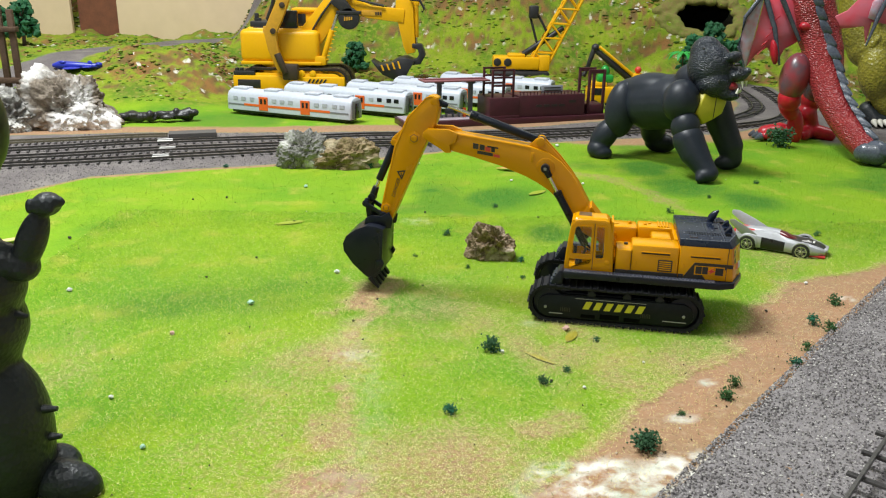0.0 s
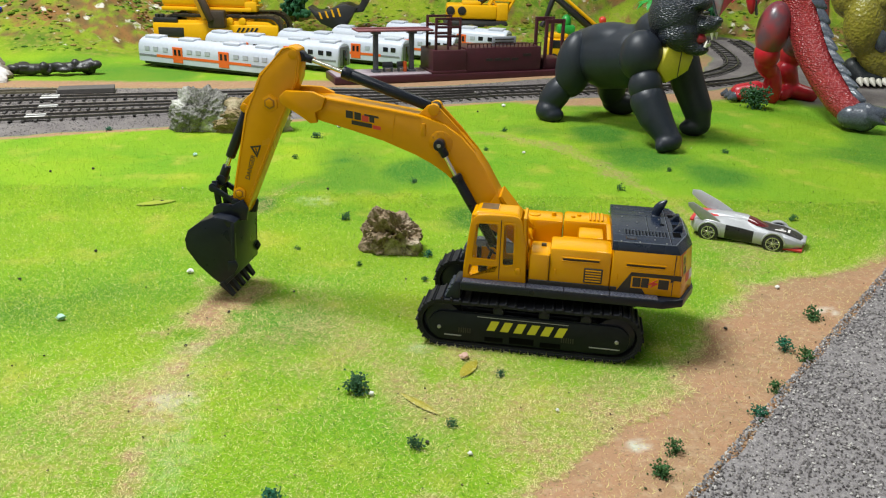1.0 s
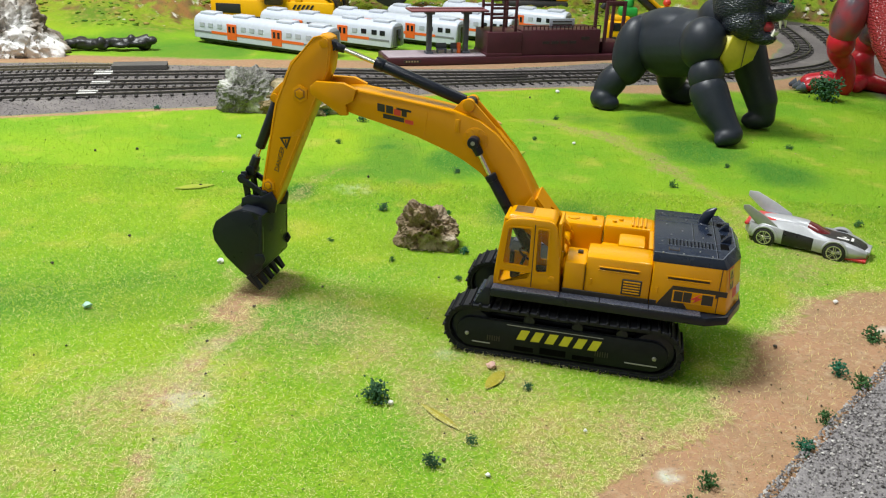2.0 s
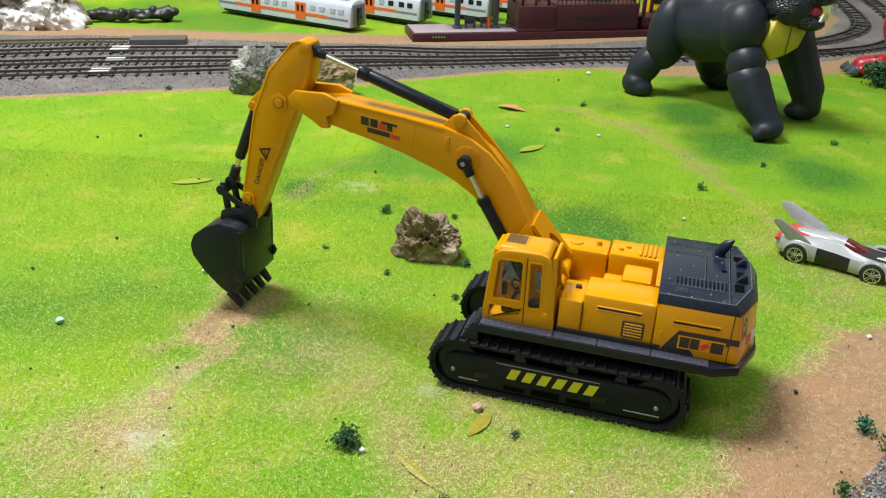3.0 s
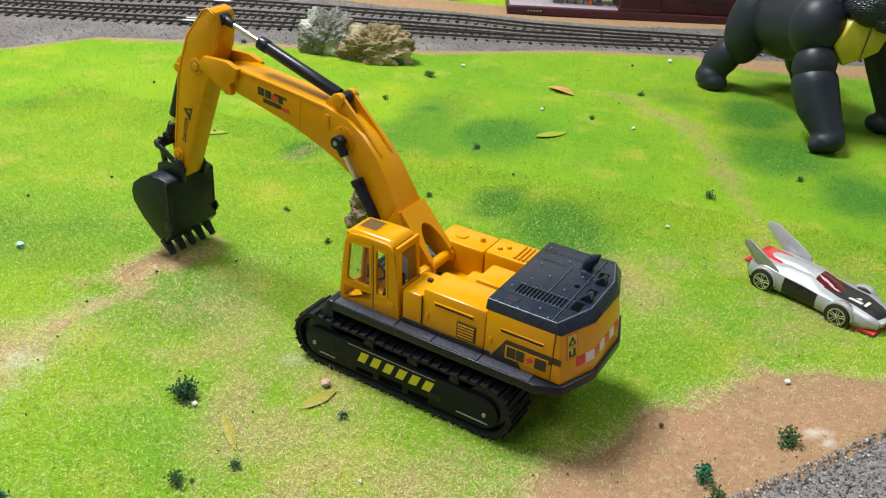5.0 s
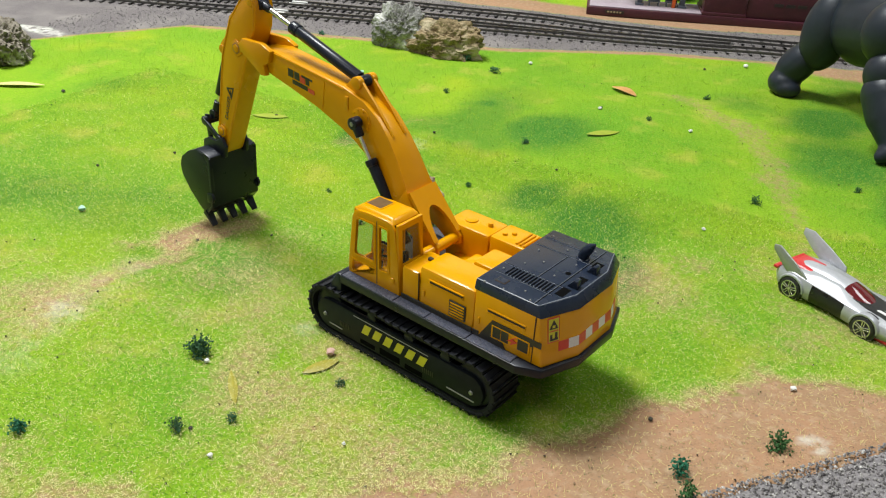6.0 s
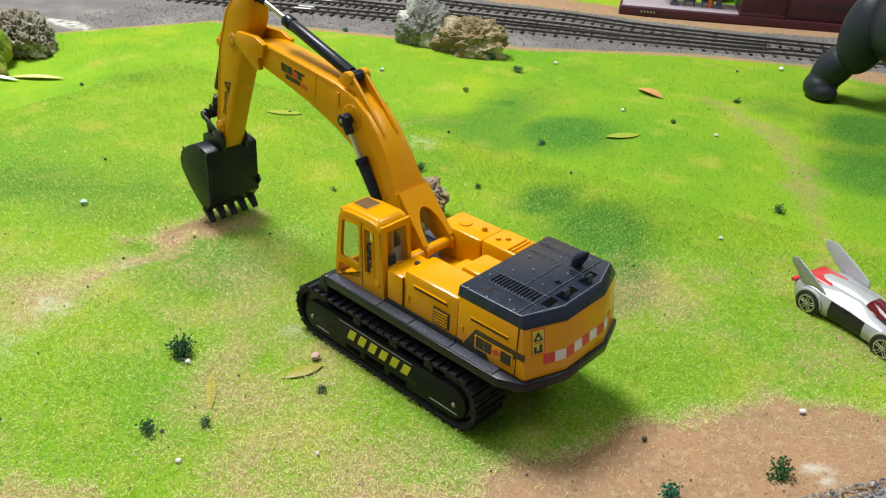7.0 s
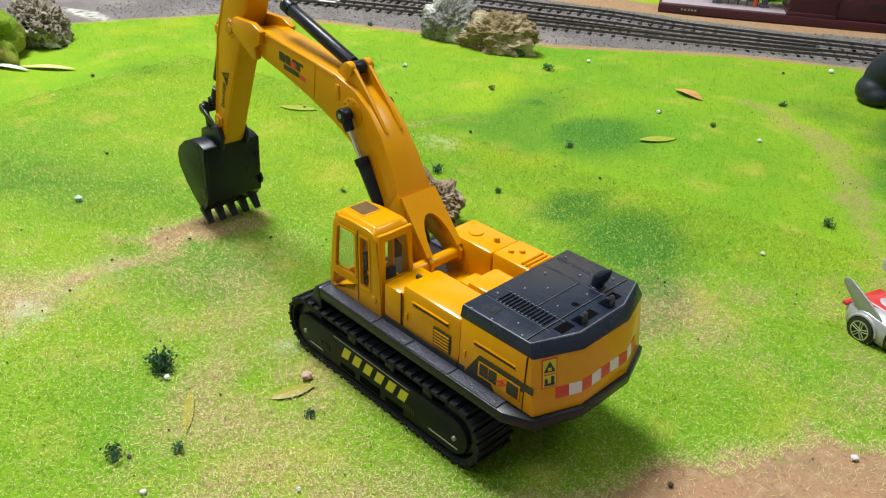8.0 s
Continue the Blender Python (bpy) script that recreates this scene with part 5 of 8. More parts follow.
def on_bed(rng, count):
    x, y = rng.uniform(-0.5, 0.4, count), rng.uniform(0.75, 1.25, count)
    ok = zones(x, y)[1] > 0.6
    x, y = x[ok], y[ok]
    return np.c_[x, y, height(x, y) + 0.0002]


def on_lawn(rng, count):
    x, y = rng.uniform(-0.3, 0.42, count), rng.uniform(0.27, 0.95, count)
    sand, stone, _ = zones(x, y)
    ok = (stone < 0.3) & (rng.rand(count) < 0.12 + sand) & (road_distance(x, y) > 0)
    x, y = x[ok], y[ok]
    return np.c_[x, y, height(x, y) + 0.0006]


grains("road_gravel", 30000, on_road, 0.00055, GRAVEL, 41, "loose grey gravel grains bonded to the road", "gravel")
grains("ballast", 30000, on_bed, 0.0007, BALLAST, 42, "dark grey model railway ballast grains", "ballast")
grains("soil_crumbs", 1500, on_lawn, 0.00045, CRUMBS, 43, "dark crumbs and chips strewn on grass and sand", "crumbs")


def railway(points, n, rail_mat, label, white=(), z=0.002):
    """Two rails on sleepers along a smooth line."""
    line = spline([(*p, 0) for p in points], n)
    root = thing("railway_track", pose(0, 0, 0), label, "railway track", "tracks of the station yard")
    d = np.gradient(line, axis=0)
    d /= np.linalg.norm(d, axis=1)[:, None]
    side = np.c_[-d[:, 1], d[:, 0], 0 * d[:, 0]]
    zz = np.array([on_ground(x, y) for x, y, _ in line]) + z
    for s in (-0.00825, 0.00825):
        rings = []
        for p, nn, h in zip(line, side, zz):
            c = Vector((p + nn * s)[:3])
            w = Vector(nn) * 0.0007
            rings.append([c - w + Vector((0, 0, h)), c + w + Vector((0, 0, h)), c + w + Vector((0, 0, h + 0.0025)), c - w + Vector((0, 0, h + 0.0025))])
        part("rail", loft(rings), rail_mat, root)
    length = np.r_[0, np.cumsum(np.linalg.norm(np.diff(line, axis=0), axis=1))]
    first = None
    for s in np.arange(0.003, length[-1], 0.0072):
        i = min(np.searchsorted(length, s), n - 1)
        m = pose(line[i][0], line[i][1], zz[i], 0, 0, math.degrees(math.atan2(d[i][1], d[i][0])))
        if first is None:
            first = part("sleeper", box(-0.0014, 0.0014, -0.014, 0.014, -0.0012, 0.0002, 0.0002, 1), SLEEPER, root)
            first.matrix_basis = m
        else:
            same_piece(first, "sleeper", m)
    return root


railway([(-0.80, 0.755), (-0.60, 0.835), (-0.43, 0.903), (-0.335, 0.933), (-0.20, 0.985), (-0.05, 1.045), (0.10, 1.10), (0.25, 1.152), (0.40, 1.205), (0.535, 1.30), (0.605, 1.44), (0.595, 1.56)], 150, RAIL, "dark model railway track on grey ballast")
railway([(-0.80, 0.81), (-0.60, 0.885), (-0.435, 0.948), (-0.342, 0.978), (-0.20, 1.022), (-0.07, 1.062), (0.03, 1.094), (0.12, 1.122)], 110, RAIL, "dark model railway track on grey ballast")
railway([(-0.80, 0.865), (-0.60, 0.94), (-0.45, 0.995), (-0.36, 1.026), (-0.20, 1.072), (-0.05, 1.112), (0.10, 1.148), (0.25, 1.196), (0.37, 1.245), (0.49, 1.335), (0.555, 1.455), (0.545, 1.56)], 150, RAIL, "dark model railway track on grey ballast")
railway([(-0.80, 0.915), (-0.60, 0.99), (-0.47, 1.038), (-0.375, 1.070)], 60, BRASS_RAIL, "short siding with dull brass rails on ballast")
# the track that runs along the road
rd = [ROAD_A + ROAD_DIR * u + np.array([ROAD_DIR[1], -ROAD_DIR[0]]) * 0.068 for u in (-0.16, 0.0, 0.3, 0.7)]
railway([tuple(p) for p in rd], 40, RAIL, "dark model railway track beside the gravel road", z=0.009)
loading = part("loading_ramp", box(-0.031, 0.031, -0.012, 0.012, 0.0, 0.006, 0.0006), SLEEPER)
loading.matrix_basis = pose(-0.345, 1.083, 0.0, 0, 0, 18.5)
tagged(loading, "low black plastic ramp at the end of a siding", "ramp")
for x, y in ((-0.337, 0.934), (-0.344, 0.978), (-0.364, 1.028)):
    for k in (-0.006, 0.006):
        bar = part("white_sleeper", box(-0.0095, 0.0095, -0.0028, 0.0028, 0.0, 0.0024, 0.0003, 1), SLEEPER_WHITE)
        bar.matrix_basis = pose(x - k * 0.3, y + k, 0.0028, 0, 0, 18)
        tagged(bar, "short white plastic track joint strip", "track strip", "white joint strips")

# ---- toy sports car (millimetres; x ahead, y to its left) ----
SILVER = mat("silver_paint", (0.47, 0.48, 0.51), (0.40, 0.41, 0.44), rough=0.36, metal=0.35, scale=400, bump=0.05, coat=0.15)
SILVER_GREEN = mat("grey_paint", (0.36, 0.38, 0.35), (0.30, 0.32, 0.30), rough=0.35, metal=0.5, scale=400, bump=0.03)
CAR_BLACK = mat("car_black", (0.012, 0.012, 0.013), (0.02, 0.02, 0.02), rough=0.3, scale=200)
CAR_RED = mat("car_red", (0.55, 0.03, 0.035), (0.48, 0.03, 0.03), rough=0.3, scale=200)
MAROON_GLASS = mat("maroon_glass", (0.12, 0.008, 0.014), (0.09, 0.006, 0.01), rough=0.08, scale=100, bump=0, coat=0.6)
TYRE = mat("tyre_rubber", (0.012, 0.012, 0.012), (0.02, 0.02, 0.02), rough=0.6, scale=400)
RIM = mat("rim_silver", (0.60, 0.58, 0.50), (0.5, 0.48, 0.42), rough=0.25, metal=0.8, scale=300)


def toy_car():
    ang = math.degrees(math.atan2(-0.0195, 0.0365))
    fwd = Vector((math.cos(radians(ang)), math.sin(radians(ang)), 0))
    left = Vector((-fwd.y, fwd.x, 0))
    c = Vector((0.2725, 0.6235, 0)) + left * 0.0135
    root = thing("toy_car", pose(c.x, c.y, 0.0005, 0, 0, ang), "silver and black toy sports car with raised wings and red glass", "toy car")
    # body lofted along x: half width, sill, shoulder, top
    st = [(-33.5, 9.5, 6.5, 10.5, 11.0), (-30, 13.0, 4.0, 12.6, 13.4), (-21, 14.4, 3.2, 14.0, 15.0), (-10, 14.0, 2.8, 12.8, 16.2), (0, 13.2, 2.6, 12.0, 16.0), (8, 13.0, 2.6, 11.2, 13.4), (16, 13.8, 2.6, 11.6, 12.0), (25, 14.0, 2.8, 11.2, 11.6), (33, 12.4, 3.2, 9.0, 9.6), (38.5, 9.0, 4.0, 7.2, 7.6)]
    rings = []
    for x, hw, zs, zh, zt in st:
        rings.append([(x, hw * 0.92, zs), (x, hw, (zs + zh) / 2), (x, hw * 0.93, zh), (x, hw * 0.55, zt), (x, 0, zt + 0.4), (x, -hw * 0.55, zt), (x, -hw * 0.93, zh), (x, -hw, (zs + zh) / 2), (x, -hw * 0.92, zs)])
    bm = loft(rings)
    bm.normal_update()
    for f in bm.faces:
        p = f.calc_center_median()
        if -12 < p.x < 12 and abs(p.y) > 8.5 and p.z < 10.5:
            f.material_index = 1
        elif p.x > 10 and abs(p.y) < 9.5 and p.z > 8.5:
            f.material_index = 1
    bevel(bm, 0.25, 1, 30)
    body = mm("body", bm, [SILVER, CAR_BLACK], root, "silver body with black flanks and bonnet", 50)
    for sx in (-20.5, 20.9):
        for sy in (-1, 1):
            arch = []
            for i in range(13):
                a = math.pi * i / 12
                arch.append((sx + 7.6 * math.cos(a), 5.6 + 7.6 * math.sin(a)))
            inner = [(sx + 6.6 * math.cos(math.pi * (12 - i) / 12), 5.4 + 6.6 * math.sin(math.pi * (12 - i) / 12)) for i in range(13)]
            mm("wheel_arch", plate(arch + inner, [], "y", *sorted((11.0 * sy, 14.9 * sy)), 0.4), SILVER, body)
            # black cup fills the arch in place of the shade behind the wheel
            mm("arch_shadow_cup", rod((sx, 9.5 * sy, 5.7), (sx, 14.45 * sy, 5.7), 6.9, None, 24), CAR_BLACK, body)
    wings = [(-10, 11.5), (-14, 15.5), (-22, 20.5), (-33, 25.8), (-36.5, 25.0), (-36, 22.5), (-29, 16.5), (-24, 13.0)]
    big = [(-9, 12.0), (-10.5, 16.6), (-21, 21.6), (-34, 26.6), (-39.5, 26.2), (-39.5, 23.0), (-31, 17.0), (-23, 13.0)]
    for sy in (-1, 1):
        w = plate(wings if sy < 0 else big, [], "y", -0.6, 0.6, 0.3)
        bmesh.ops.transform(w, matrix=Matrix.Translation((0, 12.6 * sy, 0)) @ Matrix.Rotation(-0.20 if sy > 0 else -0.02, 4, "X") @ Matrix.Translation((0, 0, -1.6)), verts=w.verts)
        mm("wing", w, SILVER_GREEN if sy < 0 else SILVER, body)
    hump = loft([[(x, hw * math.cos(a), z0 + h * math.sin(a)) for a in np.linspace(0, math.pi, 9)] for x, hw, z0, h in ((-30, 4.0, 11.5, 2.5), (-22, 5.5, 13.0, 4.0), (-8, 7.0, 13.5, 4.6), (2, 7.0, 13.0, 4.4), (9, 6.2, 11.8, 3.2))])
    mm("canopy_roof", hump, SILVER, body, "", 50)
    ws = loft([[(x, hw * math.cos(a), z0 + h * math.sin(a)) for a in np.linspace(0, math.pi, 9)] for x, hw, z0, h in ((2.5, 7.3, 12.9, 4.3), (7, 7.4, 12.4, 3.7), (12, 6.8, 11.4, 2.4), (16.5, 3.6, 11.2, 0.9))])
    mm("windscreen", ws, MAROON_GLASS, body, "dark red windscreen", 50)
    for sy in (-1, 1):
        mm("side_window", plate([(-9, 12.6), (-5.5, 15.4), (0.2, 15.3), (1.2, 12.6)], [], "y", *sorted((6.2 * sy, 7.9 * sy)), 0.4), MAROON_GLASS, body)
    mm("rear_cover", box(-31, -14, -8.8, 8.8, 12.0, 15.9, 1.0, 2, taper=(2.0, 2.0)), CAR_RED, body, "red rear cover between the wings")
    mm("tail_light", box(-34.0, -31.5, -12.5, 12.5, 11.0, 12.6, 0.4), CAR_RED, body)
    mm("nose", box(32, 40.0, -7.0, 7.0, 5.6, 8.2, 0.8), SILVER, body)
    mm("splitter", box(26, 39.0, -12.2, 12.2, 1.8, 3.6, 0.6), CAR_RED, body)
    for x0, x1, y0, y1 in ((20, 27, -4.5, -2.6), (20, 25, -1.4, 0.4), (28, 29.5, -5.0, 0.5)):
        mm("bonnet_print", box(x0, x1, y0, y1, 11.6, 12.05), WHITE_INK, body)
    mm("chassis", box(-30, 33, -11, 11, 1.8, 5.0, 0.6), CAR_BLACK, root)
    for sx in (-20.5, 20.9):
        for sy in (-1, 1):
            tyre = mm("wheel", rod((sx, 10.2 * sy, 5.6), (sx, 15.0 * sy, 5.6), 5.9, None, 28, 0.5), TYRE, root, "black tyre with five-spoke silver rim")
            yo = 15.02 * sy
            ringm = plate([(sx + 4.5 * math.cos(a), 5.6 + 4.5 * math.sin(a)) for a in np.linspace(0, 2 * math.pi, 25)[:-1]], [[(sx + 3.9 * math.cos(-a), 5.6 + 3.9 * math.sin(-a)) for a in np.linspace(0, 2 * math.pi, 25)[:-1]]], "y", yo, yo + 0.35 * sy)
            mm("rim", ringm, RIM, tyre)
            for i in range(5):
                a = 2 * math.pi * i / 5 + 0.3
                for da in (-0.16, 0.16):
                    p = Vector((sx + 1.0 * math.cos(a + da * 3), yo + 0.15 * sy, 5.6 + 1.0 * math.sin(a + da * 3)))
                    q = Vector((sx + 4.1 * math.cos(a + da), yo + 0.15 * sy, 5.6 + 4.1 * math.sin(a + da)))
                    mm("spoke", rod(p, q, 0.32, None, 6), RIM, tyre)
            mm("hub", rod((sx, yo - 0.1 * sy, 5.6), (sx, yo + 0.5 * sy, 5.6), 1.1, 0.8, 12), RIM, tyre)


toy_car()


# ---- rocks ----
def stone_mat(name, a, b, c, scale=60, bump=0.8, lo=0.5):
    m = mat(name, a, b, rough=0.9, scale=scale, bump=bump, depth=0.002, spec=0.2)
    n, l = m.node_tree.nodes, m.node_tree.links
    v = n.new("ShaderNodeTexNoise")
    v.inputs["Scale"].default_value, v.inputs["Detail"].default_value = scale * 0.4, 6
    co = n.new("ShaderNodeTexCoord")
    l.new(co.outputs["Object"], v.inputs["Vector"])
    r = n.new("ShaderNodeMapRange")
    r.inputs["From Min"].default_value, r.inputs["From Max"].default_value = lo, lo + 0.16
    l.new(v.outputs["Fac"], r.inputs["Value"])
    x = n.new("ShaderNodeMix")
    x.data_type = "RGBA"
    b_in = n["Principled BSDF"].inputs["Base Color"]
    l.new(b_in.links[0].from_socket, x.inputs["A"])
    x.inputs["B"].default_value = (*c, 1)
    l.new(r.outputs[0], x.inputs["Factor"])
    l.new(x.outputs["Result"], b_in)
    return m


ROCK_GREY = stone_mat("grey_limestone", (0.29, 0.28, 0.26), (0.085, 0.083, 0.078), (0.60, 0.59, 0.56), 110, 1.0, 0.50)
ROCK_TAN = stone_mat("tan_stone", (0.31, 0.235, 0.13), (0.13, 0.095, 0.05), (0.46, 0.39, 0.27), 110, 1.0)
ROCK_LAVA = stone_mat("porous_lava_stone", (0.34, 0.255, 0.165), (0.13, 0.095, 0.06), (0.56, 0.48, 0.37), 120, 1.0)
ROCK_PALE = stone_mat("pale_coral_stone", (0.28, 0.25, 0.20), (0.12, 0.10, 0.08), (0.46, 0.43, 0.38), 110, 0.9)
ROCK_WHITE = stone_mat("whitened_rock", (0.30, 0.25, 0.20), (0.12, 0.10, 0.08), (0.78, 0.77, 0.76), 60, 1.0, 0.44)
MOSS = stone_mat("moss_green", (0.20, 0.30, 0.02), (0.10, 0.18, 0.015), (0.36, 0.30, 0.08), 70)


def rock(name, at, size, material, label, seed, pits=0.0, pit_scale=4.0, crag=0.28, sub=5, turn=0.0, category="rock", sink=0.12, facet=0.0, rough=0.0):
    bm = bmesh.new()
    bmesh.ops.create_icosphere(bm, subdivisions=sub, radius=1)
    off = Vector((seed * 7.3, seed * 3.1, seed * 1.7))
    for v in bm.verts:
        p = v.co.copy()
        d = noise.fractal(p * 1.1 + off, 1.0, 2.0, 3) * crag * 1.5 + noise.ridged_multi_fractal(p * 1.9 + off, 1.0, 2.0, 4, 1.0, 2.0) * crag * 0.22
        if facet:
            cell = noise.voronoi(p * 2.2 + off)[0]
            d += facet * (cell[1] - cell[0])
        if pits:
            cell = noise.voronoi(p * pit_scale + off)[0]
            d -= pits * max(0.0, 0.42 - cell[0]) * (0.4 + 0.6 * noise.noise(p * 1.5 + off * 2) ** 2 * 3)
            cell = noise.voronoi(p * pit_scale * 2.3 + off)[0]
            d -= pits * 0.45 * max(0.0, 0.35 - cell[0])
        if rough:
            d += rough * (noise.ridged_multi_fractal(p * 4.5 + off, 0.9, 2.1, 5, 1.0, 2.0) - 1.0) * 0.5 + rough * 0.5 * noise.noise(p * 14 + off)
        v.co = p * (1 + d)
        v.co.z = max(v.co.z, -0.55)
    bmesh.ops.scale(bm, vec=size, verts=bm.verts)
    z0 = min(v.co.z for v in bm.verts)
    bmesh.ops.translate(bm, vec=(0, 0, -z0 - size[2] * sink), verts=bm.verts)
    ob = part(name, bm, material, smooth=60)
    ob.matrix_basis = pose(at[0], at[1], on_ground(at[0], at[1]), 0, 0, turn)
    return tagged(ob, label, category)


rock("porous_rock", (0.0415, 0.604), (0.0182, 0.0116, 0.0178), ROCK_LAVA, "brown porous lava rock lying on the grass", 3, pits=1.9, pit_scale=4.0, crag=0.34, sub=6, turn=-12, rough=0.12)
rock("grey_rock", (-0.1615, 0.913), (0.0265, 0.0140, 0.0250), ROCK_GREY, "craggy grey limestone rock at the ballast edge", 5, crag=0.24, facet=0.16, sub=6, turn=10, rough=0.20)
rock("tan_rock", (-0.111, 0.917), (0.0325, 0.0165, 0.0190), ROCK_TAN, "angular tan rock against a grey one", 8, crag=0.26, facet=0.25, sub=6, turn=16, rough=0.18)
rock("coral_rock", (-0.424, 0.654), (0.030, 0.022, 0.026), ROCK_PALE, "pale pitted coral rock beside a mossy mound", 11, pits=1.3, pit_scale=4.5, crag=0.22, sub=6, rough=0.12)
rock("mossy_mound", (-0.428, 0.592), (0.045, 0.030, 0.034), MOSS, "mossy green mound with bare brown patches", 14, crag=0.32, sub=5, category="mound", rough=0.12)
rock("whitened_boulder", (-0.545, 1.130), (0.056, 0.032, 0.048), ROCK_WHITE, "large boulder with a white painted crest", 17, crag=0.38, facet=0.2, sub=6, rough=0.22)
rock("grey_boulder", (-0.610, 1.10), (0.042, 0.032, 0.034), ROCK_GREY, "dark weathered boulder beside the track", 19, crag=0.34, facet=0.2, sub=6, rough=0.2)

# ---- toy animals, each one plain skin ----
def hide_mat(name, col, col2, patch, cell, rough=0.35, depth=0.0012, strength=0.8, stretch=(1, 1, 1)):
    """Moulded vinyl with a relief of small scales or strokes and soft colour patches."""
    m = mat(name, col, col2, rough=rough, scale=patch, bump=0, spec=0.4)
    n, l = m.node_tree.nodes, m.node_tree.links
    co, mp, vo, bp = (n.new("ShaderNode" + k) for k in ("TexCoord", "Mapping", "TexVoronoi", "Bump"))
    mp.inputs["Scale"].default_value = stretch
    vo.inputs["Scale"].default_value = cell
    bp.inputs["Strength"].default_value, bp.inputs["Distance"].default_value = strength, depth
    l.new(co.outputs["Object"], mp.inputs["Vector"])
    l.new(mp.outputs[0], vo.inputs["Vector"])
    l.new(vo.outputs["Distance"], bp.inputs["Height"])
    l.new(bp.outputs[0], n["Principled BSDF"].inputs["Normal"])
    return m


GORILLA = mat("charcoal_vinyl", (0.018, 0.023, 0.034), (0.013, 0.017, 0.026), rough=0.42, scale=60, bump=0.1, spec=0.35)
FACE = hide_mat("moulded_face", (0.017, 0.022, 0.032), (0.025, 0.031, 0.042), 60, 380, 0.30, 0.0011, 0.9, (1, 1, 2.2))
CHEST = mat("chest_yellow", (0.50, 0.44, 0.02), (0.44, 0.38, 0.02), rough=0.45, scale=60)
DRAGON = hide_mat("brownish_red_hide", (0.31, 0.038, 0.038), (0.21, 0.020, 0.024), 22, 330, 0.28, 0.0018, 0.9, (1, 1, 1.6))
RED_LEG = hide_mat("red_vinyl", (0.55, 0.014, 0.030), (0.32, 0.016, 0.026), 14, 160, 0.3, 0.0006, 0.4)
THIGH = mat("grey_red_vinyl", (0.07, 0.07, 0.09), (0.34, 0.03, 0.04), rough=0.3, scale=22, bump=0.1, fine=3)
WING = mat("wing_red", (0.62, 0.06, 0.09), (0.52, 0.14, 0.19), rough=0.35, scale=14, bump=0.2, fine=4)
WING_PALE = mat("wing_pale_edge", (0.46, 0.46, 0.60), (0.56, 0.24, 0.30), rough=0.35, scale=30, bump=0.2, fine=4)
STEEL_BLUE = mat("steel_blue_plates", (0.10, 0.12, 0.155), (0.045, 0.05, 0.07), rough=0.25, scale=120, bump=0.4, depth=0.001)
OLIVE = hide_mat("olive_vinyl", (0.30, 0.27, 0.03), (0.17, 0.155, 0.03), 30, 260, 0.35, 0.0016, 0.8)
BONE = mat("bone_white", (0.7, 0.68, 0.6), rough=0.4)
FIG_BLACK = hide_mat("black_vinyl", (0.014, 0.018, 0.021), (0.020, 0.025, 0.029), 50, 500, 0.4, 0.0006, 0.5)
FIG_GREEN = mat("dark_green_vinyl", (0.014, 0.018, 0.018), (0.05, 0.07, 0.02), rough=0.45, scale=60)
MOUTH = mat("mouth_red", (0.35, 0.03, 0.04), rough=0.4)


def limb(points, radii, seg=24):
    """A chain of round joints and bars."""
    out = [tube(points, radii, seg)]
    out += [ball(p, r, 3) for p, r in zip(points, radii)]
    return out


def muscle(p, q, r, r2=None, sub=4):
    """A long swelling from p to q."""
    p, q = Vector(p), Vector(q)
    d = q - p
    m = d.to_track_quat("Z", "Y").to_matrix().to_4x4()
    return ball((p + q) / 2, (r, r2 or r, d.length / 2), sub, m)


def figure(name, groups, label, category, at):
    """groups: (bmeshes, voxel or 0, material). All in one mesh."""
    whole, mats = bmesh.new(), []
    for bms, voxel, m in groups:
        bm = melted(bms, voxel, 5) if voxel else join(*bms)
        for f in bm.faces:
            f.material_index = len(mats)
        mats.append(m)
        me = bpy.data.meshes.new("tmp")
        bm.to_mesh(me)
        bm.free()
        whole.from_mesh(me)
        bpy.data.meshes.remove(me)
    bmesh.ops.translate(whole, vec=-Vector(at), verts=whole.verts)
    ob = part(name, whole, mats, smooth=80)
    ob.matrix_basis = pose(*at)
    return tagged(ob, label, category)


def shield(corners, swell, thick, inward):
    """A slightly domed plate over the corners."""
    c = sum((Vector(p) for p in corners), Vector()) / len(corners)
    inward = Vector(inward)
    rings = [[c + (Vector(p) - c) * k - inward * (swell * (1 - k * k)) for p in corners] for k in (0.25, 0.6, 0.9, 1.0)]
    rings.append([Vector(p) + inward * thick for p in corners])
    return loft(rings)


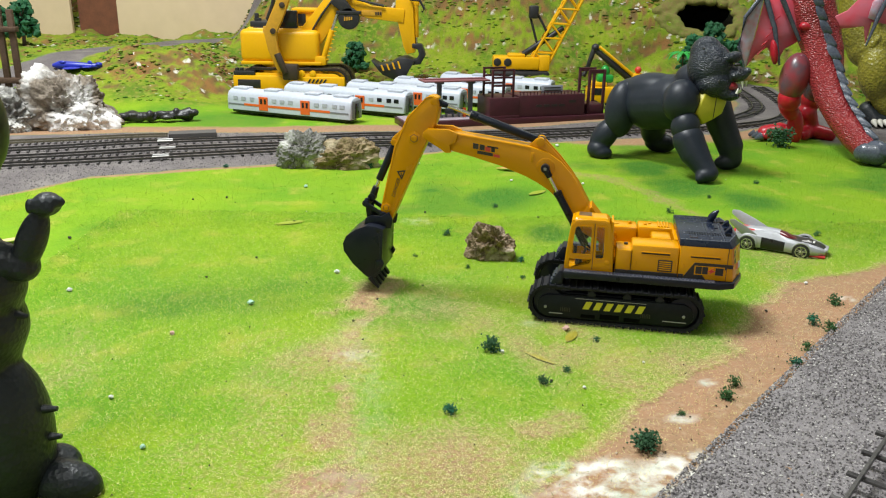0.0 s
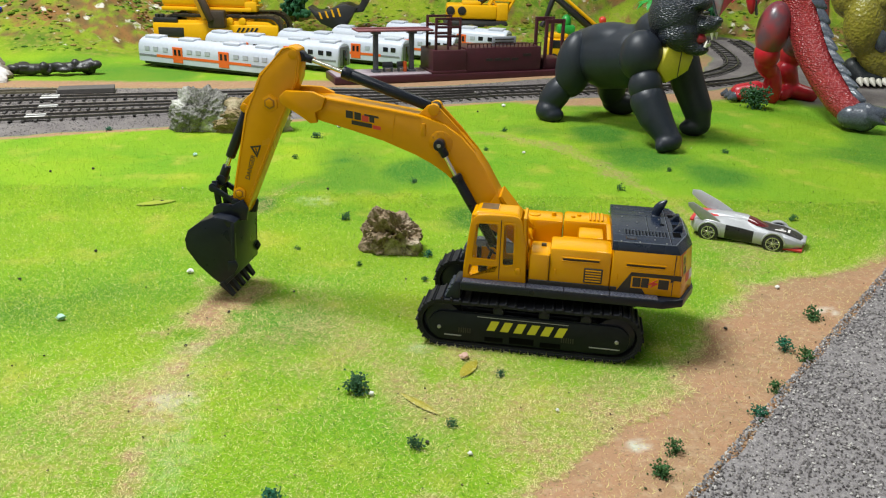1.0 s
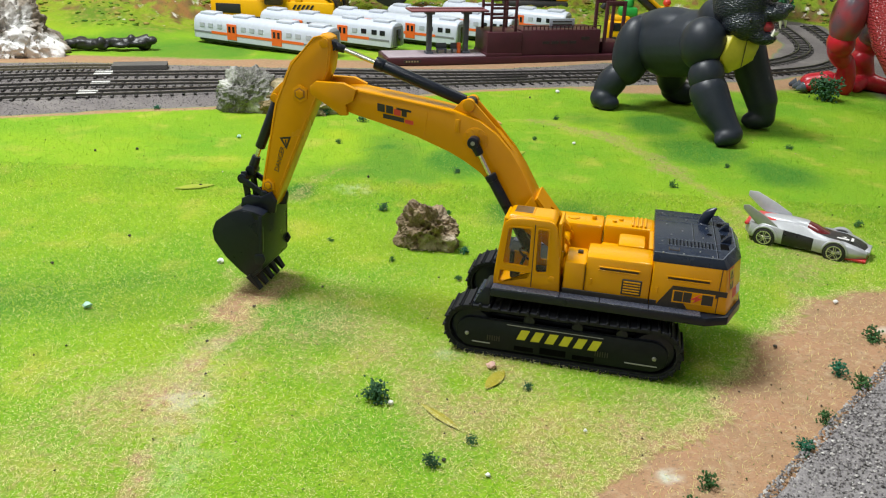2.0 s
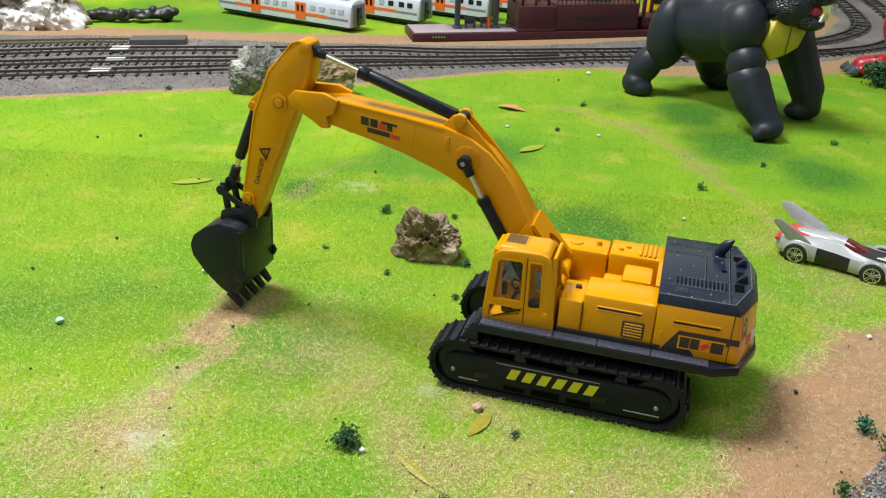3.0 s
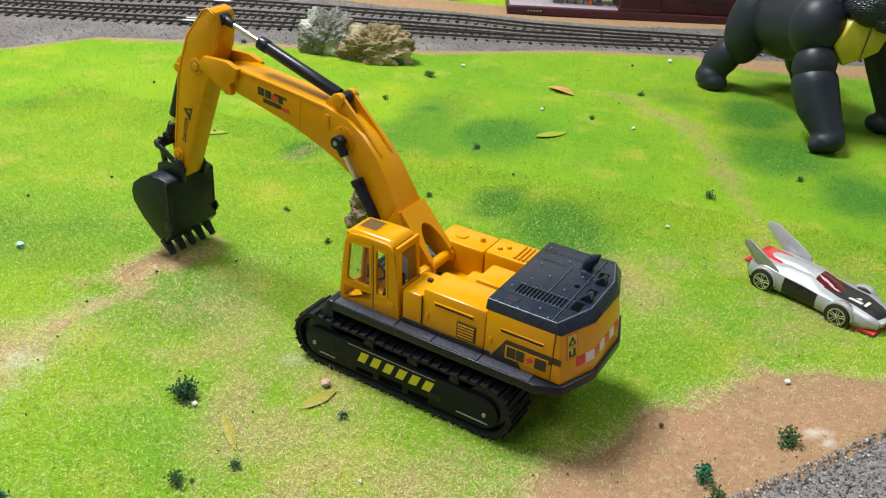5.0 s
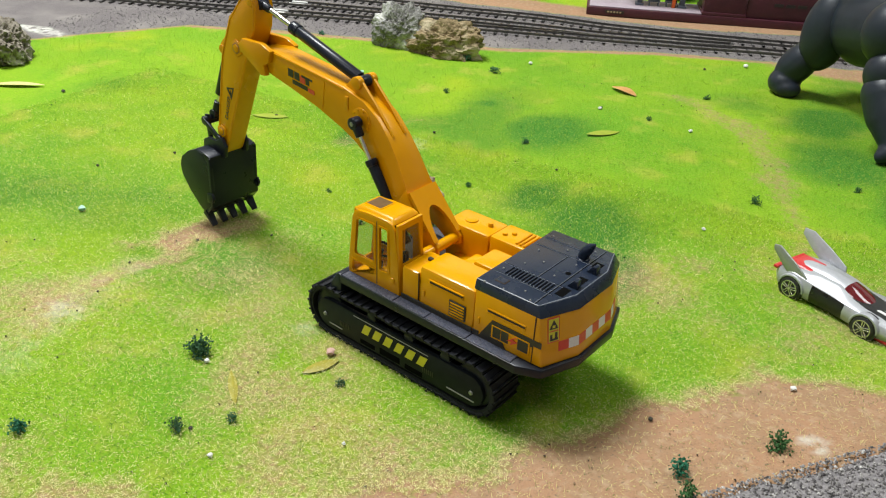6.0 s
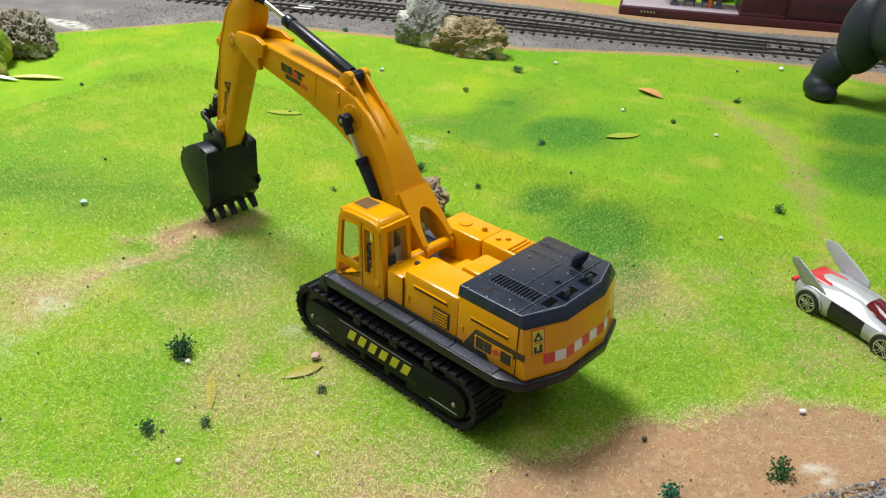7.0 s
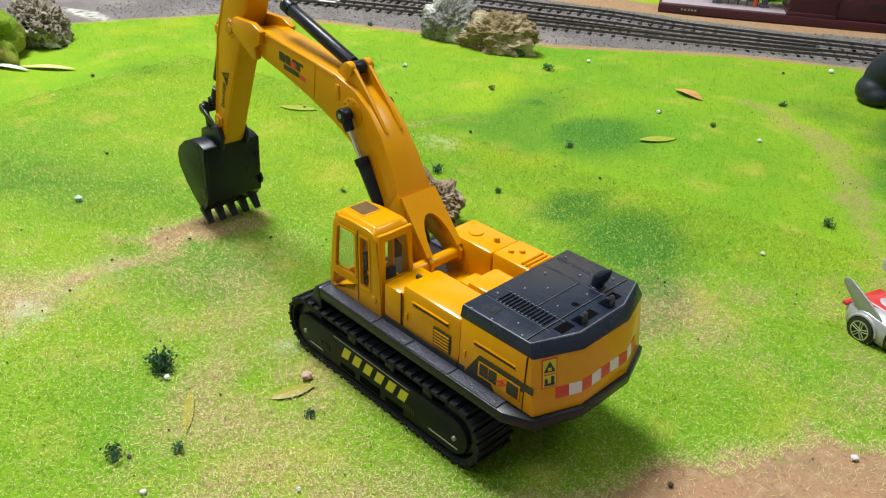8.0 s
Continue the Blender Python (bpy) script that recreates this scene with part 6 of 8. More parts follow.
def gorilla():
    body = limb([(0.234, 1.004, 0.070), (0.250, 0.980, 0.071), (0.272, 0.950, 0.077), (0.288, 0.929, 0.085)], [0.0285, 0.0330, 0.0320, 0.0265])
    body += [muscle((0.222, 1.010, 0.082), (0.272, 0.945, 0.094), 0.024, 0.019), muscle((0.270, 0.950, 0.098), (0.297, 0.916, 0.112), 0.019)]
    # hind limbs: thigh, calf, foot
    hip = [muscle((0.220, 0.990, 0.096), (0.213, 0.988, 0.026), 0.0178, 0.0205)]
    hind = [muscle((0.212, 0.991, 0.048), (0.187, 0.996, 0.008), 0.0150), ball((0.1925, 0.992, 0.0110), (0.0140, 0.0150, 0.0125), 4), ball((0.1965, 0.984, 0.0075), (0.0120, 0.0090, 0.0085), 4)]
    hind += [muscle((0.262, 1.020, 0.075), (0.270, 1.034, 0.008), 0.0175), muscle((0.260, 1.037, 0.013), (0.299, 1.027, 0.011), 0.0120, 0.0125)]
    # fore limbs: shoulder, upper arm, forearm, fist
    shoulder = [ball((0.2640, 0.904, 0.084), (0.0205, 0.0195, 0.0240), 4)]
    biceps = [ball((0.2690, 0.8935, 0.0575), (0.0160, 0.0150, 0.0175), 4)]
    near = limb([(0.2725, 0.8890, 0.0440), (0.2790, 0.8815, 0.0300), (0.2880, 0.8715, 0.0165), (0.2930, 0.8660, 0.0110)], [0.0172, 0.0158, 0.0120, 0.0098])
    near += [muscle((0.2775, 0.8650, 0.0085), (0.3010, 0.8635, 0.0105), 0.0095, 0.0085), muscle((0.2770, 0.8630, 0.0060), (0.2880, 0.8605, 0.0070), 0.0060)]
    far = limb([(0.3160, 0.950, 0.0780), (0.3265, 0.946, 0.0520), (0.3375, 0.939, 0.0270), (0.3410, 0.936, 0.0120)], [0.0180, 0.0165, 0.0148, 0.0112])
    far += [muscle((0.3200, 0.935, 0.0085), (0.3490, 0.934, 0.0095), 0.0095, 0.0090)]
    head = [ball((0.2940, 0.9120, 0.1215), (0.0245, 0.0255, 0.0265), 4), ball((0.2895, 0.9160, 0.1360), (0.0175, 0.0180, 0.0180), 4), ball((0.2975, 0.9030, 0.1050), (0.0195, 0.0190, 0.0170), 4),
            ball((0.3200, 0.8985, 0.1150), (0.0125, 0.0125, 0.0088), 4), muscle((0.3050, 0.8880, 0.1335), (0.3240, 0.9040, 0.1340), 0.0062), ball((0.3135, 0.8960, 0.0925), (0.0120, 0.0110, 0.0062), 4), muscle((0.3010, 0.8930, 0.0980), (0.3130, 0.8930, 0.0920), 0.0075),
            ball((0.3290, 0.8945, 0.1190), (0.0055, 0.0060, 0.0042), 4)]

    def fang(x, y, z0, z1, r=0.0016, r2=0.0004):
        return rod((x, y, z0), (x + 0.0008, y - 0.001, z1), r, r2, 10)

    teeth = [fang(0.3235, 0.8880, 0.1085, 0.1020), fang(0.3300, 0.8950, 0.1085, 0.1025), fang(0.3190, 0.8880, 0.0955, 0.1015), fang(0.3240, 0.8945, 0.0955, 0.1015)]
    teeth += [fang(0.3200 + 0.0012 * k, 0.8890 + 0.0013 * k, 0.0960, 0.0990, 0.0009, 0.0006) for k in range(5)]
    mouth = [ball((0.3120, 0.8985, 0.1020), (0.0105, 0.0090, 0.0062), 3)]
    sockets = [ball((0.3155, 0.8882, 0.1262), (0.0036, 0.0022, 0.0020), 3), ball((0.2970, 0.8848, 0.1085), (0.0015, 0.0015, 0.0015), 3), ball((0.2800, 0.8950, 0.1420), (0.0014, 0.0014, 0.0014), 3)]
    chest = shield([(0.2870, 0.8932, 0.096), (0.3120, 0.9013, 0.0905), (0.3138, 0.9017, 0.0841), (0.3099, 0.9004, 0.0717), (0.3003, 0.8974, 0.0657), (0.2876, 0.8934, 0.0602), (0.2790, 0.8905, 0.0747)], 0.003, 0.030, (-0.3, 0.95, 0))
    seam = [rod((0.3000, 0.8940, 0.0920), (0.2985, 0.8935, 0.0660), 0.0004, None, 6)]
    figure("toy_gorilla", [(body, 0.0018, GORILLA), (hip, 0, GORILLA), (hind, 0.0014, GORILLA), (shoulder, 0, GORILLA), (biceps, 0, GORILLA), (near, 0.0013, GORILLA), (far, 0.0014, GORILLA), (head, 0.0012, FACE), ([chest], 0, CHEST), (teeth, 0, BONE), (mouth, 0, MOUTH), (sockets + seam, 0, INK)],
           "charcoal vinyl toy gorilla on four limbs with yellow chest", "toy gorilla", (0.27, 0.95, 0.0))


def dragon():
    tail = limb([(0.478, 1.135, 0.215), (0.488, 1.128, 0.180), (0.499, 1.120, 0.150), (0.5035, 1.107, 0.1253), (0.5035, 1.090, 0.0995), (0.5037, 1.063, 0.0715), (0.5096, 1.032, 0.0465), (0.5149, 1.000, 0.0275), (0.5195, 0.978, 0.0165)], [0.030, 0.030, 0.0285, 0.0260, 0.0228, 0.0200, 0.0180, 0.0165, 0.0135])
    thigh = [muscle((0.4700, 1.098, 0.124), (0.4650, 1.100, 0.058), 0.0205, 0.019), muscle((0.520, 1.140, 0.110), (0.520, 1.145, 0.050), 0.021)]
    legs = [muscle((0.4600, 1.098, 0.078), (0.4720, 1.104, 0.046), 0.0150), muscle((0.4560, 1.102, 0.066), (0.4820, 1.112, 0.032), 0.0115), muscle((0.4800, 1.110, 0.050), (0.4895, 1.116, -0.002), 0.0105)]
    legs += limb([(0.488, 1.116, 0.010), (0.4687, 1.124, 0.016), (0.4508, 1.130, 0.011)], [0.0095, 0.0105, 0.0100])
    legs += [muscle((0.470, 1.122, 0.012), (0.4405, 1.122 + 0.008 * k, 0.008), 0.0075) for k in (-1, 0.5, 2)]
    legs += limb([(0.5187, 1.150, 0.056), (0.514, 1.150, 0.036), (0.522, 1.150, 0.020)], [0.016, 0.014, 0.011])
    legs += limb([(0.524, 1.148, 0.012), (0.545, 1.136, 0.008)], [0.011, 0.009]) + limb([(0.522, 1.15, 0.012), (0.508, 1.132, 0.008)], [0.010, 0.008])
    # overlapping pointed plates down the back and tail
    line = spline([(0.4740, 1.095, 0.2000), (0.4860, 1.090, 0.1666), (0.4970, 1.086, 0.1418), (0.5050, 1.074, 0.1180), (0.5085, 1.062, 0.0990), (0.5098, 1.040, 0.0770), (0.5140, 1.020, 0.0600), (0.5190, 1.000, 0.0445), (0.5236, 0.984, 0.0305)], 13)
    plates = []
    for i in range(12):
        a, b = Vector(line[i]), Vector(line[i + 1])
        d = (b - a).normalized()
        out = Vector((0.55, -0.72, 0.42)).normalized()
        side = d.cross(out).normalized()
        w = 0.0105 - 0.0004 * i if i != 4 else 0.0135
        rings = []
        for t, k, h in ((-0.15, 0.55, 0.002), (0.2, 1.0, 0.0045), (0.6, 0.95, 0.0065), (1.0, 0.55, 0.0080), (1.2, 0.08, 0.0075)):
            c = a + (b - a) * t + out * 0.002
            rings.append([c - side * w * k, c - side * w * k * 0.4 + out * h * 0.7, c + out * h, c + side * w * k * 0.4 + out * h * 0.7, c + side * w * k, c - out * 0.004])
        plates.append(loft(rings))
    plates += limb([(0.5185, 0.978, 0.0155), (0.5290, 0.973, 0.0155)], [0.0142, 0.0158])
    plates.append(rod((0.5290, 0.973, 0.0155), (0.562, 0.960, 0.0240), 0.0158, 0.001, 14))
    plates += [rod((0.5290, 0.965, 0.018), (0.545, 0.953, 0.012), 0.009, 0.001, 8)]
    plates += [rod((0.4405, 1.122 + 0.008 * k, 0.008), (0.4320, 1.122 + 0.009 * k, 0.005), 0.0065, 0.002, 10) for k in (-1, 0.5, 2)]

    def membrane(pts, th):
        lo = [Vector(p) for p in pts]
        return bevel(loft([lo, [p + Vector((0.002, th, 0.001)) for p in lo]]), 0.0008, 1)

    inner = [membrane([(0.4891, 1.12, 0.1534), (0.4600, 1.12, 0.190), (0.4300, 1.113, 0.215), (0.4160, 1.108, 0.190), (0.4100, 1.104, 0.150), (0.4000, 1.100, 0.1012), (0.4127, 1.105, 0.1185), (0.4295, 1.11, 0.1285), (0.4446, 1.11, 0.1069), (0.4540, 1.115, 0.1260), (0.4700, 1.117, 0.1350)], 0.003),
             membrane([(0.4937, 1.1, 0.1631), (0.5231, 1.1, 0.1776), (0.5398, 1.1, 0.1973), (0.594, 1.11, 0.204), (0.6018, 1.11, 0.1587), (0.5781, 1.105, 0.1615), (0.5576, 1.1, 0.1642), (0.5541, 1.1, 0.1357), (0.5484, 1.1, 0.1584), (0.5099, 1.1, 0.1535)], 0.003)]
    pale = [membrane([(0.4160, 1.1070, 0.202), (0.4075, 1.1065, 0.1920), (0.3910, 1.0970, 0.1671), (0.3867, 1.0970, 0.1386), (0.3882, 1.0970, 0.1228), (0.4000, 1.0975, 0.1030), (0.4060, 1.1000, 0.1400)], 0.003),
            membrane([(0.5500, 1.0970, 0.1690), (0.5530, 1.0970, 0.1900), (0.5680, 1.1010, 0.1940), (0.5660, 1.1010, 0.1650)], 0.003)]
    ribs = limb([(0.4150, 1.105, 0.1980), (0.4324, 1.1, 0.1536), (0.4451, 1.1, 0.1079)], [0.0036, 0.0032, 0.0016], 12) + limb([(0.4394, 1.105, 0.1900), (0.4688, 1.105, 0.1397)], [0.0036, 0.0024], 12)
    ribs += limb([(0.4150, 1.105, 0.2000), (0.3905, 1.096, 0.1680), (0.3865, 1.096, 0.1300), (0.3985, 1.096, 0.1012)], [0.003, 0.0026, 0.002, 0.001], 12) + limb([(0.5750, 1.098, 0.205), (0.5640, 1.098, 0.170), (0.5545, 1.097, 0.1350)], [0.003, 0.0028, 0.0012], 12)
    stripe = [tube([(0.4135 + 0.004 * k, 1.099, 0.120 + 0.011 * k), (0.4235 + 0.0035 * k, 1.1005, 0.130 + 0.010 * k)], 0.0008, 6) for k in range(5)]
    claw = [muscle((0.4300, 1.095, 0.140), (0.4370, 1.094, 0.108), 0.0075, 0.005), ball((0.4790, 1.108, 0.157), (0.012, 0.008, 0.007), 3)]
    figure("toy_dragon", [(tail, 0.0016, DRAGON), (thigh, 0.0016, THIGH), (legs, 0.0014, RED_LEG), (inner, 0, WING), (pale, 0, WING_PALE), (claw, 0, RED_LEG), (plates + ribs, 0, STEEL_BLUE), (stripe, 0, RED_LEG)],
           "red vinyl toy dragon with spread wings and plated tail", "toy dragon", (0.50, 1.10, 0.0))


def olive_reptile():
    bms = limb([(0.630, 1.300, 0.190), (0.640, 1.295, 0.150), (0.655, 1.285, 0.120), (0.680, 1.285, 0.100)], [0.026, 0.032, 0.034, 0.030])
    bms += [muscle((0.650, 1.262, 0.125), (0.668, 1.262, 0.040), 0.0250), muscle((0.660, 1.262, 0.062), (0.712, 1.262, 0.010), 0.0190), muscle((0.700, 1.262, 0.020), (0.735, 1.262, 0.004), 0.014)]
    bms += limb([(0.700, 1.32, 0.10), (0.705, 1.315, 0.05), (0.690, 1.30, 0.014)], [0.030, 0.026, 0.017])
    horn = [muscle((0.618, 1.275, 0.170), (0.640, 1.270, 0.190), 0.010), muscle((0.640, 1.268, 0.160), (0.662, 1.268, 0.175), 0.012)]
    belt = [muscle((0.632, 1.262, 0.104), (0.690, 1.256, 0.116), 0.007, 0.010), muscle((0.640, 1.258, 0.118), (0.652, 1.256, 0.140), 0.006)]
    grey = [ball((0.680, 1.246, 0.064), (0.011, 0.006, 0.017), 3, Matrix.Rotation(-0.5, 4, "Y"))]
    foot = limb([(0.664, 1.275, 0.024), (0.672, 1.262, 0.011), (0.690, 1.256, 0.010)], [0.014, 0.0115, 0.010])
    spikes = [rod((0.664 + i * 0.0085, 1.250, 0.010), (0.662 + i * 0.009, 1.236, 0.004), 0.0048, 0.001, 10) for i in range(5)]
    figure("toy_reptile", [(bms + horn, 0.002, OLIVE), (belt, 0, OLIVE), (spikes, 0, BONE), (grey, 0, STEEL_BLUE), (foot, 0.0016, FIG_BLACK)], "olive green vinyl toy reptile behind the dragon", "toy reptile", (0.67, 1.29, 0.0))


def near_figure():
    leg = [muscle((-0.174, 0.291, 0.064), (-0.1735, 0.291, -0.006), 0.0178, 0.018, 4), muscle((-0.1745, 0.290, 0.046), (-0.1745, 0.290, -0.008), 0.0182)]
    foot = [muscle((-0.168, 0.292, 0.006), (-0.1365, 0.288, 0.0025), 0.0095, 0.0100), muscle((-0.170, 0.300, 0.008), (-0.150, 0.300, 0.006), 0.0085)]
    leg += [muscle((-0.212, 0.292, 0.070), (-0.214, 0.292, -0.002), 0.018)]
    torso = limb([(-0.186, 0.292, 0.058), (-0.179, 0.292, 0.076), (-0.1765, 0.292, 0.094), (-0.181, 0.292, 0.106)], [0.0180, 0.0190, 0.0185, 0.0150])
    arm = [muscle((-0.182, 0.291, 0.108), (-0.1510, 0.290, 0.100), 0.0078), muscle((-0.1575, 0.290, 0.0985), (-0.1450, 0.290, 0.1250), 0.0056), ball((-0.1560, 0.290, 0.1020), 0.0066, 3)]
    fist = [ball((-0.1430, 0.290, 0.1268), (0.0052, 0.0060, 0.0046), 3), muscle((-0.1420, 0.287, 0.1292), (-0.1350, 0.288, 0.1280), 0.0024)]
    fist += [muscle((-0.1475 + 0.0026 * k, 0.2865, 0.1300), (-0.1475 + 0.0026 * k, 0.2850, 0.1240), 0.0016) for k in range(4)]
    spurs = [rod((-0.159, 0.290, 0.0391), (-0.1512, 0.290, 0.0396), 0.0024, 0.0010, 10), rod((-0.160, 0.290, 0.0262), (-0.1512, 0.290, 0.0266), 0.0026, 0.0010, 10), rod((-0.163, 0.290, 0.0812), (-0.1570, 0.290, 0.0806), 0.0022, 0.0008, 10)]
    head = [ball((-0.1760, 0.290, 0.156), (0.0215, 0.018, 0.026), 3), ball((-0.1720, 0.287, 0.139), (0.0135, 0.012, 0.012), 3)]
    neck = limb([(-0.184, 0.292, 0.106), (-0.178, 0.290, 0.130)], [0.013, 0.012])
    marks = [muscle((-0.176, 0.2740, 0.102), (-0.164, 0.2755, 0.091), 0.0022), muscle((-0.176, 0.2735, 0.0835), (-0.162, 0.2765, 0.0815), 0.0022), muscle((-0.176, 0.2755, 0.0725), (-0.166, 0.2785, 0.0660), 0.0020), muscle((-0.170, 0.2722, 0.158), (-0.156, 0.277, 0.152), 0.0018)]
    figure("toy_figure", [(leg + torso + neck, 0.0013, FIG_BLACK), (foot, 0.0010, FIG_BLACK), (arm + fist, 0.0007, FIG_BLACK), (spurs, 0, FIG_BLACK), (head, 0.0014, FIG_GREEN), (marks, 0, RED_INK)], "black vinyl toy figure with red marks and raised fist", "toy figure", (-0.18, 0.29, 0.0))


gorilla()
dragon()
olive_reptile()
near_figure()

# ---- trains, station and the machines behind ----
TRAIN_WHITE = mat("train_white", (0.52, 0.56, 0.64), (0.46, 0.50, 0.58), rough=0.4, scale=40)
TRAIN_GREY = mat("train_grey", (0.20, 0.21, 0.23), rough=0.5)
ORANGE = mat("train_orange", (0.80, 0.14, 0.02), (0.72, 0.12, 0.02), rough=0.4)
DARK_GLASS = mat("dark_window", (0.015, 0.017, 0.02), rough=0.15, bump=0)
MAROON = mat("maroon_plastic", (0.065, 0.012, 0.022), (0.045, 0.010, 0.016), rough=0.45, scale=80)
LAVENDER = mat("pale_paving", (0.36, 0.30, 0.34), (0.28, 0.23, 0.26), rough=0.7, scale=150)
POST_GREY = mat("post_grey", (0.09, 0.10, 0.125), rough=0.5)
ROOF_PINK = mat("canopy_red", (0.22, 0.075, 0.085), (0.17, 0.06, 0.07), rough=0.6)
TOY_YELLOW = mat("toy_yellow", (0.80, 0.42, 0.004), (0.76, 0.39, 0.004), rough=0.35, scale=40, spec=0.35)
TOY_BLACK = mat("toy_black", (0.02, 0.02, 0.022), rough=0.45)
TOY_GREEN = mat("toy_green", (0.02, 0.35, 0.05), rough=0.4)
TOY_BLUE = mat("toy_blue", (0.02, 0.04, 0.45), (0.02, 0.03, 0.35), rough=0.35)


def train_car(glazed):
    """Millimetres: x along from 0 to 242, y from 0 (near side) to 34, z up."""
    root = thing("train_car", pose(0, 0, 0), "white commuter train car with orange doors and stripe", "train car", "parked train cars")
    sec = [(0.0, 7), (0.0, 22), (1.2, 31), (4.5, 36), (10, 38.5), (17, 39.5), (24, 38.5), (29.5, 36), (32.8, 31), (34, 22), (34, 7)]
    rings = [[(x, y + (17 - y) * k, z - (z - 7) * k * 0.6) for y, z in sec] for x, k in ((0, 0.12), (3, 0.02), (6, 0), (236, 0), (239, 0.02), (242, 0.06))]
    body = mm("body", bevel(loft(rings), 0.3, 1, 50), TRAIN_WHITE, root, "", 40)
    for sy, y in ((-1, 0.0), (1, 34.0)):
        for x0 in (66, 148):
            door = mm("door", box(x0, x0 + 18, *sorted((y - 0.5 * sy, y + 0.6 * sy)), 9, 30, 0.3, 1), ORANGE, body, "orange double door")
            for dx in (3.0, 10.6):
                mm("door_window", box(x0 + dx, x0 + dx + 4.4, *sorted((y, y + 0.9 * sy)), 19, 27, 0.2, 1), DARK_GLASS, door)
        for x0, x1 in ((36, 66), (84, 148), (166, 204)):
            mm("stripe", box(x0, x1, *sorted((y - 0.3 * sy, y + 0.35 * sy)), 14.5, 18.0), ORANGE, body)
        for x0, x1 in ((3, 36), (204, 238)):
            mm("stripe", box(x0, x1, *sorted((y - 0.3 * sy, y + 0.35 * sy)), 14.5, 17.0), TRAIN_GREY, body)
        for x0 in (14, 30, 48, 92, 108, 124, 174, 190, 208, 222):
            mm("window", box(x0, x0 + 9.0, *sorted((y - 0.5 * sy, y + 0.5 * sy)), 22, 28.5, 0.5, 1), DARK_GLASS if glazed and x0 in (92, 108, 124, 190, 208, 222) else WINDOW_PALE, body)
    for x0 in (8, 70, 150, 205):
        mm("roof_unit", box(x0, x0 + 28, 8, 26, 37, 41.5, 1.5), TRAIN_WHITE, body)
    mm("end_frame", box(240.5, 243.0, 5, 29, 8, 34, 0.6), TRAIN_GREY, body)
    mm("end_door", box(242.5, 243.8, 12, 22, 8, 30, 0.4), DARK_GLASS, body)
    mm("underframe", box(8, 234, 4, 30, 3.0, 8, 0.6), TOY_BLACK, root)
    for x in (34, 208):
        bogie = mm("bogie", box(x - 18, x + 18, 6, 28, 1.5, 5.5, 0.8), TOY_BLACK, root)
        for dx in (-11, 11):
            for y in (7.5, 24):
                mm("wheel", rod((x + dx, y, 4.8), (x + dx, y + 2.4, 4.8), 4.8, None, 18, 0.2), TRAIN_GREY, bogie)
    return root


WINDOW_PALE = mat("pale_window", (0.45, 0.48, 0.55), rough=0.2, bump=0)
TRAIN_TURN = -23.9
td = Vector((math.cos(radians(TRAIN_TURN)), math.sin(radians(TRAIN_TURN)), 0))
first_car, glazed_car = train_car(False), train_car(True)
for n, (x, y) in enumerate(((-0.128, 1.178), (-0.052, 1.243), (0.046, 1.288), (0.122, 1.345), (0.205, 1.408))):
    p = Vector((x, y, 0)) - td * 0.242
    m = pose(p.x, p.y, on_ground(x - 0.1, y + 0.06) + 0.0005, 0, 0, TRAIN_TURN) @ Matrix.Diagonal((0.94, 1, 1, 1))
    if n < 2:
        (first_car, glazed_car)[n].matrix_basis = m
    else:
        copy_thing(glazed_car, m)


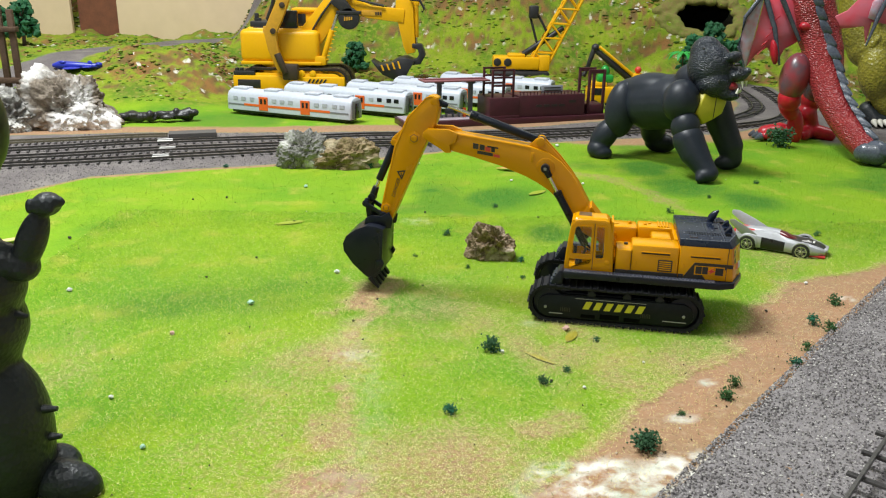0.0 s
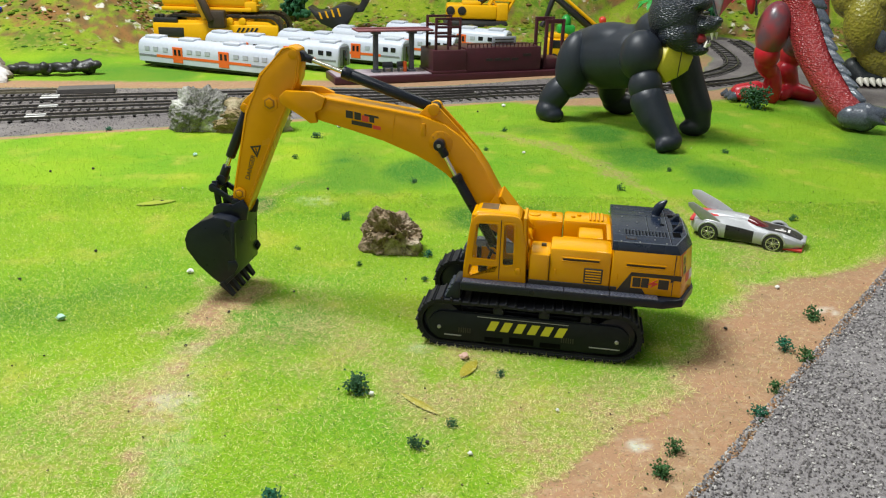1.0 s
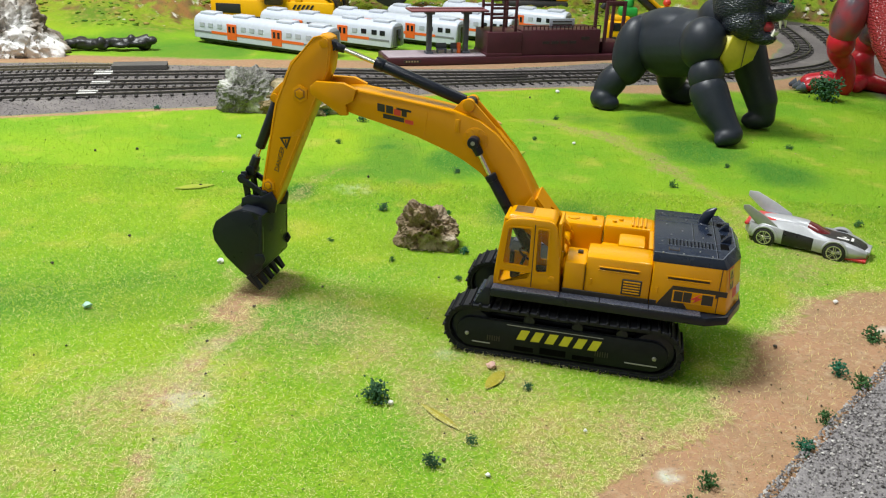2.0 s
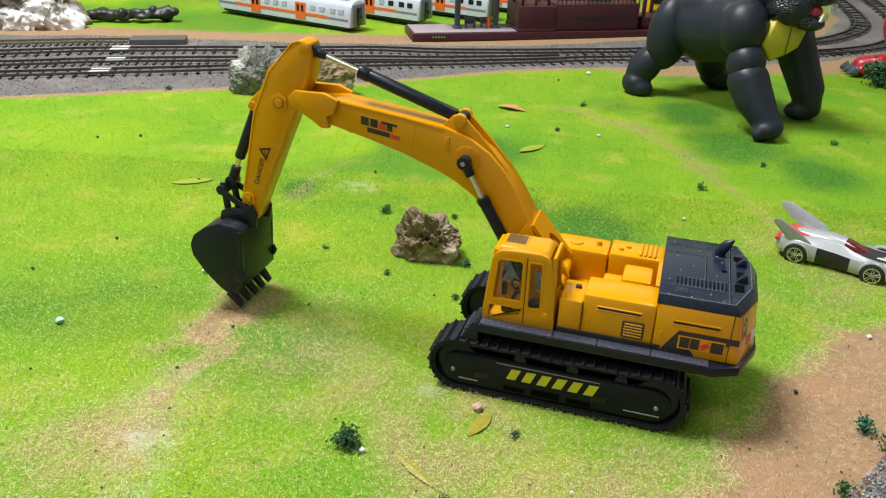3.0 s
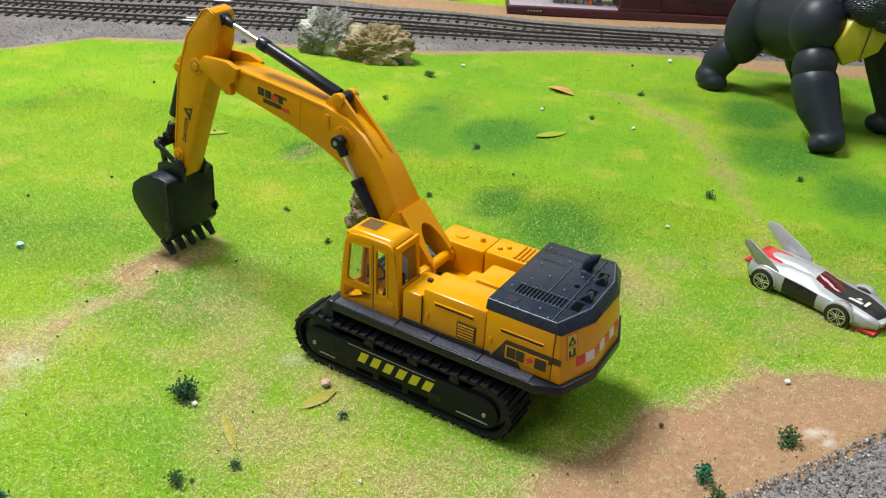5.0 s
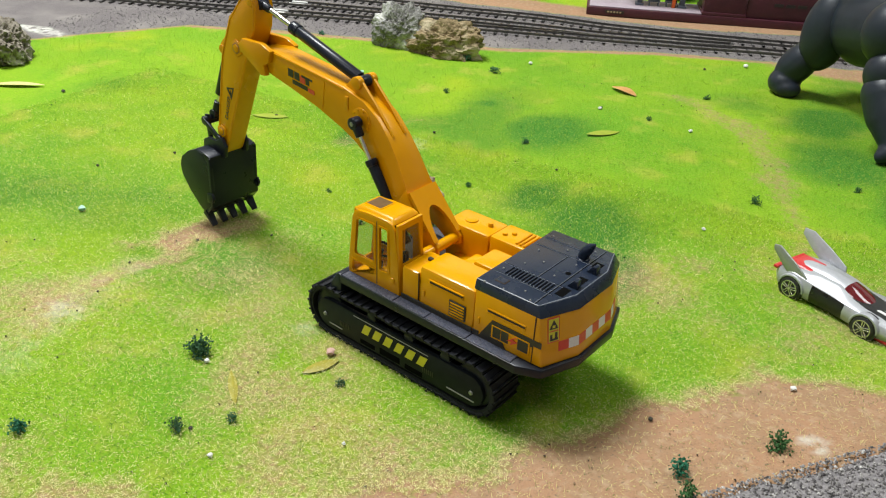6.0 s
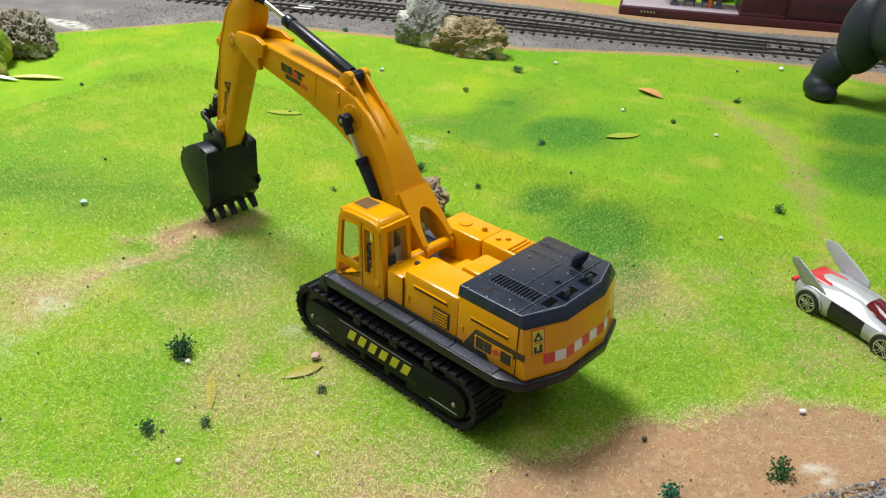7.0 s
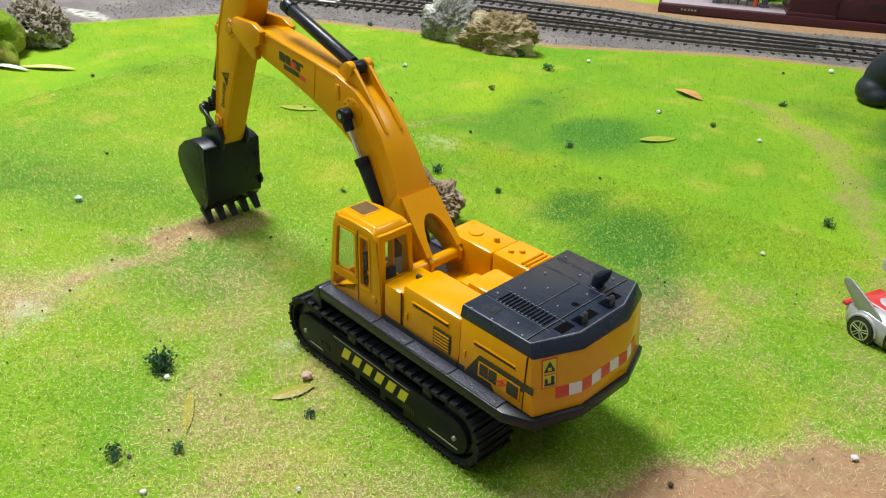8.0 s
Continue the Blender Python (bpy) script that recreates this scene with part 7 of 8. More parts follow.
def station():
    root = thing("station_platform", pose(-0.060, 1.166, 0.0, 0, 0, 19.7), "maroon model station platform with canopy and low building", "station")
    base = mm("base", box(0, 338, 0, 56, 0, 9.0, 0.6), MAROON, root)
    mm("paving", box(3, 134, 3, 53, 8.9, 10.2, 0.3), LAVENDER, base)
    mm("nameplate", box(22, 44, -0.6, 0.2, 3.2, 6.6), INK, base)
    for i in range(5):
        mm("nameplate_bar", box(24.5 + i * 3.6, 26.5 + i * 3.6, -0.8, -0.4, 4.0, 5.8), GOLD_PALE, base)
    canopy = mm("canopy", join(box(34, 138, 12, 46, 64, 66.5, 0.6), box(36, 136, 26, 32, 66, 68, 0.6)), ROOF_PINK, root, "flat dull red canopy roof")
    for x in (62, 112):
        mm("post", join(box(x - 3, x + 3, 24, 32, 9, 64, 0.8), box(x - 6, x + 6, 22, 34, 60, 64, 0.8), box(x - 5, x + 5, 22, 34, 9, 13, 0.6)), POST_GREY, canopy)
    for x in (72, 92):
        mm("bench", join(box(x, x + 14, 24, 30, 15, 16.5, 0.3), box(x, x + 14, 29, 30.5, 16, 23, 0.3), box(x + 1, x + 2.4, 24, 30, 10, 15), box(x + 11.5, x + 13, 24, 30, 10, 15)), POST_GREY, base)
    mm("fare_machine", box(100, 104, 22, 28, 10, 24, 0.6), ORANGE, base)
    hall = mm("hall", box(134, 182, 2, 54, 9, 40, 1.0), MAROON, root, "maroon station hall")
    mm("ledge", box(133, 183, 1.0, 55, 9, 13, 0.5), MAROON, hall)
    low = mm("low_building", box(182, 296, 4, 54, 9, 42, 0.8), MAROON, root, "long low maroon building with roof railing")
    for i in range(4):
        mm("slit_window", box(212 + i * 13, 222 + i * 13, 3.6, 4.2, 24, 27.5), INK, low)
    mm("slit_window", box(268, 280, 3.6, 4.2, 29, 33), INK, low)
    for i in range(20):
        x = 185 + i * 5.8
        mm("railing_post", box(x - 0.5, x + 0.5, 5, 6.2, 42, 47), MAROON, low)
    mm("railing_bar", box(184, 296, 5, 6.2, 46.4, 47.4), MAROON, low)
    sign = mm("roof_sign", box(222, 258, 8, 10, 44, 56, 0.5), SIGN_GREY, low, "pale grey roof sign")
    for z in (47.5, 51.5):
        mm("sign_bar", box(226, 254, 7.6, 8.2, z, z + 1.6), INK, sign)
    tower = mm("tower", box(156, 158.5, 6.8, 9.2, 39, 80), MAROON, root, "open maroon frame tower on the hall")
    for x in (140, 174):
        for y in (8, 44):
            mm("tower_post", box(x - 1.6, x + 1.6, y - 1.6, y + 1.6, 39, 82, 0.3), MAROON, tower)
    for y in (8, 44):
        for z in (56, 68, 79):
            mm("tower_bar", box(141.6, 172.4, y - 1.4, y + 1.4, z, z + 3, 0.3), MAROON, tower)
    gate = join(*[box(x - 2, x + 2, y - 2, y + 2, 9, 78, 0.3) for x in (306, 332) for y in (12, 44)], *[box(304, 334, y - 1.6, y + 1.6, 72, 78, 0.3) for y in (12, 44)], box(304, 334, 10, 46, 9, 24, 0.5))
    mm("gate", gate, MAROON, root, "open maroon frame gate")
    return root


GOLD_PALE = mat("pale_gold_print", (0.45, 0.36, 0.2), rough=0.5)
SIGN_GREY = mat("sign_grey", (0.30, 0.32, 0.38), rough=0.5)
station()


def big_yellow_excavator():
    """Millimetres, x to the right as seen from the lawn, y away."""
    at = (-0.266, 1.47)
    root = thing("yellow_excavator", pose(at[0], at[1], on_ground(*at) - 0.003, 0, 0, 0), "large bright yellow toy excavator behind the trains", "toy excavator")
    for y0 in (0, 62):
        tr = mm("track", plate(stadium((62, 26), (-84, 26), 24), [stadium((62, 26), (-84, 26), 20)[::-1]], "y", y0, y0 + 26, 0.6), TOY_BLACK, root)
        mm("track_frame", join(plate(stadium((58, 24), (-80, 24), 17), [], "y", y0 - 2, y0 + 24, 1.0), box(-10, 80, y0 - 6, y0 + 10, 10, 36, 2.5)), TOY_YELLOW, tr)
        for i in range(5):
            x = 12 + i * 7
            mm("hazard_stripe", plate([(x, 25), (x + 3.5, 25), (x + 8, 32), (x + 4.5, 32)], [], "y", y0 - 6.8, y0 - 5.8), TOY_BLACK, tr)
        for x in (2, 22):
            mm("roller", rod((x, y0 - 5, 41), (x, y0 + 8, 41), 6, None, 20, 1), TOY_YELLOW, tr)
        n = 50
        shoe = mm("shoe", box(-4.0, 4.0, y0 - 0.6, y0 + 26.6, -1, 1.6, 0.3, 1), TRACK_BROWN, tr)
        for i, (x, z, a) in enumerate(track_path((62, 26), (-84, 26), 24.2, n)):
            m = pose(x / 1000, 0, z / 1000) @ Matrix.Rotation(-a, 4, "Y")
            if i == 0:
                shoe.matrix_basis = m
            else:
                same_piece(shoe, "shoe", m)
    under = mm("undercarriage", join(box(-122, -14, -8, 96, 8, 37, 3), box(-70, 40, 4, 84, 34, 46, 3), rod((-34, 44, 40), (-34, 44, 60), 44, None, 32, 1)), TOY_YELLOW, root)
    mm("front_slot", box(-113, -72, -9.2, -7, 15, 30, 1), TOY_BLACK, under)
    mm("step", join(box(-121, -82, -6, 40, 36.5, 45, 2), box(-118, -112, -4, 4, 44, 50, 1), box(-110, -104, -4, 4, 44, 50, 1)), TOY_BLACK, under)
    mm("foot_rail", box(-122, -14, -9, -7.6, 6, 11, 0.5), TOY_BLACK, under)
    body = mm("body", join(box(-108, 34, 0, 88, 60, 117, 9, 3), box(-96, 4, 6, 82, 104, 121, 6, 3)), TOY_YELLOW, root, "rounded bright yellow machine house")
    mm("skirt", box(-107, 38, -2.4, 90, 56, 62, 1.6), TOY_YELLOW, body)
    mm("vent", box(-107.8, -105, 14, 40, 88, 98, 1), TOY_BLACK, body)
    mm("deck", join(box(-90, -52, 10, 70, 113, 131, 3), box(-84, -60, 8, 12, 116, 121, 0.5)), TOY_BLACK, body)
    mm("exhaust", join(rod((-80, 24, 130), (-80, 24, 144), 4, None, 14, 0.6), box(-84, -72, 20, 28, 131, 136, 1)), TOY_BLACK, body)
    mm("side_window", box(-40, -4, 8, 20, 112, 150, 3), DARK_GLASS, body)
    cab = mm("cab", join(box(-16, 22, 50, 84, 112, 152, 4, 3), box(-22, 26, 46, 88, 145, 153, 3)), TOY_YELLOW, root)
    mm("cab_window", box(-12, 4, 48.6, 52, 120, 143, 1.5), DARK_GLASS, cab)

    def beam(pts, hw, y0, y1):
        """A flat-sided beam through points in x and z."""
        v = [Vector((x, 0, z)) for x, z in pts]
        up, dn = [], []
        for i, p in enumerate(v):
            d = (v[min(i + 1, len(v) - 1)] - v[max(i - 1, 0)]).normalized()
            nn = Vector((-d.z, 0, d.x)) * (hw[i] if isinstance(hw, (list, tuple)) else hw)
            up.append((p + nn)), dn.append((p - nn))
        return plate([(p.x, p.z) for p in up] + [(p.x, p.z) for p in dn[::-1]], [], "y", y0, y1, 1.5)

    boom = mm("boom", beam([(-4, 78), (32, 124), (62, 164), (84, 186)], [24, 21, 18, 14], 16, 44), TOY_YELLOW, root)
    mm("boom_front", beam([(70, 178), (92, 160), (124, 149), (186, 143)], [16, 14, 11, 12], 20, 40), TOY_YELLOW, boom)
    mm("boom_plate", box(108, 146, 18.6, 20.4, 143, 152, 0.4), ARM_OCHRE, boom)
    for i in range(3):
        mm("print_bar", box(134 + i * 4, 137 + i * 4, 18.0, 18.8, 144.5, 149.5), TOY_BLACK, boom)
    mm("hose", tube([(10, 13, 98), (38, 13, 142), (66, 13, 178), (96, 14, 172), (150, 16, 160)], 2.0, 8), TOY_BLACK, boom)
    mm("ram_cylinder", rod((40, 6, 64), (58, 6, 118), 5.2, None, 16, 0.5), TOY_YELLOW, boom)
    mm("ram_rod", rod((58, 6, 118), (68, 6, 146), 2.6, None, 12), CHROME, boom)
    for i in range(9):
        mm("ladder_rung", box(46 + i * 2.2, 51 + i * 2.2, -1.0, 0.6, 66 + i * 7, 68 + i * 7), TOY_YELLOW, boom)
    mm("ram_foot", box(26, 46, 0, 20, 56, 72, 2), TOY_YELLOW, body)
    mm("hose_drum", join(rod((88, 4, 138), (88, 16, 138), 19, None, 28, 1.5), beam([(62, 172), (78, 160), (90, 146)], [10, 10, 9], 4, 16), box(66, 110, 3, 16, 145, 151, 1)), TOY_BLACK, boom)
    for i in range(4):
        mm("drum_mark", box(80 + i * 4, 82.4 + i * 4, 3.0, 4.2, 134 + i * 0.6, 141), ARM_OCHRE, boom)
    mm("arm", beam([(184, 190), (186, 160), (188, 138), (195, 92), (198, 78)], [12, 16, 15, 11, 8], 22, 42), TOY_YELLOW, root)
    mm("bucket_cylinder", join(rod((206, 32, 168), (207, 32, 106), 4.8, None, 16, 0.6), box(200, 212, 27, 37, 160, 172, 2)), TOY_YELLOW, root)
    mm("bucket_rod", rod((207, 32, 108), (208, 32, 92), 2.2, None, 12), CHROME, root)
    mm("hose_loop", tube([(196, 18, 172), (214, 18, 170), (222, 18, 156), (218, 18, 150)], 2.2, 8), TOY_BLACK, root)
    mm("link", beam([(200, 92), (214, 90), (219, 76), (212, 64), (200, 62)], [4, 6, 6, 6, 5], 20, 44), TOY_BLACK, root)
    bucket = plate([(126, 66), (140, 58), (160, 60), (176, 70), (190, 72), (206, 66), (196, 50), (190, 38), (168, 32), (148, 40), (138, 50)], [], "y", 6, 60, 2)
    bucket = mm("bucket", bucket, TOY_BLACK, root)
    for i in range(4):
        x = 148 + i * 10
        mm("tooth_stripe", plate([(x, 48 + i * 1.5), (x + 3, 48 + i * 1.5), (x - 1, 58 + i * 2.4), (x - 4, 58 + i * 2.4)], [], "y", 4.8, 6.4), TOY_YELLOW, bucket)
    # side arm with a dark ram before the house
    mm("side_arm", beam([(-14, 196), (-22, 169), (-36, 138), (-48, 114), (-44, 86), (-30, 46)], [11, 10, 11, 11, 9, 7], -22, -8), ARM_OCHRE, root)
    for x, z in ((-24, 160), (-42, 116)):
        mm("arm_pin", rod((x, -24, z), (x, -20, z), 5, None, 16, 0.6), TRACK_BROWN, root)
    mm("arm_lug", box(-60, -46, -21, -9, 112, 124, 2), ARM_OCHRE, root)
    mm("side_hose", tube([(-36, -14, 190), (-42, -14, 160), (-52, -14, 136), (-50, -15, 124)], 3.6, 8), TOY_BLACK, root)
    mm("side_ram", join(rod((-36, -26, 78), (-22, -26, 44), 6, None, 16, 1), box(-28, 0, -28, -12, 32, 60, 3)), TRACK_BROWN, root)


TRACK_BROWN = mat("brown_black_plastic", (0.055, 0.032, 0.018), (0.03, 0.02, 0.014), rough=0.5, scale=80)
ARM_OCHRE = mat("ochre_side_arm", (0.62, 0.32, 0.02), (0.5, 0.25, 0.02), rough=0.4, scale=30)
big_yellow_excavator()


def crane():
    at = (0.135, 1.585)
    root = thing("toy_crane", pose(at[0], at[1], on_ground(*at), 0, 0, 0), "yellow toy crawler crane with lattice boom", "toy crane")
    mm("crawler", join(box(-52, 62, 0, 16, 0, 14, 5, 2), box(-52, 62, 44, 60, 0, 14, 5, 2), box(-40, 50, 10, 50, 8, 18, 2)), TOY_BLACK, root)
    house = mm("house", join(box(-48, 42, 4, 58, 16, 40, 4, 2), box(-20, 14, 8, 40, 38, 46, 3)), TOY_YELLOW, root)
    for x in (-40, -20):
        mm("port", rod((x, 2.6, 30), (x, 5, 30), 7.5, None, 20, 0.5), TOY_BLACK, house)
    mm("cab", box(40, 62, 6, 34, 14, 44, 3), TOY_YELLOW, root)
    base, top = Vector((42, 26, 28)), Vector((182, 26, 300))
    d = (top - base).normalized()
    side = Vector((-d.z, 0, d.x))
    lattice = mm("boom", join(*[rod(base + side * a + Vector((0, b, 0)), top + side * a * 0.6 + Vector((0, b * 0.6, 0)), 2.6, None, 8) for a in (-17, 17) for b in (-12, 12)]), TOY_YELLOW, root, "yellow lattice boom")
    n = 20
    for i in range(n):
        p, q = base + (top - base) * (i / n), base + (top - base) * ((i + 1) / n)
        for b in (-12, 12):
            s1, s2 = (17, -17) if i % 2 else (-17, 17)
            mm("brace", rod(p + side * s1 + Vector((0, b, 0)), q + side * s2 + Vector((0, b, 0)), 1.7, None, 6), TOY_YELLOW, lattice)
        mm("brace", rod(p + side * 17 + Vector((0, -12, 0)), q + side * 17 + Vector((0, 12, 0)), 1.1, None, 6), TOY_YELLOW, lattice)
    mm("ram", rod((10, 20, 44), (86, 20, 96), 6, 5, 14, 1), TOY_BLACK, root)
    mm("mast", join(rod((38, 18, 60), (20, 18, 118), 2.4, None, 10), rod((60, 18, 78), (34, 18, 122), 2.4, None, 10), box(18, 36, 10, 26, 112, 136, 3)), TOY_BLACK, root)


crane()


def crane_truck():
    at = (0.262, 1.385)
    root = thing("crane_truck", pose(at[0], at[1], on_ground(*at), 0, 0, 0), "small yellow toy truck with a black folding crane", "toy truck")
    body = mm("body", join(box(-22, 34, 0, 34, 10, 38, 5, 2), box(-18, 12, 4, 30, 36, 46, 4)), TOY_YELLOW, root)
    mm("window", box(-16, 6, -0.8, 3, 24, 36, 1), DARK_GLASS, body)
    for x in (-10, 22):
        for y in (-1, 29):
            mm("wheel", rod((x, y, 8), (x, y + 6, 8), 8, None, 20, 1), TOY_BLACK, root)
    mm("jib", rod((52, 14, 50), (-14, 14, 100), 6.0, 4.5, 12, 1), TOY_BLACK, root)
    mm("jib_edge", rod((54, 10, 58), (-6, 10, 104), 3.0, 2.4, 10, 0.5), TOY_YELLOW, root)
    mm("jib_tip", join(rod((-14, 14, 100), (-24, 14, 66), 4.5, 3.5, 12, 1), rod((-24, 14, 66), (-30, 14, 54), 3.0, 5.0, 10, 1), ball((-12, 14, 102), 7)), TOY_BLACK, root)
    mm("tank", join(box(-6, 22, 6, 26, 44, 58, 4), ball((8, 16, 62), (8, 8, 12))), TOY_GREEN, root)
    mm("beacon", ball((64, 16, 66), 6), RED_INK, root)
    mm("loader", box(52, 76, 6, 30, 30, 60, 4), TOY_YELLOW, root)


crane_truck()

# boards standing behind the hill
for x0, x1, y, zt, material, label in ((-1.60, -0.868, 1.90, 0.75, CREAM, "tall plain cream board standing behind the hill"), (-0.868, -0.765, 1.93, 0.75, RUST, "rust brown board between cream boards"), (-0.765, -0.30, 1.90, 0.75, CREAM, "tall plain cream board standing behind the hill")):
    b = part("back_board", box(x0 + 0.002, x1 - 0.002, y, y + 0.012, -0.02, zt, 0.002), material)
    tagged(b, label, "board", "boards at the back")

# cave mouth
cave = bmesh.new()
rings = []
for d, k in ((0.0, 1.25), (0.06, 1.1), (0.16, 0.8)):
    rings.append([(CAVE[0] + CAVE[2] * k * math.cos(a) * (1 + 0.12 * math.sin(3 * a)), 1.72 + d * 1.6, CAVE[1] + CAVE[3] * k * math.sin(a) * (1 + 0.15 * math.sin(2 * a + 1))) for a in np.linspace(0, 2 * math.pi, 25)[:-1]])
cm = loft([r for r in rings[1:]], False)
cm.faces.new([v for v in cm.verts][-24:])
# near-black lining paints the darkness inside the cave
CAVE_DARK = mat("cave_shade", (0.012, 0.011, 0.010), (0.02, 0.018, 0.015), rough=0.95, scale=60)
tagged(part("cave", cm, CAVE_DARK), "cave opening in the hillside, lined near-black for its inner shade", "cave", kind="structure")
cave.free()
rng = random.Random(5)
rim = []
for i in range(120):
    a = 2 * math.pi * i / 60
    k = rng.uniform(1.0, 1.20) if i < 60 else rng.uniform(1.15, 1.6)
    x, z = CAVE[0] + CAVE[2] * k * math.cos(a), CAVE[1] + CAVE[3] * k * math.sin(a)
    y = np.interp(z, [on_ground(x, v) for v in np.arange(1.6, 2.2, 0.02)], np.arange(1.6, 2.2, 0.02))
    e = rng.uniform(0.4, 1.1)
    rim.append(ball((x, y + 0.006, z), (0.013 * e, 0.012 * e, 0.009 * e), 2))
RIM_EARTH = mat("cave_rim_earth", (0.14, 0.19, 0.02), (0.20, 0.15, 0.05), rough=0.95, scale=28, bump=1.0, depth=0.004)
tagged(part("cave_rim", melted(rim, 0.003, 1), RIM_EARTH, smooth=60), "mossy earthen rim round the cave mouth", "cave rim", kind="structure")


# ---- trestle, blue and black toys at the far bank ----
WOOD = mat("weathered_wood", (0.11, 0.062, 0.035), (0.06, 0.035, 0.02), rough=0.8, scale=80, bump=0.5)


def trestle():
    root = thing("wooden_trestle", pose(-0.640, 1.13, 0.0, 0, 0, 10), "weathered brown wooden trestle beside the boulders", "trestle")
    for i in range(6):
        mm("post", box(-40 + i * 15, -32 + i * 15, -3, 5, 40, 166 - (i % 3) * 3, 0.8), WOOD, root)
    mm("beam", box(-44, 46, -5, 7, 60, 68, 1), WOOD, root)
    mm("beam", box(-44, 46, -6, 8, 130, 137, 1), WOOD, root)
    mm("sill", box(-44, 70, -10, 20, 30, 48, 3), TOY_BLACK, root)


trestle()


def lying_toy(name, points, radii, material, label, category, extra=None):
    p0 = points[0]
    bms = [tube([Vector(p) - Vector(p0) for p in points], radii, 12)]
    for p, r in extra or ():
        bms.append(ball(Vector(p) - Vector(p0), r))
    ob = part(name, melted(bms, 0.0012, 1) if len(bms) > 9 else join(*bms), material, smooth=50)
    ob.matrix_basis = pose(*p0)
    tagged(ob, label, category)


zb = on_ground(-0.65, 1.42)
lying_toy("blue_jet", [(-0.690, 1.418, zb + 0.008), (-0.678, 1.420, zb + 0.009), (-0.650, 1.424, zb + 0.008), (-0.628, 1.428, zb + 0.007), (-0.610, 1.432, zb + 0.007)], [0.003, 0.0075, 0.0065, 0.0050, 0.0040], TOY_BLUE, "blue plastic toy jet lying on the bank", "toy jet", [((-0.655, 1.412, zb + 0.005), (0.014, 0.020, 0.0018)), ((-0.628, 1.426, zb + 0.011), (0.005, 0.0016, 0.006)), ((-0.614, 1.43, zb + 0.010), (0.006, 0.006, 0.004)), ((-0.672, 1.417, zb + 0.014), (0.007, 0.004, 0.003)), ((-0.632, 1.420, zb + 0.006), (0.008, 0.010, 0.0015))])
zb = on_ground(-0.43, 1.19)
rng = random.Random(9)
lumps = [((-0.482 + 0.100 * k / 17 + rng.uniform(-0.004, 0.004), 1.170 + 0.034 * k / 17 + rng.uniform(-0.006, 0.006), zb + rng.uniform(0.005, 0.016)), (rng.uniform(0.005, 0.012), rng.uniform(0.005, 0.009), rng.uniform(0.004, 0.008))) for k in range(18)]
lying_toy("black_toy", [(-0.478, 1.170, zb + 0.008), (-0.455, 1.178, zb + 0.009), (-0.425, 1.190, zb + 0.010), (-0.398, 1.200, zb + 0.010), (-0.384, 1.206, zb + 0.013)], [0.005, 0.007, 0.006, 0.007, 0.0085], TOY_BLACK, "knobbly black toy lying tipped over beside the ballast", "toy", lumps)

# ---- plants, leaves, chips ----
HILL_TUFT = speckle_mat("hill_moss", [(0, (0.04, 0.09, 0.010)), (0.25, (0.10, 0.17, 0.016)), (0.45, (0.22, 0.24, 0.03)), (0.6, (0.16, 0.10, 0.035)), (0.8, (0.26, 0.15, 0.06)), (0.92, (0.45, 0.36, 0.22)), (0.95, (0.70, 0.68, 0.62)), (1, (0.78, 0.76, 0.72))])
HILL_GREEN = speckle_mat("hill_green_moss", [(0, (0.04, 0.11, 0.010)), (0.5, (0.11, 0.22, 0.012)), (0.9, (0.24, 0.29, 0.025)), (1, (0.28, 0.20, 0.06))])


def tufts(name, count, region, size, material, seed, label):
    """Moss clumps: rough little cushions joined into one mesh."""
    rng = np.random.RandomState(seed)
    ico = bmesh.new()
    bmesh.ops.create_icosphere(ico, subdivisions=1, radius=1)
    ico.verts.ensure_lookup_table()
    base = np.array([v.co[:] for v in ico.verts])
    tri = np.array([[v.index for v in f.verts] for f in ico.faces])
    ico.free()
    x, y = region(rng, count)
    k, nv = len(x), len(base)
    s = size * rng.uniform(0.5, 1.6, (k, 1, 1)) * np.array([1.2, 1, 0.42])
    v = base[None] * s * rng.uniform(0.6, 1.4, (k, nv, 1))
    v = v + np.c_[x, y, height(x, y)][:, None]
    f = (tri[None] + nv * np.arange(k)[:, None, None]).reshape(-1, 3)
    me = mesh_from_arrays(name, v.reshape(-1, 3), f, material)
    return tagged(new(name, me), label, "moss", kind="stuff")


def far_bank(rng, count):
    x, y = rng.uniform(-1.2, 1.2, count), rng.uniform(1.28, 2.1, count)
    sand, stone, _ = zones(x, y)
    ok = (stone < 0.3) & (height(x, y) > 0.012) & (rng.rand(count) < ramp01(np_noise(x, y, 10, 3, 51) + 0.35, 0.0, 0.5)) & (((x - CAVE[0]) / 0.075) ** 2 + ((height(x, y) - CAVE[1]) / 0.042) ** 2 > 1)
    return x[ok], y[ok]


def steep_bank(rng, count):
    x, y = far_bank(rng, count * 3)
    s = np.hypot(height(x + 0.004, y) - height(x, y), height(x, y + 0.004) - height(x, y)) / 0.004
    ok = rng.rand(len(x)) < ramp01(s - 0.95 * ramp01(y, 1.62, 1.72) * ramp01(x, -0.5, -0.36) + 0.5 * np_noise(x, y, 12, 3, 53), 0.4, 1.1)
    return x[ok], y[ok]


tufts("hill_moss", 9000, steep_bank, 0.0032, HILL_TUFT, 61, "mixed green, brown and white scatter on the hill")
tufts("green_moss", 12000, far_bank, 0.0030, HILL_GREEN, 62, "green moss cushions on the hill")


def bush_mat(name, a, b):
    return mat(name, a, b, rough=0.75, scale=300, bump=0.2, vary=0.2)


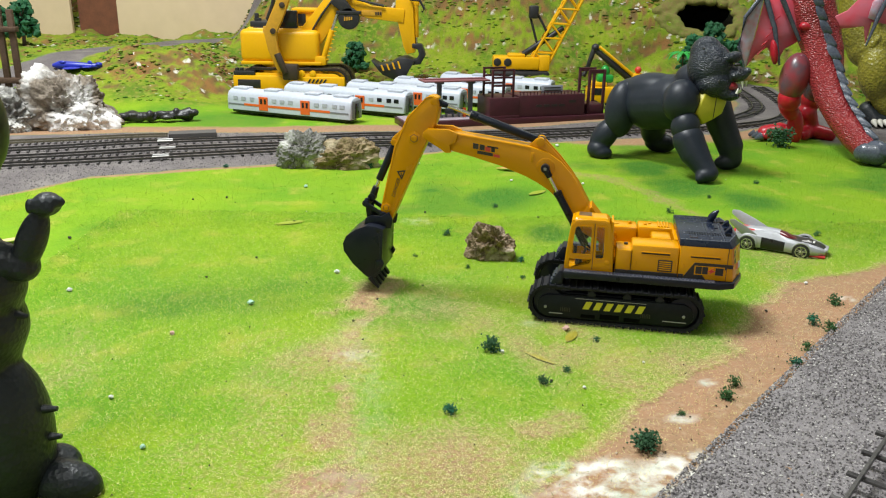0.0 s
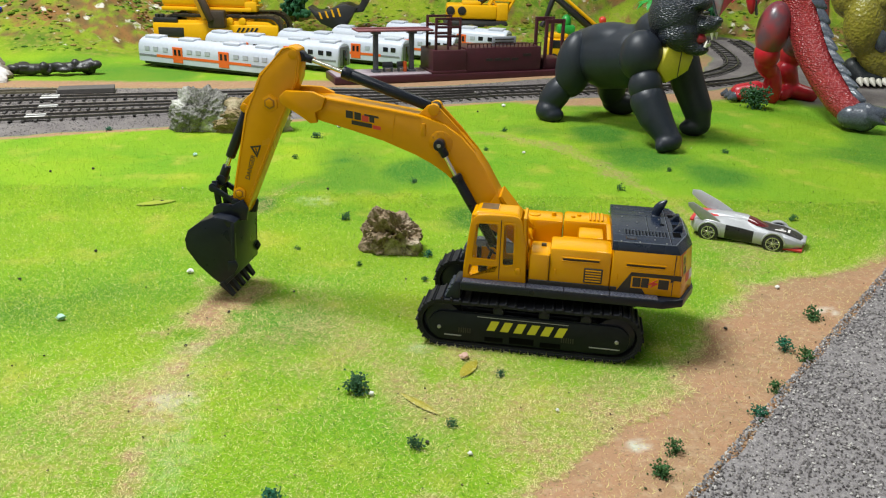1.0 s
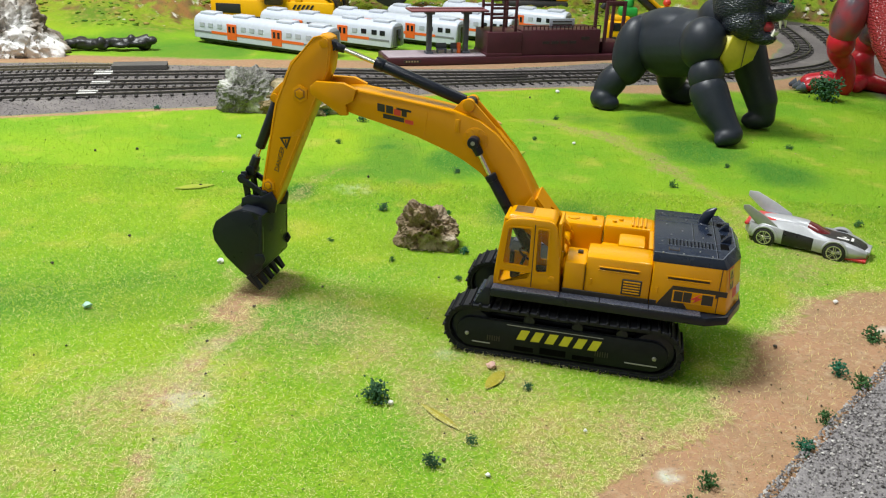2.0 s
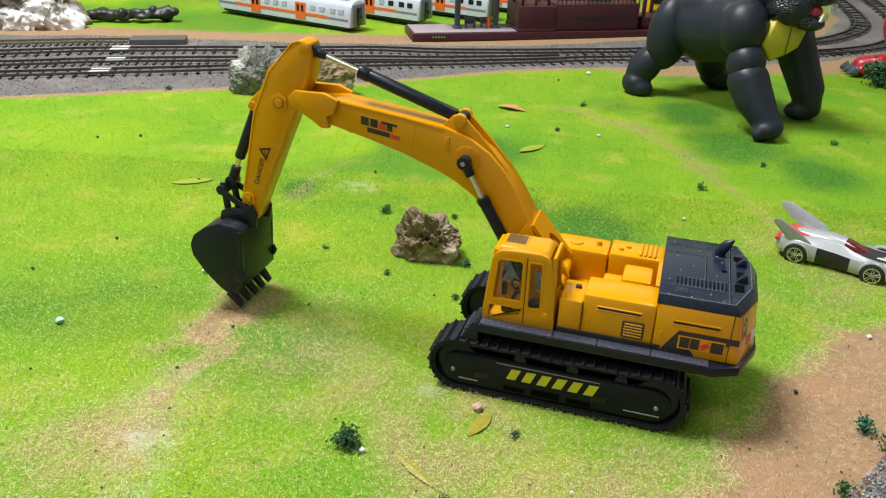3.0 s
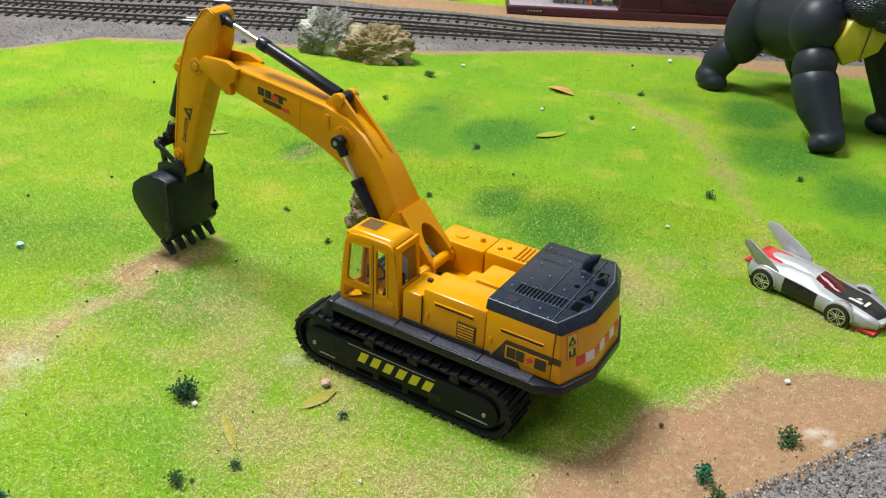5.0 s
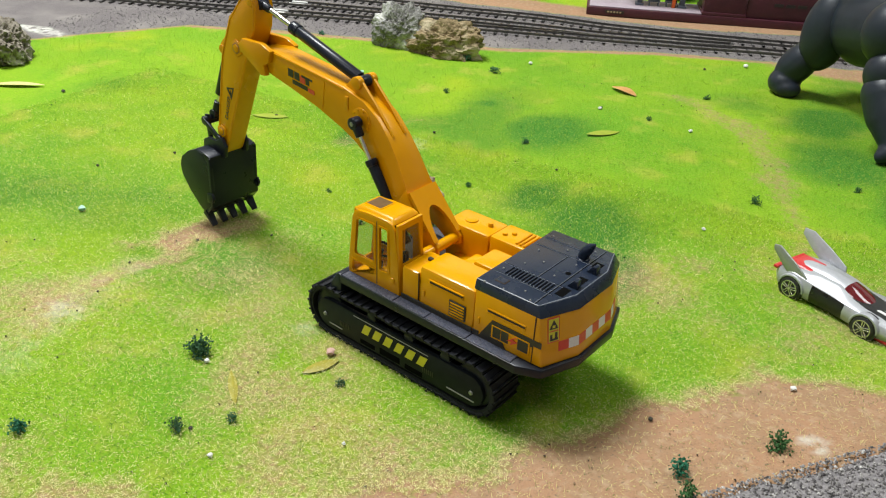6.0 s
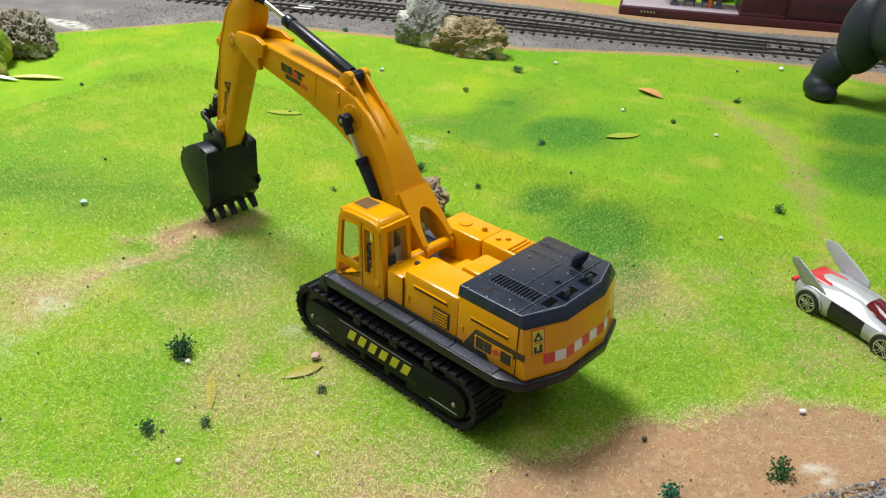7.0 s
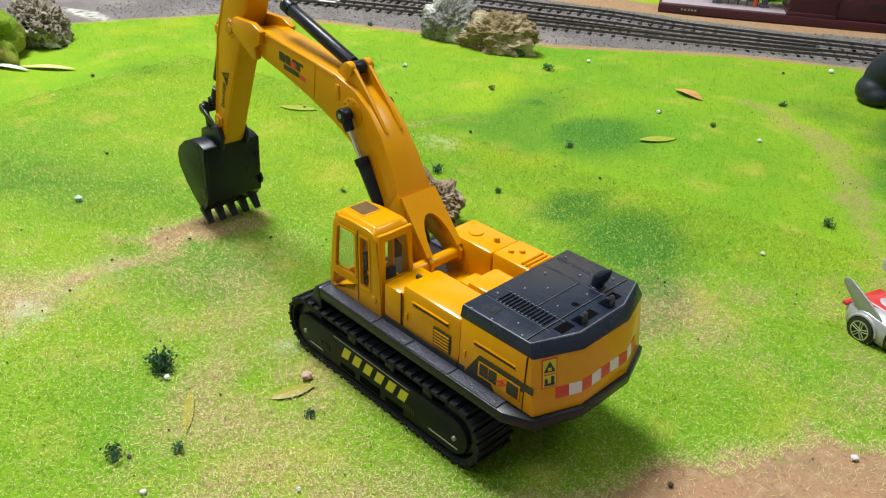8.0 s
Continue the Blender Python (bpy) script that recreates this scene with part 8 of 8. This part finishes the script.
PINE = bush_mat("dark_green_foam", (0.040, 0.13, 0.050), (0.018, 0.07, 0.028))
TEAL = bush_mat("teal_green_foam", (0.012, 0.15, 0.075), (0.008, 0.09, 0.045))
FOREST = bush_mat("forest_green_foam", (0.045, 0.15, 0.03), (0.02, 0.075, 0.018))


def foam_bush(name, r, seed, material, clumps=70):
    """A ragged clump of foam flakes with gaps, on a few twigs."""
    rng = np.random.RandomState(seed)
    k = clumps * 3
    # flakes gather round a few sprigs
    sprig = rng.randint(0, 9, k)
    sa, sh, sd = rng.uniform(0, 6.28, 9), rng.uniform(0.15, 1.0, 9), rng.uniform(0.25, 1.0, 9)
    d = r * 0.72 * sd * (1.0 - 0.4 * sh)
    c = np.c_[d * np.cos(sa) * 1.15, d * np.sin(sa), r * 1.0 * sh][sprig] + rng.normal(0, 0.25 * r, (k, 3)) * np.array([1, 1, 0.8])
    c[:, 2] = np.abs(c[:, 2]) + 0.03 * r
    base = np.array([(1, 0, 0), (0, 1, 0), (-1, 0, 0), (0, -1, 0), (0, 0, 1), (0, 0, -1)], float)
    tri = np.array([(0, 1, 4), (1, 2, 4), (2, 3, 4), (3, 0, 4), (1, 0, 5), (2, 1, 5), (3, 2, 5), (0, 3, 5)])
    v = base[None] * r * rng.uniform(0.05, 0.13, (k, 1, 1)) * rng.uniform(0.4, 1.5, (k, 6, 3)) + c[:, None]
    f = (tri[None] + 6 * np.arange(k)[:, None, None]).reshape(-1, 3)
    bm = bmesh.new()
    me = mesh_from_arrays("tmp", v.reshape(-1, 3), f, material)
    me.polygons.foreach_set("use_smooth", np.zeros(len(f), dtype=bool))
    bm.from_mesh(me)
    bpy.data.meshes.remove(me)
    twigs = [rod((0, 0, -r * 0.1), (d[i] * math.cos(sa[i]), d[i] * math.sin(sa[i]), r * sh[i]), r * 0.05, r * 0.03, 5) for i in range(9)]
    ob = part(name, join(bm, *twigs), material)
    return ob


BUSHES = [  # x, y, radius in mm, colour, label
    (0.034, 0.434, 6.6, 0), (0.076, 0.409, 3.0, 0), (0.061, 0.393, 4.0, 0), (0.011, 0.361, 5.0, 1), (0.006, 0.658, 4.6, 0), (0.269, 0.505, 5.8, 2),
    (0.240, 0.470, 5.4, 1), (0.245, 0.459, 5.2, 2), (0.220, 0.431, 4.2, 2), (0.205, 0.411, 5.0, 1), (0.163, 0.386, 4.6, 2), (0.154, 0.371, 5.6, 2),
    (0.099, 0.450, 3.0, 0), (0.023, 0.576, 2.6, 2), (0.063, 0.556, 3.0, 2), (-0.019, 0.600, 2.4, 2), (0.330, 0.674, 4.0, 2), (0.099, 0.325, 8.5, 0),
    (0.126, 0.356, 2.8, 2), (-0.249, 0.898, 4.0, 1), (0.452, 1.078, 20.0, 3), (0.065, 0.594, 4.0, 1), (-0.046, 0.893, 5.4, 0), (-0.152, 1.016, 4.6, 2),
    (0.218, 0.738, 4.2, 2), (0.051, 0.658, 2.8, 2), (0.052, 0.745, 3.4, 0), (0.116, 0.840, 3.0, 2), (0.140, 0.932, 3.6, 2), (-0.055, 0.817, 3.4, 2), (0.273, 0.797, 3.2, 2), (0.345, 0.865, 4.0, 2), (-0.085, 0.912, 5.0, 1)]
kinds = [(PINE, "small dark green foam bush on the grass"), (TEAL, "small teal green foam bush on the grass"), (FOREST, "tiny ragged green foam bush"), (PINE, "large dark teal foam bush before the dragon")]
for n, (x, y, r, k) in enumerate(BUSHES):
    ob = foam_bush("foam_bush", r / 1000, 100 + n, kinds[k][0], 110 if r > 6 else 60)
    ob.matrix_basis = pose(x, y, on_ground(x, y) - 0.0004 + (0.0 if road_distance(np.array([x]), np.array([y]))[0] > 0 else 0.006), 0, 0, n * 47)
    tagged(ob, kinds[k][1], "bush", "foam bushes")


# trees on the far bank
BARK = mat("tree_bark", (0.07, 0.045, 0.03), rough=0.9, scale=200, bump=0.4)


def tree(at, h, r, seed, material, label):
    rng = random.Random(seed)
    root = thing("model_tree", pose(at[0], at[1], on_ground(*at) - 0.003), label, "tree")
    trunk = [tube([(0, 0, 0), (0.002, 0, h * 0.4), (0, 0.001, h * 0.8)], [r * 0.12, r * 0.09, r * 0.04], 8)]
    for i in range(6):
        a = i * 1.1
        trunk.append(rod((0.001, 0, h * (0.3 + 0.07 * i)), (r * 0.7 * math.cos(a), r * 0.7 * math.sin(a), h * (0.5 + 0.07 * i)), r * 0.05, r * 0.02, 6))
    part("trunk", join(*trunk), BARK, root)
    out = []
    for i in range(150):
        a, v = rng.uniform(0, 6.28), rng.uniform(0, 1)
        d = r * math.sqrt(rng.uniform(0.1, 1)) * (1 - 0.55 * v)
        b = bmesh.new()
        bmesh.ops.create_icosphere(b, subdivisions=1, radius=1)
        s = r * rng.uniform(0.08, 0.22)
        for q in b.verts:
            q.co *= s * rng.uniform(0.5, 1.5)
        bmesh.ops.translate(b, vec=(d * math.cos(a), d * math.sin(a), h * (0.28 + 0.75 * v)), verts=b.verts)
        out.append(b)
    part("crown", join(*out), material, root)


TREE_GREEN = bush_mat("tree_green", (0.012, 0.13, 0.045), (0.008, 0.07, 0.025))
for at, h, r, s in (((0.47, 1.58), 0.085, 0.030, 1), ((0.510, 1.60), 0.115, 0.036, 2), ((0.545, 1.585), 0.085, 0.030, 3), ((-0.83, 1.60), 0.085, 0.035, 4), ((-0.90, 1.62), 0.10, 0.04, 5), ((-0.19, 1.66), 0.065, 0.030, 6)):
    tree(at, h, r, s, TREE_GREEN, "dark green model tree with a ragged crown")


def palm(at, h):
    root = thing("model_palm", pose(at[0], at[1], on_ground(*at) - 0.002), "bright green plastic palm on a thin trunk", "palm")
    part("trunk", tube([(0, 0, 0), (0.003, 0, h * 0.5), (0.001, 0, h)], [0.004, 0.003, 0.0025], 8), BARK, root)
    for i in range(9):
        a = i * 2 * math.pi / 9
        c, s = math.cos(a), math.sin(a)
        pts = [(0, 0, h), (0.012 * c, 0.012 * s, h + 0.006), (0.024 * c, 0.024 * s, h + 0.002), (0.030 * c, 0.030 * s, h - 0.008)]
        rings = []
        for (x, y, z), w in zip(pts, (0.001, 0.004, 0.004, 0.0005)):
            rings.append([(x - s * w, y + c * w, z - 0.001), (x, y, z + 0.0006), (x + s * w, y - c * w, z - 0.001), (x, y, z - 0.0006)])
        part("frond", loft(rings), TOY_GREEN, root)


palm((0.435, 1.53), 0.065)

# dry leaves and chips
LEAF = mat("dry_leaf", (0.33, 0.28, 0.02), (0.25, 0.23, 0.015), rough=0.5, scale=200, bump=0.2)
STRIP_CREAM = mat("cream_strip", (0.60, 0.52, 0.22), (0.48, 0.40, 0.14), rough=0.6, scale=200, bump=0.2)
LEAF_GREEN = mat("olive_leaf", (0.28, 0.34, 0.02), (0.23, 0.28, 0.015), rough=0.5, scale=200, bump=0.2)
LEAF_TAN = mat("tan_leaf", (0.55, 0.30, 0.10), (0.42, 0.20, 0.06), rough=0.5, scale=200, bump=0.2)
WHITE_CHIP = mat("white_chip", (0.72, 0.72, 0.70), (0.6, 0.6, 0.58), rough=0.7, scale=300)
MINT_CHIP = mat("mint_chip", (0.40, 0.62, 0.50), (0.3, 0.5, 0.4), rough=0.6, scale=300)
PINK_CHIP = mat("pink_chip", (0.62, 0.40, 0.33), (0.5, 0.3, 0.25), rough=0.7, scale=300)
DARK_CHIP = mat("dark_chip", (0.03, 0.028, 0.02), (0.05, 0.045, 0.03), rough=0.8, scale=300)


def leaf(a, b, width, material, label, lift=0.0008, curl=0.0002):
    """A thin bowed leaf from a to b."""
    a, b = Vector((*a, 0)), Vector((*b, 0))
    d, ln = (b - a).normalized(), (b - a).length
    s = Vector((-d.y, d.x, 0))
    rings = []
    for i in range(9):
        t = i / 8
        w = width * max(0.06, math.sin(math.pi * min(1, t * 0.97 + 0.015))) ** 0.8
        c = d * ln * (t - 0.5) + Vector((0, 0, curl * math.sin(math.pi * t)))
        rings.append([c - s * w, c + Vector((0, 0, 0.0004)), c + s * w, c + Vector((0, 0, -0.0003))])
    ob = part("dry_leaf", loft(rings), material)
    m = (a + b) / 2
    ob.matrix_basis = pose(m.x, m.y, on_ground(m.x, m.y) + lift)
    tagged(ob, label, "leaf", "fallen leaves")


leaf((0.081, 0.447), (0.089, 0.463), 0.0032, LEAF, "dry olive-yellow leaf lying on the grass")
leaf((0.054, 0.432), (0.071, 0.416), 0.0020, LEAF, "narrow dry yellow leaf lying on the grass")
leaf((0.061, 0.911), (0.087, 0.899), 0.0055, LEAF_TAN, "curled tan leaf lying on the grass", 0.0012, 0.0022)
leaf((0.087, 0.777), (0.106, 0.796), 0.0046, LEAF_GREEN, "flat olive leaf lying on the grass", 0.0009, 0.0002)
leaf((-0.146, 0.674), (-0.121, 0.686), 0.0046, LEAF_GREEN, "flat olive leaf lying on the grass", 0.0008, 0.0002)
leaf((-0.366, 0.606), (-0.330, 0.630), 0.0042, STRIP_CREAM, "pale cream peeled strip lying by the mossy mound", 0.0016, 0.0012)
leaf((-0.392, 0.590), (-0.352, 0.604), 0.0034, WHITE_CHIP, "white peeled strip lying by the mossy mound", 0.0014, 0.0014)


def chip(x, y, r, material, label, seed):
    b = bmesh.new()
    bmesh.ops.create_icosphere(b, subdivisions=2, radius=1)
    rng = random.Random(seed)
    for v in b.verts:
        v.co *= r * (0.8 + 0.4 * noise.noise(v.co * 1.5 + Vector((seed, 0, 0))) + rng.uniform(-0.08, 0.08))
        v.co.z *= 0.7
    ob = part("chip", b, material)
    ob.matrix_basis = pose(x, y, on_ground(x, y) + r * 0.45 + 0.0006)
    tagged(ob, label, "chip", "scattered chips")


CHIPS = [(-0.144, 0.818, 2.4, 1), (-0.075, 0.560, 2.4, 0), (-0.161, 0.449, 2.0, 2), (-0.125, 0.500, 2.6, 1), (-0.255, 0.516, 2.2, 0), (-0.132, 0.322, 1.6, 1), (-0.165, 0.367, 1.6, 0), (0.083, 0.465, 2.6, 2),
         (0.041, 0.431, 1.5, 0), (0.074, 0.843, 1.9, 0), (0.150, 0.836, 1.9, 0), (-0.030, 0.937, 2.4, 0), (0.198, 0.682, 1.4, 0), (0.149, 1.052, 3.0, 0), (0.269, 0.550, 1.6, 0), (0.083, 0.389, 1.2, 0),
         (0.221, 0.498, 1.8, 3), (-0.040, 0.508, 1.5, 3), (-0.052, 0.471, 1.4, 3), (-0.213, 0.766, 2.2, 3), (-0.243, 0.755, 2.0, 3), (-0.142, 0.590, 1.8, 3), (-0.010, 0.535, 1.3, 3), (0.066, 0.396, 1.5, 3),
         (-0.043, 0.443, 1.2, 3), (0.052, 0.556, 1.2, 3), (-0.307, 0.630, 2.6, 3), (-0.169, 0.548, 1.8, 3), (-0.015, 0.727, 2.0, 3), (0.090, 0.713, 1.6, 3), (0.074, 0.846, 2.0, 3), (0.117, 1.018, 2.2, 3), (-0.130, 0.683, 2.0, 3), (0.122, 0.421, 1.0, 0)]
chip_kinds = [(WHITE_CHIP, "small white plaster chip on the grass"), (MINT_CHIP, "small mint-tinted chip on the grass"), (PINK_CHIP, "small pinkish chip beside a leaf"), (DARK_CHIP, "small dark crumb on the grass")]
for n, (x, y, r, k) in enumerate(CHIPS):
    chip(x, y, r / 1000 * (0.7 if k == 3 else 1.0), chip_kinds[k][0], chip_kinds[k][1], n + 1)
